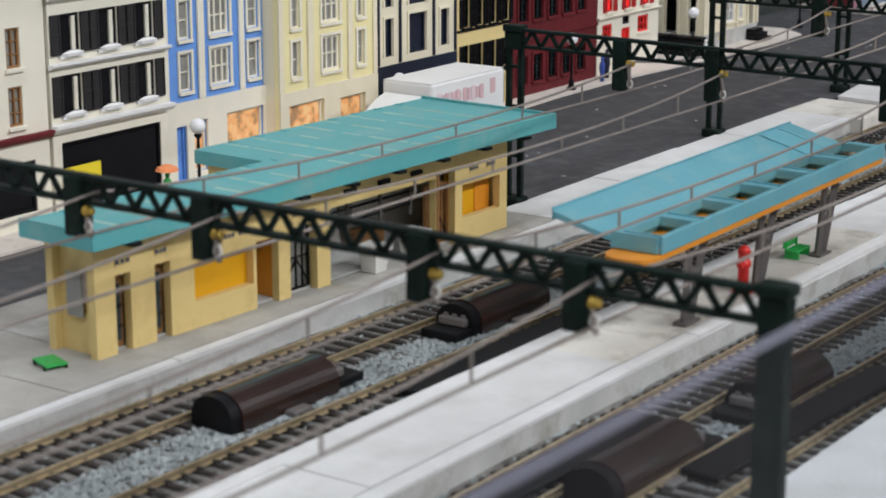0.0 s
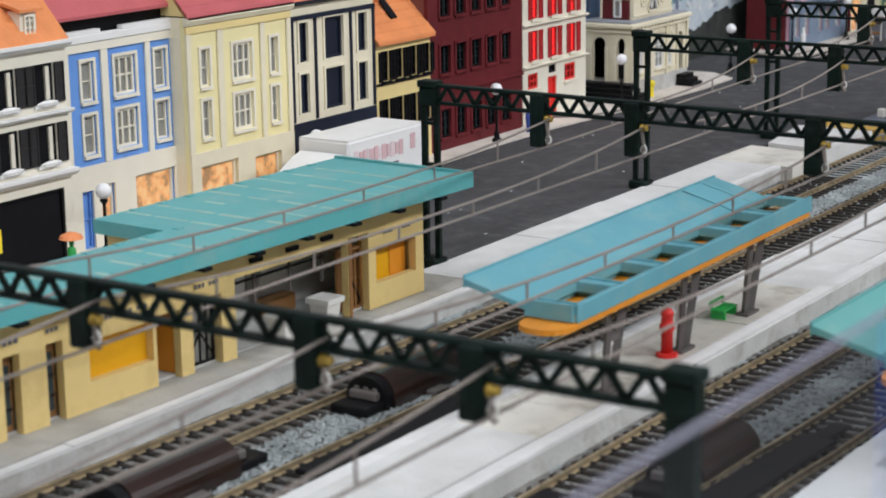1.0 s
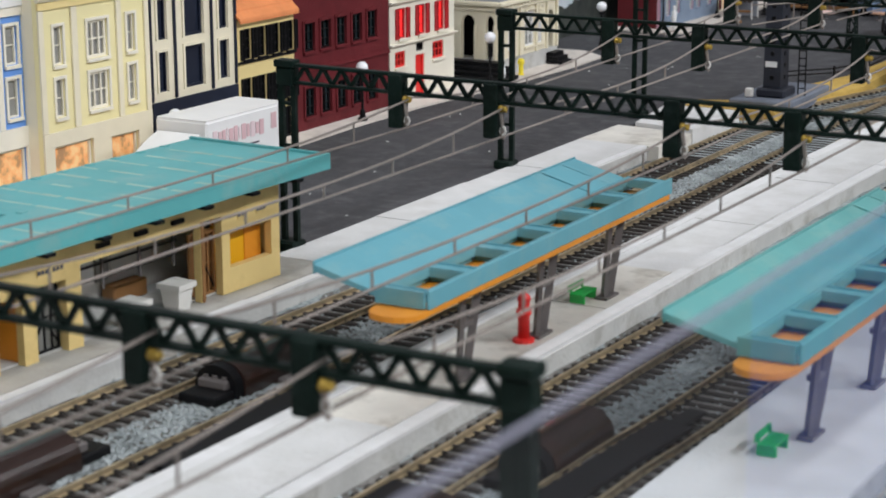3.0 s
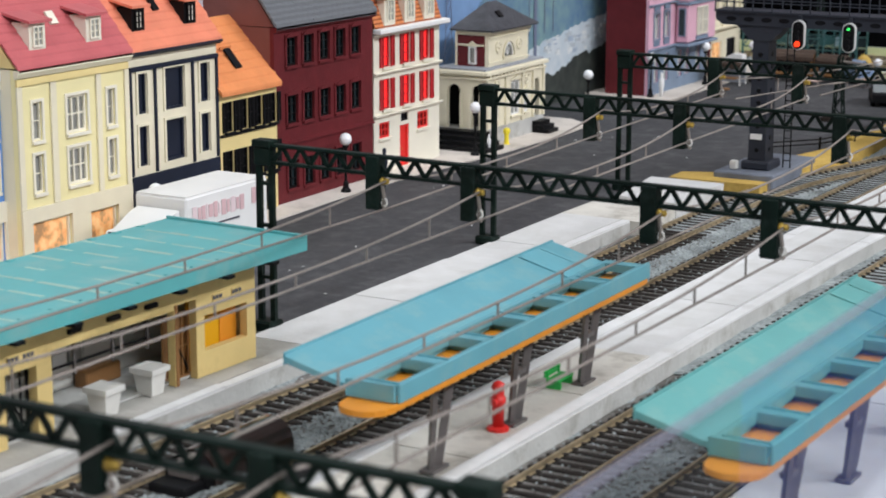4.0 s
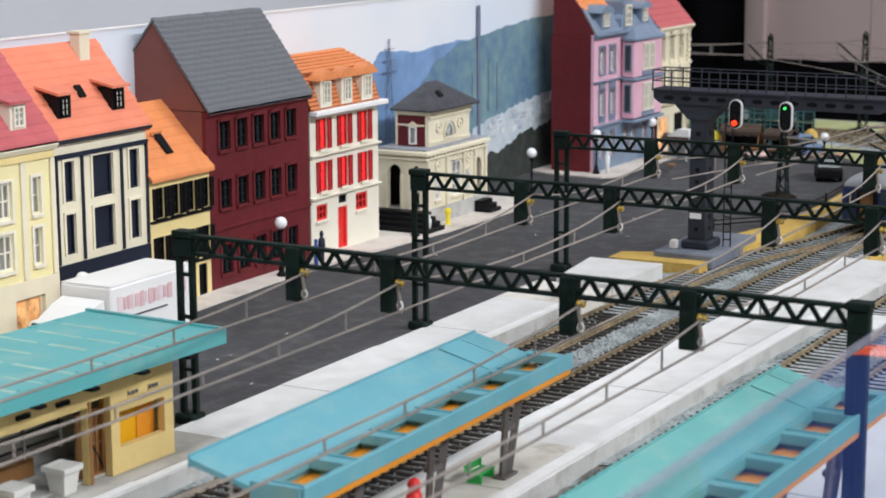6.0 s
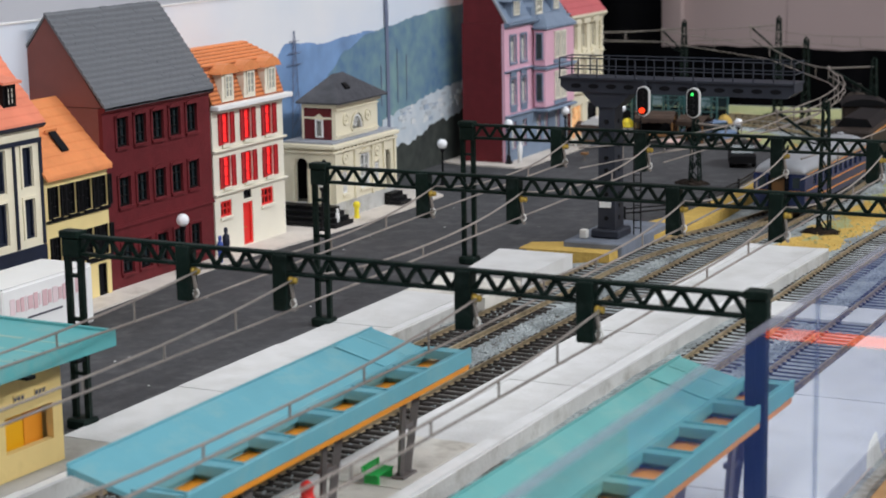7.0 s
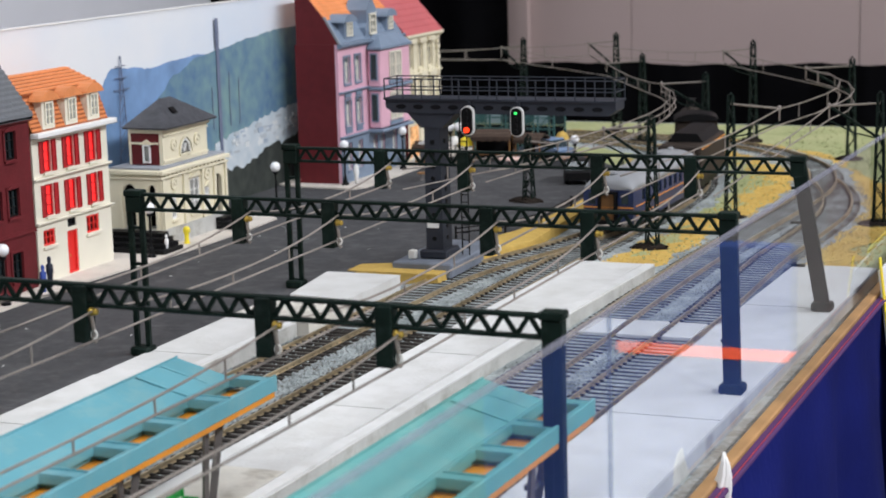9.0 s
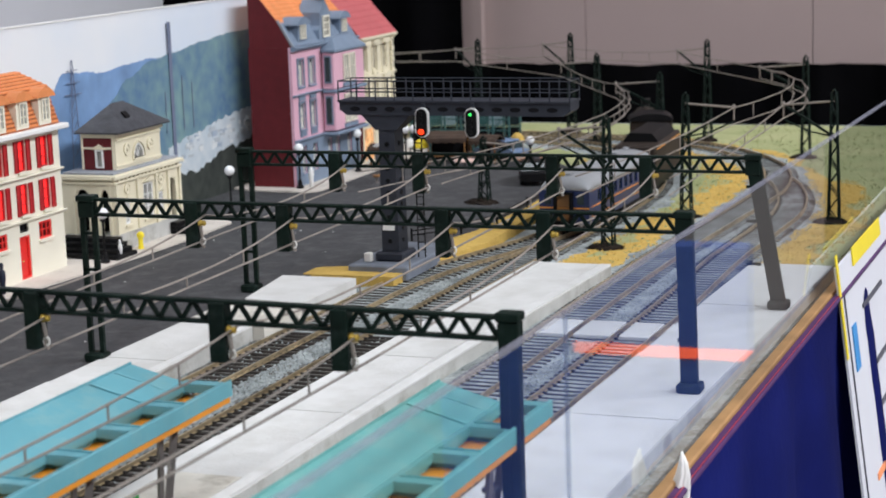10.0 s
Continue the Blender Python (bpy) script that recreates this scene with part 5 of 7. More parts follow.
for a, b in ((0.0, 0.0030), (0.0205, 0.0240), (0.0500, 0.0530), (W - 0.0028, W)):
    part("pilaster", box(0.0002, 0.0010, a, b, 0.0307, 0.0815), "ivory", ob)
part("frieze", box(0.0002, 0.0010, 0.0, W, 0.0817, 0.0846), "yellow2", ob)
cornice(ob, W, 0.0850, "ivory", 0.003, 0.0035)
gable_roof(ob, W, 0.0890, 0.0275, 0.0365, "roofmaroon", 0.003, wall="yellow2", courses=11)
for y in (0.017, 0.053):
    dormer(ob, y, -0.0020, 0.0950, 0.0100, 0.0115, 0.012, "cream", "roofmaroon")
part("skylight", prism([(-0.0084, 0.1036), (-0.0122, 0.1086), (-0.0114, 0.1092), (-0.0076, 0.1042)], "y", 0.033, 0.0375), "cream", ob)
chimney(ob, -0.024, 0.052, 0.112, 0.1300, "yellow2", 0.006)

# black and cream house
ob, W = shell("cream house with navy window panels, black lines and a salmon roof", -0.0960, -0.0305, -0.1270, 0.0880, "ivory",
              [(0.0060, 0.0125, z, z + 0.0180, "navy") for z in (0.0365, 0.0600)] + [(0.0255, 0.0400, z, z + 0.0190, "navy") for z in (0.0360, 0.0595)] + [(0.0520, 0.0590, z, z + 0.0180, "navy") for z in (0.0365, 0.0600)] +
              [(0.0040, 0.0220, 0.0040, 0.0220, "shop"), (0.0400, 0.0500, 0.0, 0.0240, "shop"), (0.0545, 0.0620, 0.0, 0.0240, "dark")])
part("ground_floor", wall_with_holes(0, W, 0, 0.0325, [(0.0040, 0.0220, 0.0040, 0.0220), (0.0400, 0.0500, 0.0, 0.0240), (0.0545, 0.0620, 0.0, 0.0240)], 0.0010, 0.0012), "navy", ob, "navy shop front")
part("shop_pier", box(0.0014, 0.0022, 0.0360, 0.0395, 0, 0.0235), "ivory", ob), part("shop_pier", box(0.0014, 0.0022, 0.0505, 0.0540, 0, 0.0235), "ivory", ob)
for a in (0.0, 0.0175, 0.0455, W - 0.0014):
    part("black_line", box(0.0002, 0.0010, a, a + 0.0014, 0.0330, 0.0810), "navy", ob)
part("black_line", box(0.0002, 0.0012, 0, W, 0.0795, 0.0815), "navy", ob)
cornice(ob, W, 0.0860, "navy", 0.0035, 0.0022)
gable_roof(ob, W, 0.0885, 0.0275, 0.0375, "roofsalmon", 0.003, wall="ivory", courses=11)
for y in (0.012, 0.050):
    dormer(ob, y, -0.0030, 0.0960, 0.0090, 0.0110, 0.012, "black", "roofsalmon", "cream", "black")
part("skylight", prism([(-0.0084, 0.1036), (-0.0122, 0.1086), (-0.0114, 0.1092), (-0.0076, 0.1042)], "y", 0.0295, 0.0335), "black", ob)
chimney(ob, -0.024, 0.050, 0.112, 0.1305, "ivory", 0.006)

# small yellow house
ob, W = shell("small yellow house with black shutters and a steep orange roof", -0.0302, 0.0180, -0.1265, 0.0625, "yellow2",
              [(0.0054 + i * 0.0122, 0.0112 + i * 0.0122, z, z + 0.0145, "blackshut", "black") for i in range(4) for z in (0.0195, 0.0430)] + [(0.0150, 0.0240, 0.0, 0.0150, "shop"), (0.0380, 0.0450, 0.0, 0.0155, "dark")])
for z in (0.0185, 0.0425):
    part("window_band", box(0.0001, 0.0009, 0.0005, W - 0.0005, z - 0.0014, z - 0.0003), "black", ob)
gable_roof(ob, W, 0.0620, 0.0270, 0.0310, "rooforange", 0.003, wall="yellow2", courses=8)
# no opening is cut: a dark slip shows the hatch's shade
part("roof_hatch", prism([(-0.0050, 0.0715), (-0.0125, 0.0801), (-0.0121, 0.0806), (-0.0046, 0.0720)], "y", 0.0215, 0.0265), "dark", ob, "dark sheet for the shade inside an open roof hatch")
part("roof_hatch_lip", prism([(-0.0122, 0.0800), (-0.0132, 0.0812), (-0.0118, 0.0816)], "y", 0.0190, 0.0275), "rooforange", ob)

# dark red brick house with a slate roof
RW = [0.0105 + i * 0.0150 for i in range(5)]
ob, W = shell("dark red brick house with a grey slate roof", 0.0185, 0.1112, -0.1280, 0.0885, "brick",
              [(a, a + 0.0092, z, z + 0.0145, "brick") for a in RW for z in (0.0065, 0.0395, 0.0685)], side="gable")
for z in (0.0292, 0.0300):
    part("string_course", box(0.0001, 0.0012 if z < 0.03 else 0.0008, 0, W, z, z + 0.0010), "brick", ob)
cornice(ob, W, 0.0862, "brick", 0.0025, 0.0025)
for a in RW:
    for z in (0.0540, 0.0830):
        bm = prism([(a - 0.0012, z)] + [(a + 0.0046 + 0.0058 * math.cos(t), z + 0.0022 * math.sin(t)) for t in [math.pi - math.pi * k / 6 for k in range(7)]] + [(a + 0.0104, z)], "x", 0.0009, 0.0016)
        part("window_arch", bm, "brick", ob)
gable_roof(ob, W, 0.0888, 0.0300, 0.0440, "slate", 0.0025, wall="gable", courses=17, cname="slate_course", lip=0.0023)

# white house with red shutters and a mansard roof
ob, W = shell("white house with red backlit shutters and an orange mansard roof", 0.1155, 0.1870, -0.1300, 0.0775, "cream",
              [(0.0095 + i * 0.0215, 0.0170 + i * 0.0215, z, z + 0.0165, "redshut", "shutterred") for i in range(3) for z in (0.0345, 0.0575)] +
              [(0.0055, 0.0165, 0.0190, 0.0275, "smallred"), (0.0465, 0.0590, 0.0190, 0.0285, "smallred"), (0.0275, 0.0375, 0.0005, 0.0235, "reddoor"), (0.0285, 0.0365, 0.0255, 0.0300, "dark")])
cornice(ob, W, 0.0305, "cream", 0.0022, 0.0016), cornice(ob, W, 0.0535, "cream", 0.0022, 0.0016)
part("eaves_board", box(0.0001, 0.0056, -0.0012, W + 0.0030, 0.0762, 0.0790, 0.0005), "white", ob, "white projecting eaves board")
part("door_knob", lathe([(0.0003, 0.0100), (0.0005, 0.0104), (0.0003, 0.0108)], 6, c=(0.0003, 0.0290)), "brass", ob)
roof_courses(ob, "tile_course", 0.0, W, (0.0010, 0.0793), (-0.0060, 0.0990), 9, "rooforange", 0.0016, "tileshade")
part("mansard_core", prism([(-0.0010, 0.0776), (-0.0070, 0.0985), (-0.028, 0.0985), (-0.031, 0.0776)], "y", 0.0008, W - 0.0008), "rooforange", ob)
roof_courses(ob, "top_course", 0.0, W, (-0.0045, 0.0985), (-0.0240, 0.1065), 6, "rooforange", 0.0013, "tileshade")
part("roof_top", prism([(-0.0050, 0.0986), (-0.0240, 0.1062), (-0.032, 0.0986)], "y", 0.0008, W - 0.0008), "rooforange", ob)
for y in (0.0145, 0.0360, 0.0575):
    dormer(ob, y, 0.0016, 0.0800, 0.0112, 0.0158, 0.012, "cream", "rooforange", curved=True)


def turned(bm, y):
    """Turn a wall built along y, outer face at x = 0, to face -y at that y, running back along -x."""
    for v in bm.verts:
        a, b, c = v.co
        v.co = (-b, y - a, c)
    bmesh.ops.recalc_face_normals(bm, faces=bm.faces[:])
    return bm


def arch_fill(c, w, spring, rise, top):
    """The two spandrels that round off the head of an opening."""
    bms = []
    for s in (-1, 1):
        pts = [(c + s * w / 2, top), (c + s * w / 2, spring)] + [(c + s * w / 2 * math.cos(t), spring + rise * math.sin(t)) for t in [math.pi / 2 * k / 6 for k in range(1, 7)]]
        if abs(pts[-1][1] - top) > 1e-5:
            pts.append((c, top))
        bms.append(prism(pts, "x", -0.0024, -0.0003))
    return bms


def villa():
    ob = thing("villa", (-0.1225, 0.2290, 0.0014), "ivory stucco villa with arched porch and slate hipped tower", "villa", "houses along the street")
    L, D, hb, z0 = 0.0760, 0.0330, 0.0440, 0.0095
    part("plinth", box(-D, 0.0006, -0.0006, L, 0.0, z0), "concrete", ob, "grey stone plinth")
    # street front: windows and an arch
    fw = [(0.0110, 0.0165, 0.0140, 0.0270), (0.0325, 0.0440, 0.0140, 0.0345), (0.0500, 0.0555, 0.0140, 0.0270), (0.0630, 0.0710, z0, 0.0330)]
    part("street_front", wall_with_holes(0, L, z0 + 0.0001, hb, fw, 0.0026), "ivory", ob)
    for k, (a, b, c, d) in enumerate(fw[:3]):
        w = framed("window", ob, a, b, c, d, -0.0004, 0.0010, 0.0010, 1, 2, "white")
        part("pane", box(-0.0022, -0.0016, a, b, c, d), "greyglass", w)
        part("hood", prism([(a - 0.0015, d + 0.0010), (b + 0.0015, d + 0.0010), ((a + b) / 2, d + 0.0034)], "x", 0.0002, 0.0016), "ivory", w)
        part("sill", box(0.0002, 0.0014, a - 0.0010, b + 0.0010, c - 0.0014, c - 0.0002), "ivory", w)
    for y in (0.0138, 0.0528):
        ros = part("rosette", lathe([(0.0034, 0), (0.0034, 0.0009), (0.0025, 0.0010), (0.0021, 0.0004), (0.0012, 0.0006), (0.0008, 0.0014)], 14), "ivory", ob)
        ros.matrix_local = Matrix.Translation((0.0001, y, 0.0345)) @ Matrix.Rotation(math.pi / 2, 4, "Y")
    for bm in arch_fill(0.0670, 0.0080, 0.0290, 0.0040, 0.0330):
        part("arch_spandrel", bm, "ivory", ob)
    for a in (0.0002, 0.0240, 0.0455, 0.0600, L - 0.0022):
        part("pilaster", box(0.0002, 0.0014, a, a + 0.0020, z0 + 0.0001, 0.0385), "ivory", ob)
    # porch front with two arches, facing down the street
    arches = [(0.0040, 0.0092), (0.0170, 0.0255)]
    part("porch_front", turned(wall_with_holes(0.0027, D, z0 + 0.0001, hb, [(a, b, z0 + 0.0001, 0.0355) for a, b in arches], 0.0026), 0.0), "ivory", ob)
    for a, b in arches:
        for bm in arch_fill((a + b) / 2, b - a, 0.0310, 0.0045, 0.0355):
            part("arch_spandrel", turned(bm, 0.0), "ivory", ob)
        for q in (a - 0.0018, b + 0.0002):
            part("pilaster", turned(box(0.0002, 0.0012, q, q + 0.0016, z0 + 0.0001, 0.0300), 0.0), "ivory", ob)
    # dark sheets painted as the shade behind the porch and side arches
    part("porch_shade", box(-D + 0.001, -0.0030, 0.0120, 0.0130, z0, hb - 0.001), "dark", ob, "dark sheet for the shade inside the porch")
    part("arch_shade", box(-0.0120, -0.0110, 0.0600, L - 0.002, z0, hb - 0.001), "dark", ob)
    part("back_wall", box(-D - 0.0015, -D, 0, L, 0, hb), "ivory", ob)
    part("far_wall", box(-D, -0.0027, L - 0.0020, L, z0, hb), "ivory", ob)
    for z, o, hh in ((0.0415, 0.0030, 0.0024), (0.0385, 0.0016, 0.0016)):
        part("moulding", box(0.0001, o, -o, L + 0.0015, z, z + hh, 0.0004), "ivory", ob)
        part("moulding", box(-D, 0.0, -o, -0.0001, z, z + hh, 0.0004), "ivory", ob)
    part("terrace", box(-D, 0.0, 0.0, L, hb + 0.0001, hb + 0.0012), "terrace", ob, "grey flat terrace roof")
    # tower: ivory street face, dark red side face
    x1, x0, y0, y1, h0, h1 = -0.0040, -0.0250, 0.0110, 0.0625, hb + 0.0013, 0.0660
    part("tower_front", wall_with_holes(y0, y1, h0, h1, [(0.0305, 0.0425, 0.0495, 0.0580)], 0.0024, x1), "ivory", ob)
    # half-round window with fanned bars
    cy, cz, ro = 0.0365, 0.0496, 0.0060
    for side in (-1, 1):
        pts = [(cy + side * ro, 0.0580), (cy + side * ro, cz)] + [(cy + side * ro * math.cos(q), cz + 0.0082 * math.sin(q)) for q in [math.pi / 2 * k / 7 for k in range(1, 8)]] + [(cy, 0.0580)]
        part("arch_spandrel", prism(pts, "x", x1 - 0.0022, x1 - 0.0001), "ivory", ob)
    arc = [(cy + ro * math.cos(q), cz + 0.0082 * math.sin(q)) for q in [math.pi * k / 14 for k in range(15)]]
    w = part("lunette", prism(arc + [(cy + (p - cy) * 0.84, cz + (q - cz) * 0.86) for p, q in arc[::-1]], "x", x1 - 0.0012, x1 + 0.0002), "white", ob, "half-round window frame")
    part("pane", box(x1 - 0.0021, x1 - 0.0015, cy - ro, cy + ro, cz, 0.0580), "greyglass", w)
    for q in (0.9, math.pi / 2, math.pi - 0.9):
        part("glazing_bar", bar((x1 - 0.0010, cy, cz), (x1 - 0.0010, cy + ro * 0.9 * math.cos(q), cz + 0.0076 * math.sin(q)), 0.0006), "white", w)
    part("sill", box(x1 - 0.0012, x1 + 0.0010, cy - ro - 0.0008, cy + ro + 0.0008, cz - 0.0014, cz - 0.0001), "ivory", w)
    arch = [(cy + 0.0078 * math.cos(q), cz + 0.0100 * math.sin(q)) for q in [math.pi * k / 14 for k in range(15)]]
    part("arch_moulding", prism(arch + [(cy + (p - cy) * 0.86, cz + (q - cz) * 0.88) for p, q in arch[::-1]], "x", x1 + 0.0001, x1 + 0.0010), "ivory", ob)
    for y in (0.0230, 0.0500):
        ros = part("rosette", lathe([(0.0036, 0), (0.0036, 0.0009), (0.0026, 0.0010), (0.0022, 0.0004), (0.0012, 0.0006), (0.0008, 0.0014)], 14), "ivory", ob)
        ros.matrix_local = Matrix.Translation((x1, y, 0.0560)) @ Matrix.Rotation(math.pi / 2, 4, "Y")
    part("tower_side", turned(wall_with_holes(-x1 + 0.0025, -x0, h0, h1, [(0.0120, 0.0170, 0.0465, 0.0570)], 0.0020), y0), "brick", ob, "dark red side of the tower")
    w = part("window", turned(ring(0.0120, 0.0170, 0.0465, 0.0570, 0.0012, 0.0008, 0.0014), y0), "white", ob)
    part("pane", turned(box(-0.0012, -0.0006, 0.0128, 0.0162, 0.0472, 0.0562), y0), "greyglass", w)
    part("hood", turned(prism([(0.0100, 0.0572), (0.0190, 0.0572), (0.0145, 0.0602)], "x", 0.0002, 0.0016), y0), "ivory", w)
    part("side_band", turned(box(0.0002, 0.0010, 0.0066, 0.0250, 0.0574, 0.0584), y0), "ivory", ob)
    for z, o in ((0.0468, 0.0009), (0.0618, 0.0011)):
        part("moulding", box(x1 + 0.0001, x1 + o, y0, y1, z, z + 0.0010), "ivory", ob)
    for k in range(16):
        part("dentil", box(0.0002, 0.0020, 0.0020 + k * 0.0046, 0.0040 + k * 0.0046, 0.0403, 0.0414), "ivory", ob)
    part("tower_far_side", box(x0, x1 - 0.0025, y1 - 0.002, y1, h0, h1), "ivory", ob)
    part("tower_back", box(x0 - 0.0015, x0, y0, y1, h0, h1), "ivory", ob)
    part("tower_cornice", box(x0, x1 + 0.0016, y0 - 0.0016, y1 + 0.0014, h1 - 0.0022, h1 + 0.0002, 0.0003), "ivory", ob)
    bm = bmesh.new()
    e = [bm.verts.new(q) for q in ((x1 + 0.0050, y0 - 0.0045, h1 + 0.0012), (x1 + 0.0050, y1 + 0.0050, h1 + 0.0012), (x0 - 0.0030, y1 + 0.0050, h1 + 0.0012), (x0 - 0.0030, y0 - 0.0045, h1 + 0.0012))]
    r = [bm.verts.new(q) for q in ((-0.0145, 0.0270, 0.0820), (-0.0145, 0.0400, 0.0820))]
    for f in ((e[0], e[1], r[1], r[0]), (e[1], e[2], r[1]), (e[2], e[3], r[0], r[1]), (e[3], e[0], r[0]), (e[3], e[2], e[1], e[0])):
        bm.faces.new(f)
    part("hip_roof", bm, "slatedark", ob, "dark slate hipped roof")
    part("eaves_board", box(x0 - 0.0028, x1 + 0.0048, y0 - 0.0043, y1 + 0.0048, h1 + 0.0003, h1 + 0.0011), "slatedark", ob)
    part("skylight", prism([(-0.0050, 0.0735), (-0.0080, 0.0765), (-0.0076, 0.0772), (-0.0046, 0.0742)], "y", 0.0260, 0.0310), "black", ob)
    for k in range(4):
        part("step", box(-D, 0.0135 - k * 0.0030, -0.0230 + k * 0.0045, -0.0020, k * 0.0024, 0.0023 + k * 0.0024), "black", ob, "black porch step")
    for k in range(3):
        part("step", box(0.0010, 0.0120 - k * 0.0030, 0.0600, 0.0740, k * 0.0024, 0.0023 + k * 0.0024), "black", ob, "black side step")


villa()

# pink corner house with a dark red gable
PW = [(0.0095, 0.0190), (0.0285, 0.0380)]
GW = [(0.0095, 0.0180), (0.0285, 0.0370), (0.0560, 0.0640), (0.0700, 0.0780), (0.0920, 0.1010)]
ob, W = shell("pink and grey-blue corner house with a dark red gable wall", 0.4720, 0.5875, -0.1240, 0.0955, "pink",
              [(a, b, z, z + 0.0180, "pinkw") for a, b in PW for z in (0.0385, 0.0680)] + [(a, b, 0.0080, 0.0270, "pinkw") for a, b in GW], side="brick", depth=0.031)
part("ground_floor", wall_with_holes(0, W, 0, 0.0300, [(a, b, 0.0080, 0.0270) for a, b in GW], 0.0008, 0.0010), "greyblue", ob, "grey-blue ground floor")
cornice(ob, W, 0.0302, "greyblue", 0.0034, 0.002), cornice(ob, W, 0.0615, "greyblue", 0.0026, 0.0014), cornice(ob, W, 0.0925, "greyblue", 0.004, 0.003)
for a, b in PW:
    for z in (0.0322, 0.0570):
        part("blue_panel", box(0.0001, 0.0009, a - 0.0006, b + 0.0006, z + 0.0014, z + 0.0046), "greyblue", ob)
# oriel bay with its own low roof
B0, B1, BX = 0.0500, 0.1060, 0.0105
for z0, z1 in ((0.0330, 0.0598), (0.0622, 0.0880)):
    part("bay_wall", box(0.0010, BX, B0, B1, z0, z1, 0.0008), "pink", ob, "pink oriel bay")
    zb, zt = z0 + 0.0045, z1 - 0.0020
    for a in (0.0660, 0.0775):
        w = framed("window", ob, a, a + 0.0100, zb, zt, BX + 0.0012, 0.0011, 0.0011, 1, 1, "cream")
        part("pane", box(BX + 0.0001, BX + 0.0003, a, a + 0.0100, zb, zt), "greyglass", w)
    part("blue_panel", box(BX + 0.0001, BX + 0.0010, 0.0650, 0.0885, z0 + 0.0008, z0 + 0.0038), "greyblue", ob)
    w = part("bay_side_window", box(0.0030, 0.0085, B0 - 0.0010, B0 - 0.0001, zb, zt), "greyblue", ob, "dark side window of the bay")
    part("pane", box(0.0038, 0.0077, B0 - 0.0014, B0 - 0.0011, zb + 0.001, zt - 0.001), "glass", w)
for z in (0.0302, 0.0599, 0.0881):
    part("bay_band", box(0.0010, BX + 0.0016, B0 - 0.0016, B1 + 0.0016, z, z + 0.0021, 0.0004), "greyblue", ob)
bm = bmesh.new()
e = [bm.verts.new(q) for q in ((0.0010, B0 - 0.0010, 0.0903), (BX + 0.0014, B0 - 0.0010, 0.0903), (BX + 0.0014, B1 + 0.0010, 0.0903), (0.0010, B1 + 0.0010, 0.0903))]
r = [bm.verts.new(q) for q in ((0.0010, B0 + 0.0100, 0.0985), (0.0050, B0 + 0.0110, 0.0980), (0.0050, B1 - 0.0110, 0.0980), (0.0010, B1 - 0.0100, 0.0985))]
for k in range(4):
    bm.faces.new((e[k], e[(k + 1) % 4], r[(k + 1) % 4], r[k]))
bm.faces.new(r), bm.faces.new(e[::-1])
bmesh.ops.recalc_face_normals(bm, faces=bm.faces[:])
part("bay_roof", bm, "greyblue", ob, "pale blue bay roof")
part("gable", prism([(-0.0002, 0.0956), (-0.0100, 0.1130), (-0.0230, 0.1290), (-0.031, 0.1290), (-0.031, 0.0956)], "y", 0.0, 0.0016), "brick", ob, "dark red gable wall")
part("verge_trim", bar((0.0012, 0.0008, 0.0960), (-0.0095, 0.0008, 0.1140), 0.0014), "terrace", ob)
roof_courses(ob, "slate_course", 0.0018, W, (0.0010, 0.0958), (-0.0100, 0.1120), 5, "greyblue")
roof_courses(ob, "tile_course", 0.0018, W, (-0.0095, 0.1115), (-0.0300, 0.1330), 8, "rooforange")
part("roof_core", prism([(-0.0010, 0.0957), (-0.0110, 0.1110), (-0.0295, 0.1315), (-0.0305, 0.1315), (-0.0305, 0.0957)], "y", 0.0020, W - 0.001), "rooforange", ob)
dormer(ob, 0.0210, 0.0000, 0.0985, 0.0150, 0.0125, 0.014, "greyblue", "greyblue", curved=True)
dormer(ob, 0.0960, 0.0000, 0.0985, 0.0130, 0.0120, 0.014, "greyblue", "greyblue", curved=True)
# tall stepped centre gable
d = part("centre_gable", prism([(0.0480, 0.0960), (0.0720, 0.0960), (0.0720, 0.1040), (0.0690, 0.1070), (0.0690, 0.1160), (0.0600, 0.1250), (0.0510, 0.1160), (0.0510, 0.1070), (0.0480, 0.1040)], "x", -0.0160, 0.0008), "greyblue", ob, "tall blue centre gable")
w = framed("window", d, 0.0545, 0.0655, 0.0985, 0.1135, 0.0022, 0.0013, 0.0012, 1, 2, "cream")
part("pane", box(0.0009, 0.0011, 0.0545, 0.0655, 0.0985, 0.1135), "glass", w)
part("gable_cap", bar((-0.004, 0.0600, 0.1262), (0.0015, 0.0600, 0.1258), 0.0050, 0.0018), "greyblue", d)

ob.matrix_world = ob.matrix_world @ Matrix.Diagonal((1, 0.935, 1, 1))

ob, W = shell("cream house with heavy quoins and a dark red roof", 0.5815, 0.6490, -0.1235, 0.0920, "ivory",
              [(0.0100 + i * 0.0185, 0.0185 + i * 0.0185, z, z + 0.0180, "ivoryw") for i in range(3) for z in (0.0410, 0.0670)] + [(0.0090, 0.0300, 0.0, 0.0260, "shop"), (0.040, 0.058, 0.004, 0.026, "dark")], side="ivory")
for y in (0.0, W - 0.0050):
    for k in range(14):
        part("quoin", box(0.0002, 0.0022, y, y + (0.0050 if k % 2 else 0.0038), 0.0350 + k * 0.0040, 0.0384 + k * 0.0040, 0.0003), "ivory", ob)
cornice(ob, W, 0.0335, "ivory", 0.004, 0.003), cornice(ob, W, 0.0620, "ivory", 0.003, 0.002), cornice(ob, W, 0.0890, "ivory", 0.005, 0.004)
gable_roof(ob, W, 0.0930, 0.026, 0.034, "roofmaroon", 0.004, wall="ivory", courses=8)
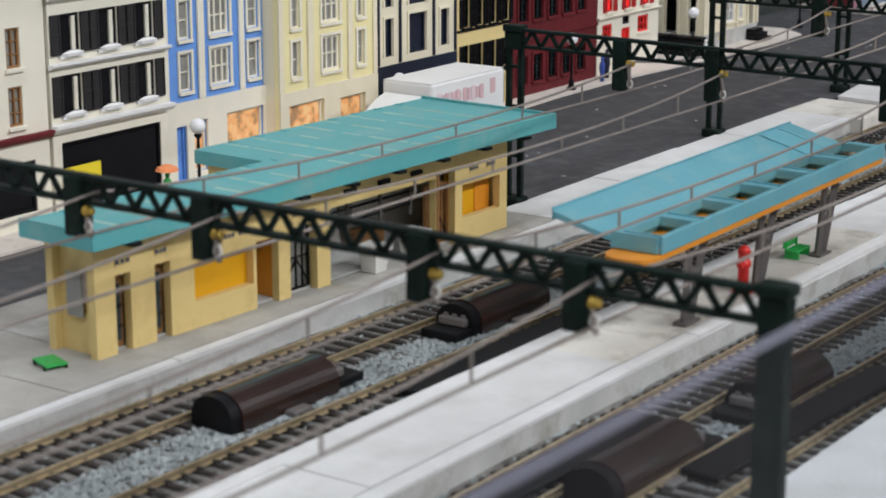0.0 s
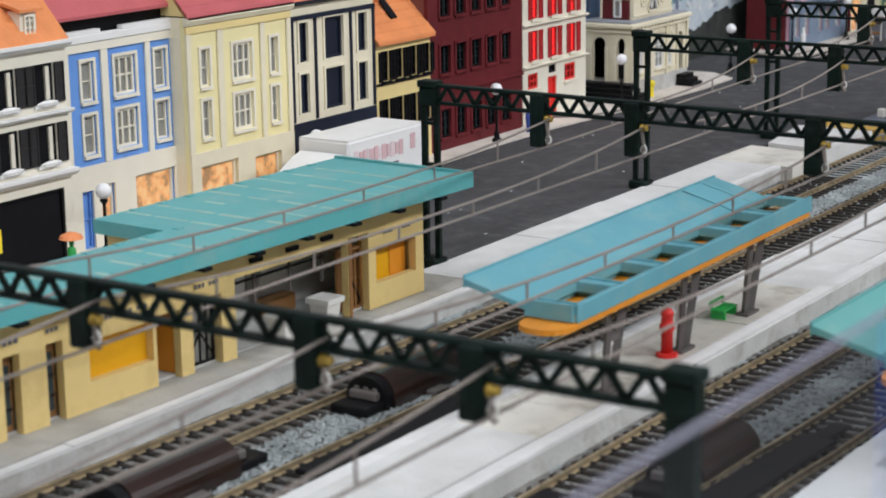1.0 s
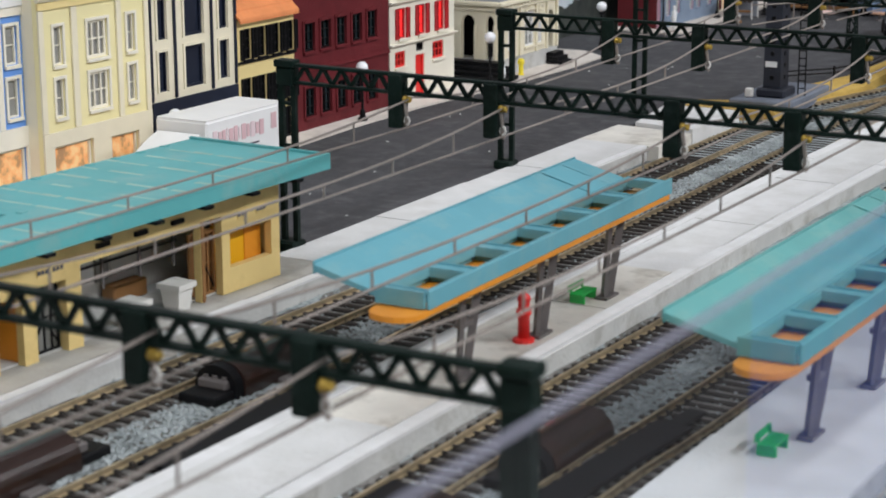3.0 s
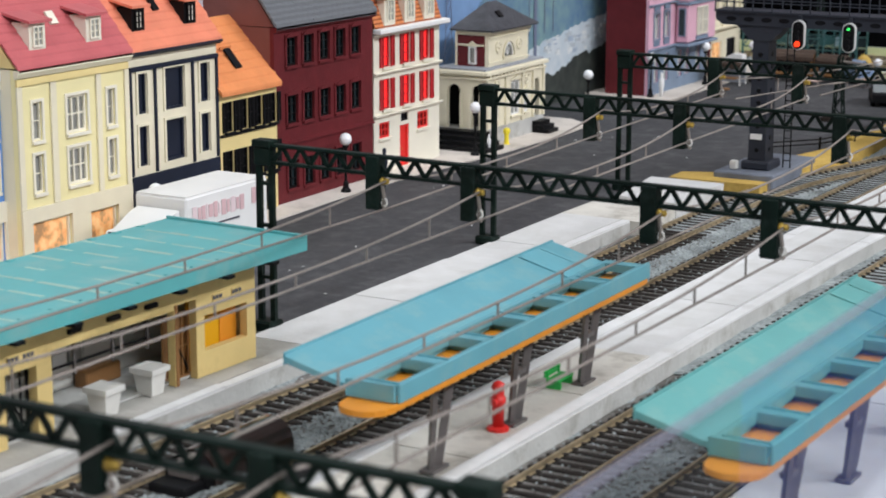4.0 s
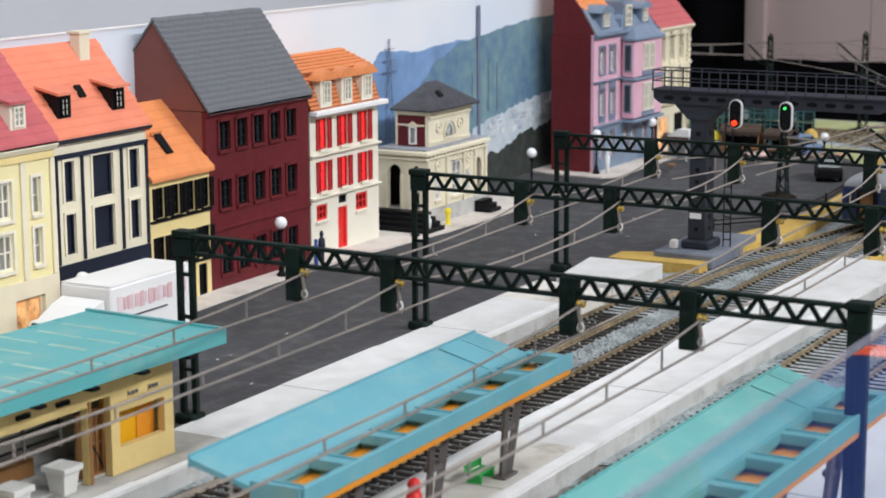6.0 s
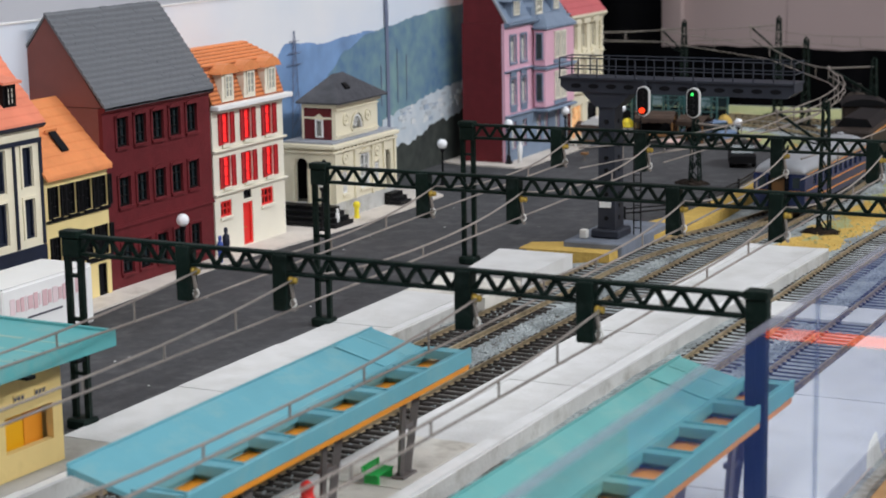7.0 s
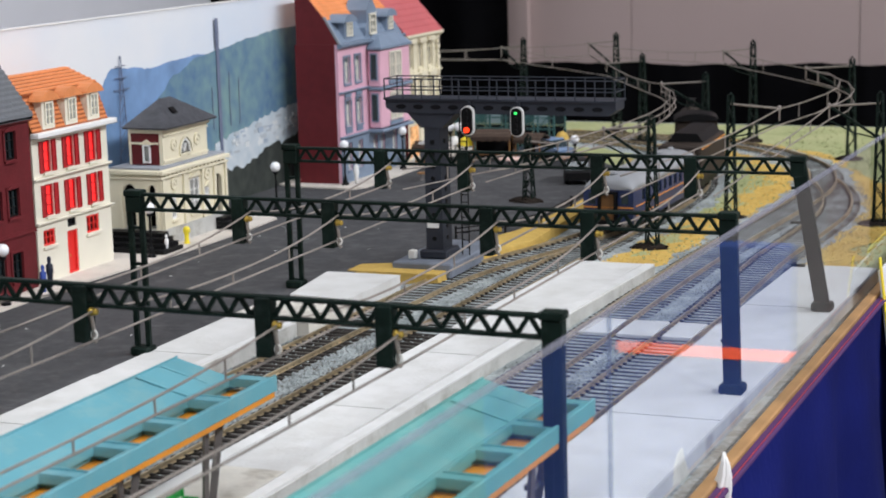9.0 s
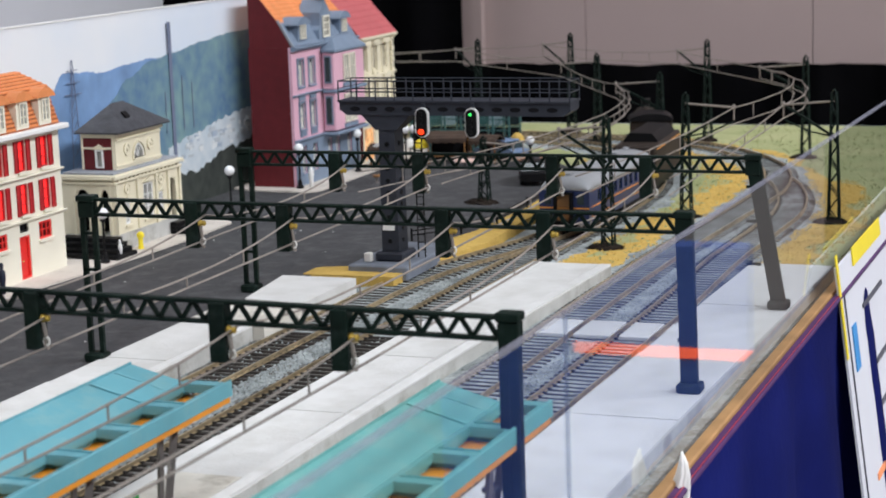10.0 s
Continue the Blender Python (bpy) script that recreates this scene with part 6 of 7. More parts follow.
part("drainpipe", tube([(0.0020, -0.0012, 0.002), (0.0020, -0.0012, 0.088)], 0.0012, 8), "brick", ob)
for i in range(3):
    a, b = 0.0100 + i * 0.0185, 0.0185 + i * 0.0185
    for z in (0.0410, 0.0670):
        part("window_hood", prism([(a - 0.0030, z + 0.0195), (b + 0.0030, z + 0.0195), (b + 0.0020, z + 0.0215), ((a + b) / 2, z + 0.0245), (a - 0.0020, z + 0.0215)], "x", 0.0009, 0.0034), "ivory", ob)
        part("window_apron", box(0.0002, 0.0018, a - 0.0014, b + 0.0014, z - 0.0050, z - 0.0016), "ivory", ob)


# ---- printed backdrop behind the houses ----
def backdrop():
    XB = -0.1700
    ob = thing("backdrop", (XB, -0.008, 0), "printed backdrop sheet with pale sky, blue hills and a river town", "backdrop", kind="structure")
    part("sheet", box(-0.003, 0.0, -1.0, 0.620, -0.03, 0.1300), "bsky", ob)
    part("top_edge", box(-0.0034, 0.0006, -1.0, 0.620, 0.1300, 0.1308), "white", ob)

    def ridge(pts, base, x, material, name):
        part(name, prism([(pts[0][0], base)] + pts[::-1][::-1] + [(pts[-1][0], base)], "x", x - 0.0002, x), material, ob)
    def rough(pts, amp, seed):
        rnd = random.Random(seed)
        out = []
        for (a, b), (c, d) in zip(pts, pts[1:]):
            for k in range(14):
                s = k / 14
                out.append((a + (c - a) * s, b + (d - b) * (s * s * (3 - 2 * s)) + rnd.uniform(-amp, amp)))
        return out + [pts[-1]]
    ridge(rough([(0.250, 0.088), (0.268, 0.1000), (0.290, 0.0985), (0.310, 0.0965), (0.345, 0.0985), (0.37, 0.100), (0.40, 0.092), (0.529, 0.090), (0.619, 0.090)], 0.0005, 3), 0.03, 0.0004, "bfar", "blue_ridge")
    ridge(rough([(0.300, 0.050), (0.318, 0.078), (0.340, 0.0900), (0.372, 0.0985), (0.400, 0.1010), (0.440, 0.1050), (0.480, 0.1075), (0.529, 0.1085), (0.619, 0.1085)], 0.0005, 4), 0.03, 0.0008, "bgreen", "green_ridge")
    ridge(rough([(0.385, 0.0400), (0.42, 0.0455), (0.47, 0.0520), (0.529, 0.0560), (0.619, 0.0600)], 0.0012, 5), 0.005, 0.0012, "btown", "pale_town")
    ridge(rough([(0.330, 0.020), (0.37, 0.023), (0.42, 0.021), (0.47, 0.030), (0.529, 0.036), (0.619, 0.040)], 0.0018, 6), -0.01, 0.0016, "bshrub", "dark_shrubs")
    rnd = random.Random(8)
    for k in range(60):
        y, z = rnd.uniform(0.40, 0.515), rnd.uniform(0.026, 0.042)
        z += (y - 0.40) * 0.09
        w, h = rnd.uniform(0.002, 0.008), rnd.uniform(0.001, 0.0035)
        part("printed_house", box(0.00122, 0.00126 + k * 0.00001, y, y + w, z, z + h), ("bpale", "btown2", "btown2", "bpale", "bfar2")[k % 5], ob)
    part("printed_mast", box(0.0014, 0.0016, 0.3915, 0.3955, 0.030, 0.121), "bmast", ob, "grey printed chimney mast")
    for y, z in ((0.384, 0.077), (0.407, 0.085), (0.42, 0.080)):
        part("printed_pole", box(0.0014, 0.0016, y, y + 0.0007, 0.050, z), "bmast", ob)
    bm = bmesh.new()
    for s in (-1, 1):
        bar((0.0018, 0.2745 + s * 0.0055, 0.040), (0.0018, 0.2745 + s * 0.0006, 0.107), 0.0004, 0.0004, bm)
    for k in range(8):
        z = 0.042 + k * 0.0075
        w = 0.0053 - k * 0.00062
        bar((0.0018, 0.2745 - w, z), (0.0018, 0.2745 + w - 0.0005, z + 0.0065), 0.0003, 0.0003, bm)
    for z, w in ((0.087, 0.0085), (0.094, 0.0072), (0.101, 0.0055)):
        bar((0.0018, 0.2745 - w, z), (0.0018, 0.2745 + w, z), 0.0007, 0.0004, bm)
    part("printed_pylon", bm, "bmast", ob, "grey-blue printed lattice pylon")


M["bsky"] = mat("printed_sky", (0.78, 0.80, 0.83), 0.6, col2=(0.64, 0.72, 0.83), scale=14, big=5)
M["bfar"] = mat("printed_blue_hill", (0.17, 0.29, 0.50), 0.6, var=0.22, scale=60, big=12)
M["bgreen"] = mat("printed_green_hill", (0.20, 0.33, 0.34), 0.6, col2=(0.09, 0.18, 0.31), scale=110, big=16)
M["btown"] = mat("printed_town", (0.64, 0.68, 0.71), 0.6, col2=(0.44, 0.53, 0.60), scale=90, big=30)
M["btown2"] = mat("printed_roofs", (0.45, 0.50, 0.54), 0.6, var=0.1)
M["bfar2"] = mat("printed_blue_roof", (0.36, 0.44, 0.54), 0.6, var=0.1)
M["bpale"] = mat("printed_pale_wall", (0.68, 0.71, 0.72), 0.6, var=0.05)
M["bshrub"] = mat("printed_shrubs", (0.05, 0.06, 0.05), 0.7, col2=(0.015, 0.02, 0.02), scale=120, big=30)
M["bmast"] = mat("printed_mast_grey", (0.15, 0.18, 0.27), 0.6, var=0.1)
backdrop()
M["bluegrey"] = mat("blue_grey_panel", (0.24, 0.28, 0.33), 0.8, var=0.05, scale=4)
back = thing("side_partition", (-0.75, -0.2, 0), "blue-grey hall partition behind the backdrop", "wall", kind="structure")
part("panel", box(-0.02, 0.0, -2.0, 0.05, -0.6, 1.0), "bluegrey", back)
part("panel", box(-0.02, 0.0, 0.052, 1.9, -0.6, 1.0), "paper", back)
sheet = thing("notice_sheet", (-0.745, 0.05, 0.10), "white notice sheet with rows of print behind the backdrop", "notice")
part("page", box(0, 0.001, 0.02, 0.42, -0.1, 0.18), "paper", sheet)
for k in range(9):
    part("print_bar", box(0.001, 0.0015, 0.05, 0.20 + 0.15 * ((k * 5) % 4) / 4, 0.155 - k * 0.018, 0.162 - k * 0.018), "red" if k == 1 else "ink", sheet)


# ---- signal gantry ----
def gantry():
    ob = thing("signal_gantry", (0.0533, 0.2275, 0.0), "dark grey cantilever signal gantry with a railed walkway", "signal gantry")
    part("base", box(-0.0240, 0.0100, -0.020, 0.050, -0.004, 0.0040, 0.0008), "slabblue", ob, "blue-grey stone base slab")
    part("plinth", box(-0.0130, 0.0035, -0.0085, 0.0100, 0.0041, 0.0090, 0.0010), "gantry", ob)
    col = bmesh.new()
    lo, hi = (-0.0097, 0.0001, -0.0060, 0.0068), (-0.0093, -0.0004, -0.0055, 0.0065)
    a = [col.verts.new(p) for p in ((lo[0], lo[2], 0.0091), (lo[1], lo[2], 0.0091), (lo[1], lo[3], 0.0091), (lo[0], lo[3], 0.0091))]
    b = [col.verts.new(p) for p in ((hi[0], hi[2], 0.0760), (hi[1], hi[2], 0.0760), (hi[1], hi[3], 0.0760), (hi[0], hi[3], 0.0760))]
    col.faces.new(a[::-1]), col.faces.new(b)
    for k in range(4):
        col.faces.new((a[k], a[(k + 1) % 4], b[(k + 1) % 4], b[k]))
    c = part("column", col, "gantry", ob)
    # the column is solid: black discs stand for the shade in its holes
    for k in range(9):
        part("column_hole_shade", tube([(-0.0048, -0.0063, 0.0150 + k * 0.0066), (-0.0048, -0.0045, 0.0150 + k * 0.0066)], 0.0013, 10), "black", c)
        part("column_hole_shade", tube([(-0.0030, 0.0004, 0.0150 + k * 0.0066), (0.0004 - k * 0.00004, 0.0004, 0.0150 + k * 0.0066)], 0.0013, 10), "black", c)
    part("white_plate", box(-0.0085, -0.0020, -0.0070, -0.0062, 0.0210, 0.0240), "white", c)
    part("head", prism([(-0.0185, 0.0835), (0.0090, 0.0835), (0.0012, 0.0755), (-0.0108, 0.0755)], "y", -0.0064, 0.0075), "gantry", ob)
    x0, x1 = -0.0303, 0.0972
    part("beam", prism([(x0, 0.0905), (x0, 0.0865), (x0 + 0.004, 0.0836), (x1 - 0.004, 0.0836), (x1, 0.0865), (x1, 0.0905)], "y", -0.0075, 0.0075), "gantry", ob)
    part("deck", box(x0 - 0.0005, x1 + 0.0005, -0.0090, 0.0090, 0.0906, 0.0916), "gantry", ob)
    # dark ovals on the beam's face imitate shaded holes
    for k in range(12):
        x = x0 + 0.009 + k * 0.0099
        part("beam_hole_shade", prism([(x + 0.0030 * math.cos(t), 0.0870 + 0.0013 * math.sin(t)) for t in [2 * math.pi * i / 10 for i in range(10)]], "y", -0.0079, -0.0074), "dark", ob)
    for s in (-0.0085, 0.0085):
        for z in (0.0962, 0.1020):
            part("rail", tube([(x0, s, z), (x1, s, z)], 0.00035, 5), "gantry", ob)
        for k in range(13):
            x = x0 + k * (x1 - x0) / 12
            part("stanchion", tube([(x, s, 0.0916), (x, s, 0.1022)], 0.0004, 5), "gantry", ob)
    for s in (x0, x1):
        for z in (0.0962, 0.1020):
            part("end_rail", tube([(s, -0.0085, z), (s, 0.0085, z)], 0.00035, 5), "gantry", ob)
    # ladder beside the column
    for s in (0.0055, 0.0095):
        part("ladder_rail", tube([(s, 0.008, 0.0040), (s, 0.008, 0.0840)], 0.0004, 5), "black", ob)
    for k in range(18):
        part("rung", tube([(0.0055, 0.008, 0.008 + k * 0.0042), (0.0095, 0.008, 0.008 + k * 0.0042)], 0.0003, 4), "black", ob)
    ob.matrix_world = ob.matrix_world @ Matrix.Diagonal((1, 1, 0.982, 1))
    part("cable_box", box(-0.0180, -0.0140, -0.0120, -0.0080, 0.0041, 0.0090, 0.0005), "pot", ob)


gantry()


def signal(x, lit, label):
    ob = thing("light_signal", (x, 0.2158, 0.0789), label, "signal light", "signals on the gantry")
    def oval(r, h, n=20):
        return [(r * math.cos(t), (h if math.sin(t) > 0 else -h) + r * math.sin(t)) for t in [2 * math.pi * (i + 0.5) / n for i in range(n)]]
    part("rim", prism(oval(0.0036, 0.0042), "y", 0.0, 0.0020), "white", ob, "white rim")
    part("face", prism(oval(0.0030, 0.0042), "y", -0.0008, -0.0001), "black", ob, "black signal face")
    for k, z in enumerate((0.0046, 0.0015, -0.0015, -0.0046)):
        m = "black"
        if lit == "red" and k == 3:
            m = "sigred"
        if lit == "green" and k == 0:
            m = "siggreen"
        part("lens", tube([(0, -0.0022, z), (0, -0.0009, z)], {"black": 0.0011, "sigred": 0.0015, "siggreen": 0.0007}[m], 10), m, ob)
    part("bracket", box(-0.0010, 0.0010, 0.0021, 0.0035, -0.0050, 0.0100), "gantry", ob)


signal(0.0711, "red", "oval black signal with a white rim showing red")
signal(0.0985, "green", "oval black signal with a white rim showing green")


# ---- lattice masts of the curve ----
def lattice_mast(x, y, h, arm, az=0.0, w=0.0032, z=-0.0054):
    ob = thing("lattice_mast", (x, y, z), "dark green lattice mast with wire arm and dark base", "catenary mast", "lattice masts on the curve", rz=az)
    for sx in (-1, 1):
        for sy in (-1, 1):
            part("leg", bar((sx * w, sy * w, 0.001), (sx * w * 0.45, sy * w * 0.45, h), 0.0008), "green", ob)
    n = max(5, int(h / 0.0075))
    for k in range(n):
        a, b = k / n, (k + 1) / n
        wa, wb = w * (1 - 0.55 * a), w * (1 - 0.55 * b)
        s = 1 if k % 2 else -1
        bm = bar((-wa * s, -wa, h * a), (wb * s, -wb, h * b), 0.0007)
        bar((-wa * s, wa, h * a), (wb * s, wb, h * b), 0.0007, bm=bm)
        bar((-wa, wa * s, h * a), (-wb, -wb * s, h * b), 0.0007, bm=bm)
        bar((wa, wa * s, h * a), (wb, -wb * s, h * b), 0.0007, bm=bm)
        part("lacing", bm, "green", ob)
    rnd = random.Random(int(h * 1e5))
    clump = lathe([(0.0105, 0.0), (0.0098, 0.0010), (0.0080, 0.0019), (0.0060, 0.0024), (0.0035, 0.0030), (0.0006, 0.0033)], 16)
    for v in clump.verts:
        v.co.x = v.co.x * rnd.uniform(0.85, 1.25) - 0.002
        v.co.y *= rnd.uniform(0.6, 0.9)
        v.co.z *= rnd.uniform(0.7, 1.25)
    part("base", clump, "earth", ob, "dark clump of earth at the foot")
    part("top_arm", tube([(0, 0, h * 0.93), (arm, 0, h * 0.90)], 0.0007, 6), "wire", ob)
    part("stay", bar((0, 0, h * 0.66), (arm * 0.95, 0, h * 0.890), 0.0014), "green", ob)
    part("pull_off", tube([(0, 0, h * 0.66), (arm * 0.5, 0, h * 0.70), (arm * 0.98, 0, h * 0.785)], 0.0005, 5), "green", ob)
    part("finial", lathe([(0.0006, h), (0.0012, h + 0.0008), (0.0005, h + 0.0018)], 6), "green", ob)
    part("insulator", tube([(arm, 0, h * 0.915), (arm, 0, h * 0.80)], 0.00055, 6), "wire", ob)
    part("clamp", lathe([(0.0005, h * 0.885), (0.0012, h * 0.895), (0.0012, h * 0.915), (0.0005, h * 0.925)], 8, c=(arm, 0)), "wire", ob)
    return (x + arm * math.cos(math.radians(az)), y + arm * math.sin(math.radians(az)), z + h * 0.90)


tips = {}
tips["a"] = lattice_mast(0.1385, 0.3261, 0.0747, -0.028)
tips["b"] = lattice_mast(0.1570, 0.4355, 0.0757, 0.030)
tips["c"] = lattice_mast(0.2480, 0.4305, 0.0784, -0.030)
tips["d"] = lattice_mast(0.0968, 0.6071, 0.0715, -0.032)
tips["e"] = lattice_mast(0.1815, 0.7050, 0.0745, -0.034)
tips["f"] = lattice_mast(0.0875, 0.7923, 0.0798, -0.024)
tips["g"] = lattice_mast(-0.0372, 0.8300, 0.0826, -0.024)
tips["h"] = lattice_mast(-0.1194, 0.8300, 0.0783, -0.020)
lattice_mast(0.0250, 0.4362, 0.0420, 0.020, z=0.0)
tips["i"] = lattice_mast(0.0031, 0.7700, 0.0708, -0.030)


def wire_run(points, sagged=0.0030, low=0.010):
    """Carrier and contact wire along the curve, with droppers."""
    for a, b in zip(points, points[1:]):
        a, b = Vector(a), Vector(b)
        ob = thing("overhead_wire", tuple(a), "dull grey wires along the curve with short droppers", "catenary wire", "overhead wires")
        d = b - a
        sg = sagged if d.length > 0.13 else 0.0006
        top = [tuple(d * (k / 10) - Vector((0, 0, sg * (1 - (k / 5 - 1) ** 2)))) for k in range(11)]
        bot = [tuple(d * (k / 10) - Vector((0, 0, low))) for k in range(11)]
        part("carrier_wire", tube(top, 0.00038), "wire", ob)
        part("contact_wire", tube(bot, 0.00038), "wire", ob)
        for k in (2, 4, 6, 8) if d.length > 0.13 else (5,):
            part("dropper", tube([top[k], bot[k]], 0.00036, 5), "wire", ob)


def curve(p, c, q, n=5):
    """Points of a bent run from p to q, drawn towards c."""
    p, c, q = Vector(p), Vector(c), Vector(q)
    return [tuple(p * (1 - s) ** 2 + c * (2 * s * (1 - s)) + q * s * s) for s in [k / n for k in range(n + 1)]]


wire_run([(0.062, 0.1505, 0.0625)] + curve(tips["a"], (0.112, 0.52, 0.056), tips["d"]) + [tips["i"], tips["h"], (-0.32, 0.86, 0.060)])
wire_run([(0.106, 0.1505, 0.0625)] + curve((0.1180, 0.3261, 0.0605), (0.116, 0.53, 0.055), tips["d"]), low=0.005)
wire_run([(0.174, 0.1505, 0.0625)] + curve(tips["b"], (0.224, 0.60, 0.064), tips["e"]) + [tips["f"], tips["g"], tips["h"], (-0.32, 0.88, 0.062)])
wire_run([(0.219, 0.1505, 0.0625)] + curve(tips["c"], (0.232, 0.56, 0.064), tips["e"]), low=0.008)


# ---- street lamps ----
def street_lamp(x, y, h=0.0285):
    ob = thing("street_lamp", (x, y, 0.0014), "black street lamp with a white globe", "street lamp", "street lamps along the pavement")
    part("foot", lathe([(0.0026, 0), (0.0026, 0.0012), (0.0016, 0.0022), (0.0014, 0.0050), (0.0009, 0.0058)], 10), "black", ob)
    part("pole", tube([(0, 0, 0.0058), (0, 0, h - 0.0055)], 0.00075, 8, r2=0.0006), "black", ob)
    part("collar", lathe([(0.0007, h - 0.0062), (0.0016, h - 0.0050), (0.0016, h - 0.0042)], 10), "black", ob)
    n = 12
    part("globe", lathe([(0.0032 * math.sin(math.pi * k / n) + 0.00005, h - 0.0009 - 0.0032 * math.cos(math.pi * k / n)) for k in range(n + 1)], 16), "lampball", ob, "white globe", smooth=True)


for x, y in ((-0.1165, -0.2338), (-0.1161, -0.0930), (-0.1178, 0.0674), (-0.1130, 0.1990), (-0.1184, 0.3625), (-0.1204, 0.4693), (-0.1120, 0.5500)):
    street_lamp(x, y)


M["figblue"] = mat("blue_figurine_paint", (0.03, 0.07, 0.32), 0.6, var=0.1)


def figurine(x, y, material, z=0.0014, s=1.0, arms=True):
    """A painted standing figurine as one plain turned shape."""
    bm = lathe([(0.0017 * s, 0), (0.0019 * s, 0.0070 * s), (0.0025 * s, 0.0100 * s), (0.0023 * s, 0.0150 * s), (0.0010 * s, 0.0163 * s), (0.0014 * s, 0.0180 * s), (0.0014 * s, 0.0195 * s), (0.0006 * s, 0.0206 * s)], 10)
    ob = part("figurine", bm, material, None, smooth=True)
    ob.matrix_world = pose(x, y, z)
    return tagged(ob, {"navy": "tiny dark-clad plastic figurine on the pavement", "figblue": "tiny blue-clad plastic figurine on the pavement", "white": "tiny white plastic figurine on the pavement", "benchgreen": "tiny plastic figurine in bright green"}[material], "figurine", "figurines on the pavement")


figurine(-0.1175, 0.1000, "figblue", s=0.68)
figurine(-0.1215, 0.1120, "navy", s=0.78)
figurine(-0.1120, 0.2140, "white", s=0.5)
figurine(-0.1150, 0.4760, "white", s=0.8)
figurine(-0.1100, -0.2600, "benchgreen", s=0.7)
um = thing("parasol", (-0.1100, -0.2600, 0.0158), "small bright orange parasol over the figurine", "parasol")
part("canopy", lathe([(0.0048, 0), (0.0040, 0.0014), (0.0020, 0.0023), (0.0004, 0.0027)], 12), "cloth_o", um)
hy = thing("yellow_hydrant", (-0.1150, 0.2420, 0.0014), "small yellow hydrant on the pavement", "hydrant")
part("barrel", lathe([(0.0018, 0), (0.0014, 0.0015), (0.0014, 0.0060), (0.0021, 0.0066), (0.0021, 0.0085), (0.0012, 0.0098)], 10), "yellowcard", hy)


# ---- white lorry ----
def lorry(x, y):
    """Nose towards -y; x, y: middle of its tail."""
    ob = thing("box_lorry", (x, y, 0.0), "white box lorry with a pale pink lettered side on the street", "lorry")
    part("cargo_box", box(-0.0135, 0.0135, -0.0600, 0.0, 0.0085, 0.0340, 0.0008), "white", ob)
    part("roof_sheet", box(-0.0131, 0.0131, -0.0595, -0.0005, 0.0341, 0.0345), "white", ob)
    for k, (a, b, lo) in enumerate(((0.002, 0.0052, 0.0), (0.006, 0.0082, 0.0008), (0.0088, 0.0112, 0.0004), (0.0120, 0.0128, 0.0), (0.0136, 0.0168, 0.0006), (0.0174, 0.0200, 0.0), (0.0208, 0.0222, 0.001), (0.0230, 0.0262, 0.0), (0.0268, 0.0290, 0.0006), (0.0298, 0.0330, 0.0), (0.0336, 0.0360, 0.0008), (0.0366, 0.0396, 0.0))):
        part("print_bar", box(0.0136, 0.0138, -0.0580 + a, -0.0580 + b, 0.0228 + lo, 0.0295 - lo), M["palepink"] if k % 3 else M["paperpink"], ob)
    part("badge", box(0.0136, 0.0138, -0.0125, -0.0085, 0.0240, 0.0310), M["palepink"], ob)
    part("print_bar", box(0.0136, 0.0138, -0.0450, -0.0220, 0.0195, 0.0203), "ink", ob)
    cab = prism([(-0.0890, 0.0060), (-0.0612, 0.0060), (-0.0612, 0.0215), (-0.0800, 0.0215), (-0.0845, 0.0150), (-0.0885, 0.0138)], "x", -0.0128, 0.0128)
    c = part("cab", cab, "white", ob)
    part("windscreen", prism([(-0.0846, 0.0152), (-0.0806, 0.0209), (-0.0812, 0.0213), (-0.0851, 0.0156)], "x", -0.0112, 0.0112), "glass", c)
    part("side_window", box(0.01285, 0.0131, -0.0790, -0.0690, 0.0145, 0.0200), "glass", c)
    part("roof_spoiler", prism([(-0.0790, 0.0216), (-0.0615, 0.0216), (-0.0615, 0.0290), (-0.0680, 0.0270)], "x", -0.0110, 0.0110), "white", c)
    part("grille", box(-0.0090, 0.0090, -0.0897, -0.0891, 0.0075, 0.0115), "black", c)
    part("bumper", box(-0.0130, 0.0130, -0.0908, -0.0892, 0.0035, 0.0060, 0.0005), "black", c)
    for sx in (-0.0105, 0.0105):
        part("headlight", tube([(sx, -0.0902, 0.0085), (sx, -0.0888, 0.0085)], 0.0014, 10), "lampball", c)
    part("chassis", box(-0.0110, 0.0110, -0.0840, -0.0010, 0.0040, 0.0084), "black", ob)
    for yy in (-0.0690, -0.0230):
        for sx in (-1, 1):
            w = part("wheel", tube([(sx * 0.0100, yy, 0.0050), (sx * 0.0134, yy, 0.0050)], 0.0050, 16), "black", ob)
            part("rim", tube([(sx * 0.0134, yy, 0.0050), (sx * 0.0137, yy, 0.0050)], 0.0025, 10), "white", w)


M["paperpink"] = mat("pale_print", (0.76, 0.62, 0.64), 0.6, var=0.1)
M["palepink"] = mat("faded_pink_print", (0.66, 0.45, 0.47), 0.6, var=0.1)
lorry(-0.0905, -0.0630)


M["carblue"] = mat("mid_blue_paint", (0.17, 0.25, 0.40), 0.35, var=0.1)
M["dimteal"] = mat("dull_teal_frame", (0.035, 0.12, 0.12), 0.5, var=0.2)
M["paleglazing"] = mat("pale_glazing", (0.28, 0.40, 0.44), 0.25, var=0.2, scale=80)
M["brownroof"] = mat("dark_brown_canopy", (0.055, 0.033, 0.022), 0.8, var=0.35, scale=160, bump=0.4, bscale=500)
M["palecloth"] = mat("pale_pink_cloth", (0.74, 0.52, 0.46), 0.7, var=0.06)
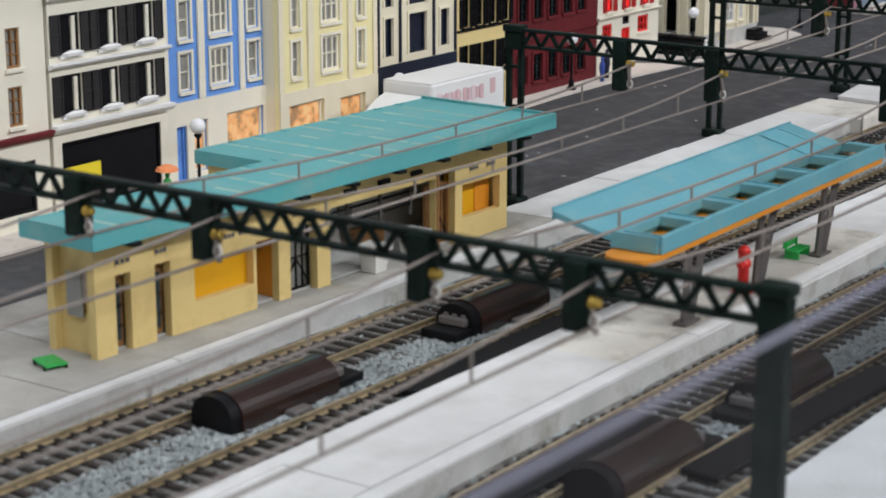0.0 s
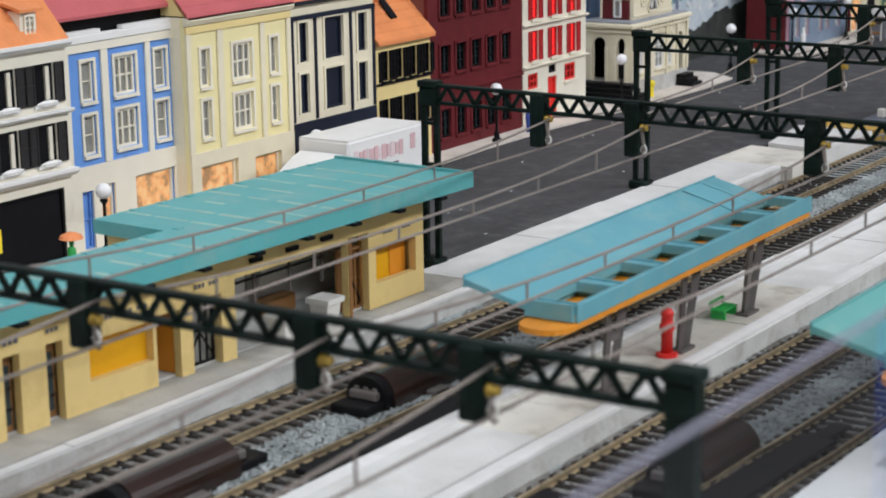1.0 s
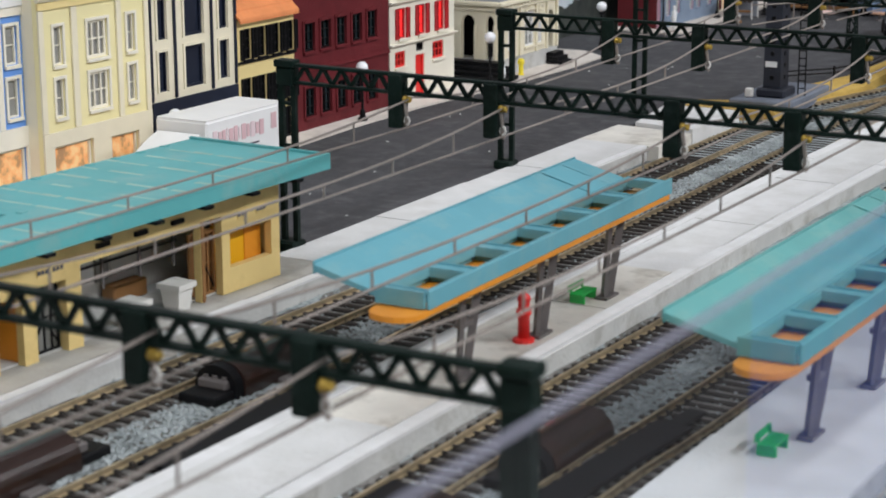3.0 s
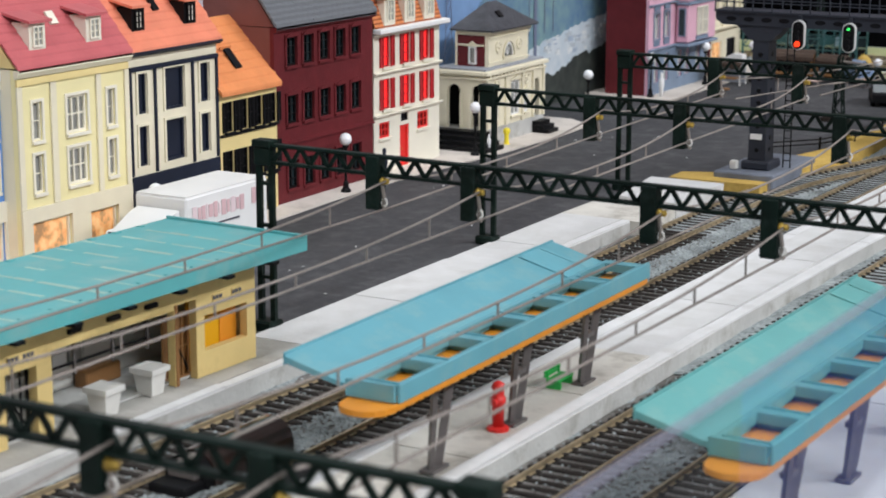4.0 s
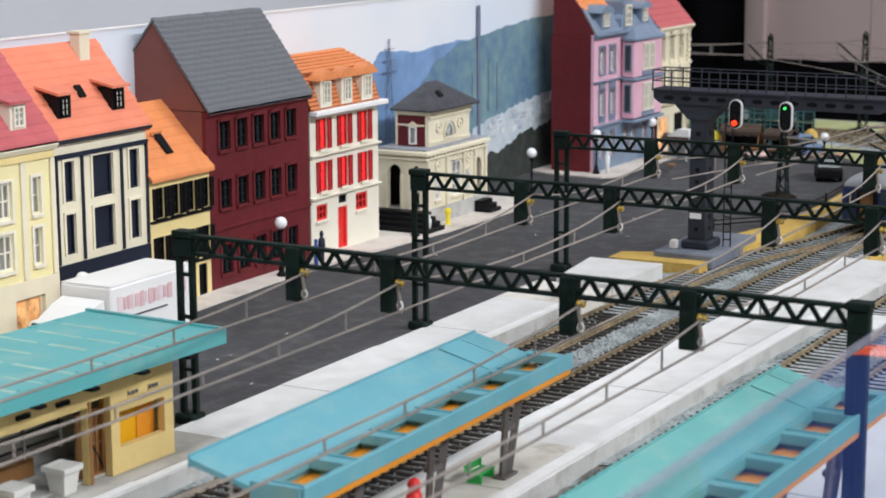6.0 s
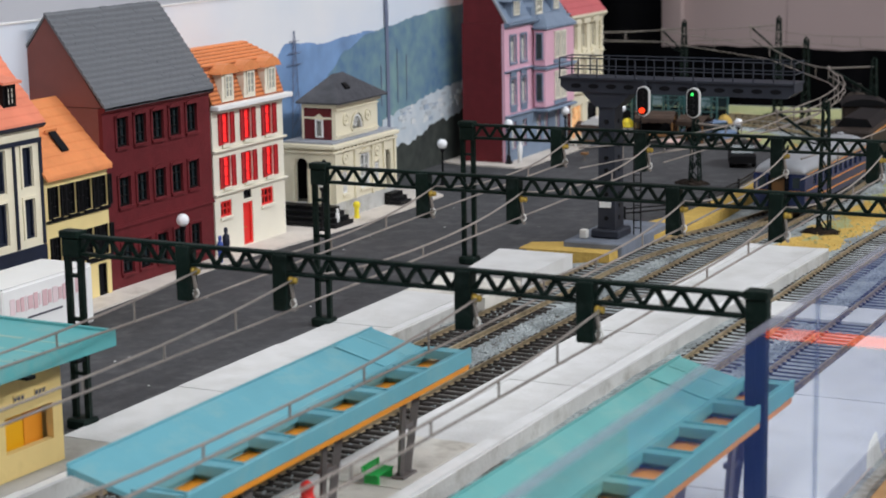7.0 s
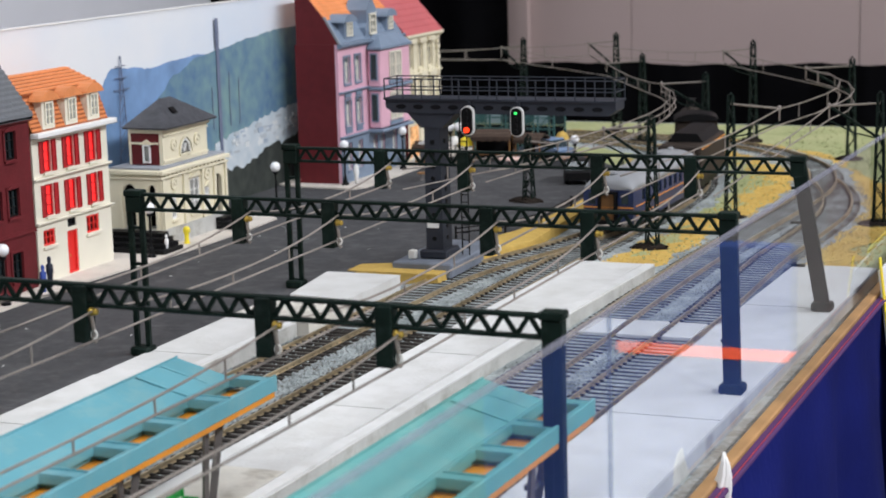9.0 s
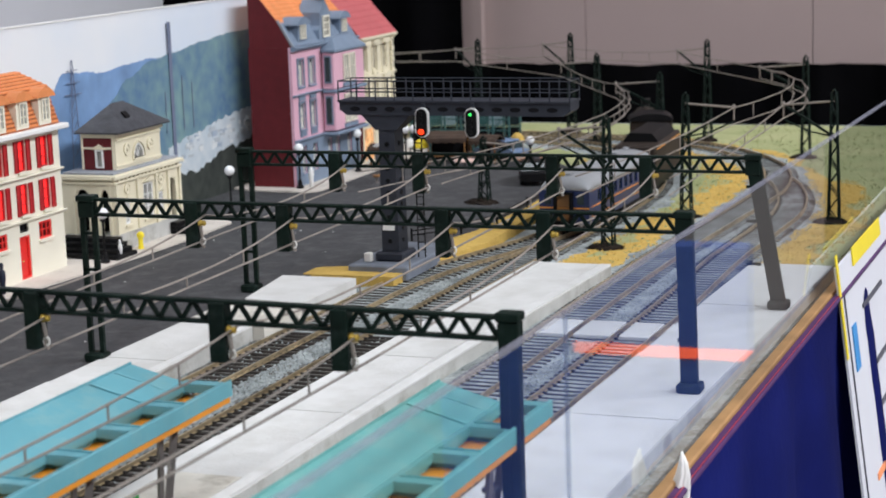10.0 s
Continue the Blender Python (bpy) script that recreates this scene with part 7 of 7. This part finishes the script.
M["tancloth"] = mat("tan_cloth", (0.52, 0.30, 0.20), 0.7, var=0.1)


def car(x, y, rz, material, label):
    ob = thing("parked_car", (x, y, 0.0), label, "car", "cars parked at the street end", rz=rz)
    part("body", prism([(-0.021, 0.0035), (0.021, 0.0035), (0.0215, 0.0080), (0.0120, 0.0095), (-0.0170, 0.0098), (-0.0212, 0.0085)], "x", -0.0085, 0.0085), material, ob)
    part("cabin", prism([(-0.0150, 0.0098), (0.0100, 0.0096), (0.0050, 0.0148), (-0.0110, 0.0150)], "x", -0.0076, 0.0076), "glass", ob)
    part("roof", prism([(-0.0112, 0.0150), (0.0052, 0.0148), (0.0040, 0.0156), (-0.0100, 0.0158)], "x", -0.0075, 0.0075), material, ob)
    for yy in (-0.0125, 0.0130):
        for sx in (-1, 1):
            part("wheel", tube([(sx * 0.0060, yy, 0.0035), (sx * 0.0088, yy, 0.0035)], 0.0035, 12), "black", ob)


car(0.0270, 0.5280, 20, "black", "black car parked at the street end")
car(-0.0300, 0.6300, 62, "carblue", "blue and white car parked by the stalls")


# ---- stalls and frames at the street end ----
def stall(x, y, w, d, h, roof, label, rz=0.0, sheet=None):
    """A low market stall: posts, counter, back cloth and a sagging canopy."""
    ob = thing("market_stall", (x, y, 0.0), label, "market stall", "stalls at the street end", rz=rz)
    for sx in (-1, 1):
        for sy in (-1, 1):
            part("post", tube([(sx * w * 0.45, sy * d * 0.42, 0), (sx * w * 0.45, sy * d * 0.42, h)], 0.0006, 6), "pot" if sheet else "brownwood", ob)
    part("counter", box(-w * 0.43, w * 0.43, -d * 0.42, -d * 0.15, h * 0.28, h * 0.38, 0.0003), "brownwood", ob)
    part("back_cloth", box(-w * 0.44, w * 0.44, d * 0.36, d * 0.40, h * 0.05, h * 0.98), "dark" if not sheet else "terrace", ob)
    arc = [(-d * 0.5 + d * k / 8, h + 0.22 * d * math.sin(math.pi * k / 8) + 0.0006 * math.sin(k * 2.1)) for k in range(9)]
    part("canopy", prism(arc + [(p, q - 0.0009) for p, q in arc[::-1]], "x", -w * 0.5, w * 0.5), roof, ob)
    for k in range(5):
        a = -w * 0.5 + k * w / 5
        part("valance", prism([(a, h - 0.0009), (a + w / 5 - 0.0002, h - 0.0009), (a + w / 5 - 0.0002, h - 0.0026), (a + w / 10, h - 0.0036), (a, h - 0.0026)], "y", -d * 0.5 - 0.0004, -d * 0.5), roof, ob)
    if sheet:
        part("folded_sheet", prism([(-w * 0.32, h + 0.0012), (w * 0.50, h + 0.0012), (w * 0.48, h + 0.0070), (w * 0.12, h + 0.0075), (-w * 0.30, h + 0.0028)], "y", -d * 0.3, d * 0.3), sheet, ob, "white folded sheet")


stall(-0.1000, 0.5700, 0.0210, 0.0150, 0.0155, "brownroof", "brown-roofed market stall with a white folded sheet on top", sheet="white")
stall(-0.0660, 0.6120, 0.0300, 0.0190, 0.0190, "brownroof", "dark brown market stall with a sagging canopy", rz=12)
stall(-0.0375, 0.6180, 0.0220, 0.0170, 0.0165, "brownroof", "dark brown market stall with a sagging canopy", rz=-8)


def frame_hall(x, y, w, d, h, bays):
    """An open teal frame with glazed roof panels."""
    ob = thing("glazed_frame_hall", (x, y, 0.0), "open teal metal frame with pale glazed panels by the stalls", "pavilion")
    for k in range(bays + 1):
        a = -w / 2 + w * k / bays
        for b in (-d / 2, d / 2):
            part("post", bar((a, b, 0), (a, b, h), 0.0012), "dimteal", ob)
        part("rafter", bar((a, -d / 2 - 0.002, h * 0.86), (a, 0, h * 1.06), 0.0010), "dimteal", ob)
        part("rafter", bar((a, d / 2 + 0.002, h * 0.86), (a, 0, h * 1.06), 0.0010), "dimteal", ob)
    for b in (-d / 2, d / 2):
        for q in (0.55, 0.78, 0.97):
            part("beam", bar((-w / 2, b, h * q), (w / 2, b, h * q), 0.0009), "dimteal", ob)
    for k in range(bays):
        a = -w / 2 + w * k / bays
        part("panel", box(a + 0.0010, a + w / bays - 0.0010, d / 2 - 0.0004, d / 2 + 0.0001, h * 0.57, h * 0.76), ("glass", "dimteal", "paleglazing")[k % 3], ob)
        part("panel", box(a + 0.0010, a + w / bays - 0.0010, d / 2 - 0.0004, d / 2 + 0.0001, h * 0.02, h * 0.53), "dark", ob)
        if k % 2 == 0:
            part("brace", bar((a, -d / 2, h * 0.55), (a + w / bays, -d / 2, h * 0.97), 0.0007), "dimteal", ob)


frame_hall(-0.0750, 0.6600, 0.0900, 0.0260, 0.0360, 7)


def round_table(x, y, r, material, label):
    ob = thing("round_table", (x, y, 0.0), label, "table", "tables by the stalls")
    part("tabletop", lathe([(r * 0.96, 0.0046), (r, 0.0050), (r, 0.0055), (r * 0.97, 0.0058)], 20), material, ob)
    part("foot", lathe([(r * 0.45, 0.0), (r * 0.40, 0.0006), (0.0008, 0.0012), (0.0008, 0.0045)], 10), "greysteel", ob)


round_table(-0.0440, 0.5880, 0.0085, "palecloth", "round table with a pale pink cloth")
round_table(-0.0060, 0.6000, 0.0060, "tancloth", "round table with a tan cloth")
round_table(0.0100, 0.6120, 0.0050, "tancloth", "round table with a tan cloth")
round_table(-0.0800, 0.5080, 0.0030, "brownwood", "small brown round stool table")


def dome_tent(x, y, r, material, label):
    ob = thing("parasol", (x, y, 0.0), label, "parasol", "parasols by the stalls")
    part("pole", tube([(0, 0, 0), (0, 0, 0.0165)], 0.0005, 6), "greysteel", ob)
    part("canopy", lathe([(r, 0.0120), (r * 0.97, 0.0128), (r * 0.72, 0.0158), (r * 0.35, 0.0178), (r * 0.05, 0.0184)], 8), material, ob)


dome_tent(-0.0850, 0.6050, 0.0062, "yellowcard", "bright yellow parasol by the stalls")
dome_tent(-0.0945, 0.6080, 0.0050, "white", "white parasol by the stalls")
dome_tent(-0.0240, 0.6480, 0.0062, "sand", "dull yellow parasol by the stalls")
for x, y, h in ((-0.0868, 0.5800, 0.0280), (-0.0802, 0.5800, 0.0283), (-0.0067, 0.6260, 0.0150)):
    street_lamp(x, y, h)

# low dark fence between street and track at the far bend
fence = thing("track_fence", (0, 0, 0), "low black fence along the street end", "fence")
FP = [(0.0290, 0.300), (0.0500, 0.325), (0.0600, 0.360), (0.0590, 0.420), (0.0540, 0.500), (0.0440, 0.580)]
for a, b in zip(FP, FP[1:]):
    part("rail", bar((*a, 0.0060), (*b, 0.0060), 0.0007), "black", fence)
    part("rail", bar((*a, 0.0035), (*b, 0.0035), 0.0007), "black", fence)
for a in FP:
    part("post", tube([(*a, 0.0), (*a, 0.0075)], 0.0007, 6), "black", fence)


# ---- train on the island platform track ----
def coach(y0, y1, xc, bend=0.0):
    L = y1 - y0
    lower, roofm = "coachblue", "coachgrey"
    ob = thing("railway_coach", (xc, y0, -0.0015), "dark blue coach with orange lining and a grey roof", "coach", rz=bend)
    hw = 0.0152
    wins = [(0.014 + k * (L - 0.028) / 10 + 0.0025, 0.014 + (k + 1) * (L - 0.028) / 10 - 0.0025, 0.0180, 0.0245) for k in range(10)]
    for s in (1, -1):
        bm = wall_with_holes(0.002, L - 0.002, 0.0165, 0.0260, wins, 0.0010, hw)
        if s < 0:
            bm.transform(Matrix.Scale(-1, 4, (1, 0, 0)))
            bmesh.ops.recalc_face_normals(bm, faces=bm.faces[:])
        side = part("upper_side", bm, lower, ob)
        for a, b, c, d in wins:
            part("window_pane", box(s * (hw - 0.0014) - 0.0002, s * (hw - 0.0014) + 0.0002, a, b, c, d), "glass", side)
        part("lower_side", box(min(s * hw, s * (hw - 0.001)), max(s * hw, s * (hw - 0.001)), 0.002, L - 0.002, 0.0068, 0.0163), lower, ob)
        for z in (0.0160, 0.0255, 0.0105):
            part("lining", box(min(s * hw, s * (hw + 0.0003)), max(s * hw, s * (hw + 0.0003)), 0.004, L - 0.004, z, z + 0.0005), "orangeline", ob)
    for a, o in ((0.0, -1), (L - 0.002, 1)):
        e = part("end_wall", box(-hw, hw, a, a + 0.002, 0.0068, 0.0260), lower, ob)
        f = a if o < 0 else a + 0.002
        for sx in (-1, 1):
            part("end_window", box(min(sx * 0.0080, sx * 0.0120), max(sx * 0.0080, sx * 0.0120), min(f, f + o * 0.0002), max(f, f + o * 0.0002), 0.0180, 0.0240), "glass", e)
            part("corner_post", box(min(sx * 0.0142, sx * 0.0153), max(sx * 0.0142, sx * 0.0153), min(f, f + o * 0.0004), max(f, f + o * 0.0004), 0.0166, 0.0260), lower, e)
            part("buffer", tube([(sx * 0.0105, f, 0.0062), (sx * 0.0105, f + o * 0.0050, 0.0062), (sx * 0.0105, f + o * 0.0055, 0.0062)], 0.0012, 10), "greysteel", e)
        part("lining", box(-hw, hw, min(f, f + o * 0.0003), max(f, f + o * 0.0003), 0.0155, 0.0163), "orangeline", e)
        for k in range(4):
            y = f + o * (0.0004 + 0.0009 * k)
            part("gangway_fold", ring(-0.0058 + 0.0003 * (k % 2), 0.0058 - 0.0003 * (k % 2), 0.0072, 0.0255, 0.0, 0.0014, 0.0005), "black", e).matrix_local = pose(0, y, 0, 0, 0, 90)
        part("gangway_door", box(-0.0044, 0.0044, min(f, f + o * 0.0003), max(f, f + o * 0.0003), 0.0086, 0.0240), "brownwood", e)
    part("interior", box(-hw + 0.0016, hw - 0.0016, 0.0021, L - 0.0021, 0.0075, 0.0175), "brownwood", ob)
    prof = [(-hw - 0.0004, 0.0261)] + [((hw + 0.0004) * math.cos(t), 0.0261 + 0.0078 * math.sin(t) ** 0.75) for t in [math.pi - math.pi * k / 14 for k in range(1, 14)]] + [(hw + 0.0004, 0.0261)]
    rb = bmesh.new()
    cuts = [(0.0002, 0.30), (0.0012, 0.58), (0.0035, 0.82), (0.0075, 0.96), (0.0130, 1.0)]
    cuts += [(L - a, q) for a, q in cuts[::-1]]
    rings = [[rb.verts.new((p * (0.90 + 0.10 * q), y, 0.0261 + (z - 0.0261) * q)) for p, z in prof] for y, q in cuts]
    for a, b in zip(rings, rings[1:]):
        for k in range(len(prof)):
            rb.faces.new((a[k], a[(k + 1) % len(prof)], b[(k + 1) % len(prof)], b[k]))
    rb.faces.new(rings[0]), rb.faces.new(rings[-1][::-1])
    bmesh.ops.recalc_face_normals(rb, faces=rb.faces[:])
    rf = part("roof", rb, roofm, ob, "grey roof with domed ends", smooth=True)
    for k in range(6):
        y = L * (k + 0.5) / 6
        part("roof_vent", box(-0.0016, 0.0016, y - 0.003, y + 0.003, 0.0335, 0.0350, 0.0005), roofm, rf)
    part("underframe", box(-0.0110, 0.0110, 0.004, L - 0.004, 0.0038, 0.0067), "black", ob)
    for y in (0.034, L - 0.034):
        bg = part("bogie", box(-0.0105, 0.0105, y - 0.019, y + 0.019, 0.0020, 0.0060, 0.0006), "black", ob)
        for dy in (-0.013, 0.013):
            for s in (-1, 1):
                part("wheel", tube([(s * 0.0070, y + dy, 0.0052), (s * 0.0092, y + dy, 0.0052)], 0.0052, 14), "greysteel", bg)
    return ob


coach(0.3420, 0.4760, 0.1078, -1.4)


def tender(y0, xc, rz):
    ob = thing("steam_tender", (xc, y0, -0.0015), "dull brown steam engine tender with a red tail lamp", "tender", rz=rz)
    part("tank", box(-0.0140, 0.0140, 0.0, 0.088, 0.0090, 0.0330, 0.0012), "enginebrown", ob)
    part("coal", prism([(-0.0120, 0.0330), (0.0120, 0.0330), (0.0080, 0.0385), (-0.0070, 0.0390)], "y", 0.020, 0.080), "black", ob)
    part("lining", box(0.0140, 0.0143, 0.004, 0.084, 0.0300, 0.0306), "orangeline", ob)
    part("underframe", box(-0.0115, 0.0115, 0.002, 0.086, 0.0040, 0.0089), "black", ob)
    for k in range(4):
        for s in (-1, 1):
            part("wheel", tube([(s * 0.0070, 0.014 + k * 0.020, 0.0055), (s * 0.0092, 0.014 + k * 0.020, 0.0055)], 0.0055, 14), "black", ob)
    part("tail_lamp", tube([(0.0095, -0.002, 0.0130), (0.0095, 0.0, 0.0130)], 0.0012, 8), "red", ob)


tender(0.4860, 0.1105, 3.5)


def engine(y0, xc, rz):
    ob = thing("steam_locomotive", (xc, y0, -0.0015), "dull brown-black steam locomotive with a rounded boiler", "locomotive", rz=rz)
    part("cab", box(-0.0145, 0.0145, 0.0, 0.024, 0.0090, 0.0380, 0.0010), "enginebrown", ob)
    part("cab_roof", prism([(-0.0155, 0.0380)] + [(0.0155 * math.cos(t), 0.0380 + 0.0050 * math.sin(t)) for t in [math.pi - math.pi * k / 10 for k in range(1, 10)]] + [(0.0155, 0.0380)], "y", -0.002, 0.027), "black", ob)
    part("boiler", tube([(0, 0.0245, 0.0250), (0, 0.118, 0.0250)], 0.0105, 20), "enginebrown", ob, smooth=False)
    part("chimney", lathe([(0.0034, 0.0340), (0.0030, 0.0380), (0.0036, 0.0420)], 12, c=(0, 0.108)), "black", ob)
    part("dome", lathe([(0.0048, 0.0330), (0.0046, 0.0375), (0.0030, 0.0400), (0.0004, 0.0408)], 12, c=(0, 0.070)), "enginebrown", ob, smooth=True)
    part("running_board", box(-0.0150, 0.0150, 0.0245, 0.124, 0.0125, 0.0137), "black", ob)
    part("underframe", box(-0.0100, 0.0100, 0.0, 0.122, 0.0050, 0.0124), "black", ob)
    for k in range(4):
        for s in (-1, 1):
            part("wheel", tube([(s * 0.0075, 0.026 + k * 0.024, 0.0085), (s * 0.0098, 0.026 + k * 0.024, 0.0085)], 0.0085, 16), "black", ob)


engine(0.5800, 0.0975, 17.0)

# ---- acrylic screen, table edge and cloth ----
XS = 0.2790


def screen_top(y):
    return 0.0755 - 0.0170 * y


def sheet_panel(y0, y1):
    ob = thing("acrylic_screen", (XS, y0, -0.02), "clear upright acrylic sheet along the table edge", "screen", "screens along the table edge")
    a, b, n = screen_top(y0) + 0.02, screen_top(y1) + 0.02, y1 - y0
    p = part("sheet", prism([(0, 0), (n, 0), (n, b - 0.0008), (0, a - 0.0008)], "x", -0.0012, 0.0012), "acrylicclear", ob)
    p.data.materials.append(M["acrylic"])
    for f in p.data.polygons:
        if f.center.x > 0.001:
            f.material_index = 1
    p.visible_shadow = False
    part("top_edge", prism([(0, a - 0.0007), (n, b - 0.0007), (n, b), (0, a)], "x", -0.0013, 0.0013), "acrylicedge", ob, "pale cut edge")
    part("end_edge", box(-0.0006, 0.0006, -0.0003, 0.0, 0.0, a), "acrylicedge", ob, "pale cut edge")


sheet_panel(-0.9500, -0.2045)
sheet_panel(-0.2040, 0.4300)
fascia = thing("table_edge", (0.2804, 0, 0), "plywood edge board of the layout table", "table", kind="structure")
part("board", box(0.0, 0.0050, -0.95, 0.905, -0.10, 0.0003, 0.0006), "wood", fascia)
cloth = bmesh.new()
cols = []
for i in range(180):
    y = -0.95 + i * 0.0105
    row = []
    for k in range(16):
        s = (k / 15) ** 1.5
        out = 0.0085 + 0.05 * s + 0.030 * s ** 0.8 * math.sin(i * 0.55 + 0.8 * math.sin(i * 0.13)) + 0.014 * s * math.sin(i * 1.3)
        row.append(cloth.verts.new((0.2795 + out, y, -0.0022 - 0.72 * s)))
    cols.append(row)
for a, b in zip(cols, cols[1:]):
    for k in range(15):
        cloth.faces.new((a[k], b[k], b[k + 1], a[k + 1]))
skirt = tagged(part("blue_table_cloth", cloth, "bluecloth", smooth=True), "deep blue cloth hanging from the table edge in soft folds", "cloth")
hemp = thing("cloth_hem", (0.2868, 0, -0.0036), "purple hem with a red seam along the cloth", "cloth hem")
part("band", box(-0.0018, 0.0026, -0.95, 0.93, 0.0, 0.0022, 0.0006), "hem", hemp)
part("seam", box(0.0013, 0.0016, -0.95, 0.93, 0.0022, 0.0024), "shutterred", hemp)

# notice card hung on the table edge
card = thing("notice_card", (0.3035, 0.2050, -0.1340), "white notice card with printed lines and yellow corner clips", "notice")
LEAN = Matrix.Rotation(radians(-7), 4, "Y")
K = Matrix.Diagonal((1, 1.42, 1.42, 1))
cm = box(0, 0.0012, 0, 0.210, 0, 0.1035)
cm.transform(LEAN @ K)
part("card", cm, "paper", card)
for nm, a, b, c, d, m in (("frame_line", 0.006, 0.204, 0.0925, 0.0928, "ink"), ("frame_line", 0.006, 0.0067, 0.006, 0.0924, "ink"), ("print_bar", 0.040, 0.085, 0.0810, 0.0828, "ink"), ("badge", 0.014, 0.022, 0.064, 0.080, "blueink"), ("print_bar", 0.055, 0.150, 0.057, 0.0590, "ink"), ("print_bar", 0.050, 0.140, 0.041, 0.043, "ink"), ("print_bar", 0.030, 0.120, 0.020, 0.0225, "cloth_o"), ("corner_clip", 0.030, 0.095, 0.0985, 0.1050, "yellowcard"), ("corner_clip", -0.002, 0.001, 0.072, 0.1080, "yellowcard")):
    bm = box(0.0014, 0.0020, a, b, c, d)
    bm.transform(LEAN @ K)
    part(nm, bm, m, card)

# white-tipped red cloth beside the screen
bundle = thing("cloth_bundle", (0.2915, -0.1058, 0.0), "crumpled red and white cloth tucked over the table edge", "cloth")


def folded(c, r, z0, z1, folds, seed):
    """A draped cone of cloth with uneven folds."""
    rnd = random.Random(seed)
    ph = [rnd.uniform(0, 6) for _ in range(4)]
    bm = bmesh.new()
    rows = []
    for k in range(9):
        s = k / 8
        row = []
        for i in range(40):
            a = 2 * math.pi * i / 40
            w = 1 + 0.30 * math.sin(folds * a + ph[0] + s) + 0.16 * math.sin((folds + 4) * a + ph[1] - 2 * s) + 0.10 * math.sin(2 * a + ph[2])
            q = r * (1 - s) ** 0.75 * w + 0.0004
            row.append(bm.verts.new((c[0] + q * math.cos(a) + 0.0016 * math.sin(5 * s + ph[3]), c[1] + q * math.sin(a), z0 + (z1 - z0) * s)))
        rows.append(row)
    for p, q in zip(rows, rows[1:]):
        for i in range(40):
            bm.faces.new((p[i], p[(i + 1) % 40], q[(i + 1) % 40], q[i]))
    bm.faces.new(rows[-1]), bm.faces.new(rows[0][::-1])
    return bm


part("white_tip", folded((-0.0052, 0), 0.0040, -0.0200, 0.0103, 4, 3), "white", bundle, smooth=True)
red = folded((0, 0), 0.0150, -0.0380, -0.0018, 5, 4)
red.transform(Matrix.Translation((-0.0040, 0.0010, 0)) @ Matrix.Diagonal((0.55, 1.5, 1, 1)))
part("red_fold", red, "red", bundle, smooth=True)

# blue barrier board across the aisle on the visitors' side, mirrored in the screen
M["redlight"] = glow("orange_red_light_strip", (1.0, 0.13, 0.06), 1.9)
M["barrierblue"] = mat("barrier_blue", (0.10, 0.20, 0.75), 0.6, var=0.15, scale=6, big=2)
board = thing("barrier_board", (0.53, 1.30, -0.95), "blue barrier board with a glowing orange-red strip", "barrier")
part("panel", box(0.016, 0.38, 0.0, 0.02, 0.03, 0.765, 0.004), "barrierblue", board)
part("stripe", box(0.010, 0.215, -0.002, -0.0002, 0.6365, 0.6490), "redlight", board, "glowing orange-red light strip")
for x in (0.03, 0.32):
    part("foot", box(x, x + 0.03, -0.10, 0.12, 0.0, 0.03, 0.003), "black", board)

# paper scraps on the street
rnd = random.Random(77)
scraps = bmesh.new()
for x, y in [(rnd.uniform(-0.095, -0.005), rnd.uniform(-0.15, 0.40)) for _ in range(26)]:
    r = rnd.uniform(0.0004, 0.0010)
    vs = [scraps.verts.new((x + r * math.cos(t) * rnd.uniform(0.6, 1.2), y + r * math.sin(t), 0.0003 + rnd.uniform(0, 0.0004))) for t in (0.2, 1.5, 2.9, 4.4)]
    scraps.faces.new(vs)
tagged(part("paper_scraps", scraps, "white"), "tiny white scraps strewn on the street", "litter", kind="stuff")
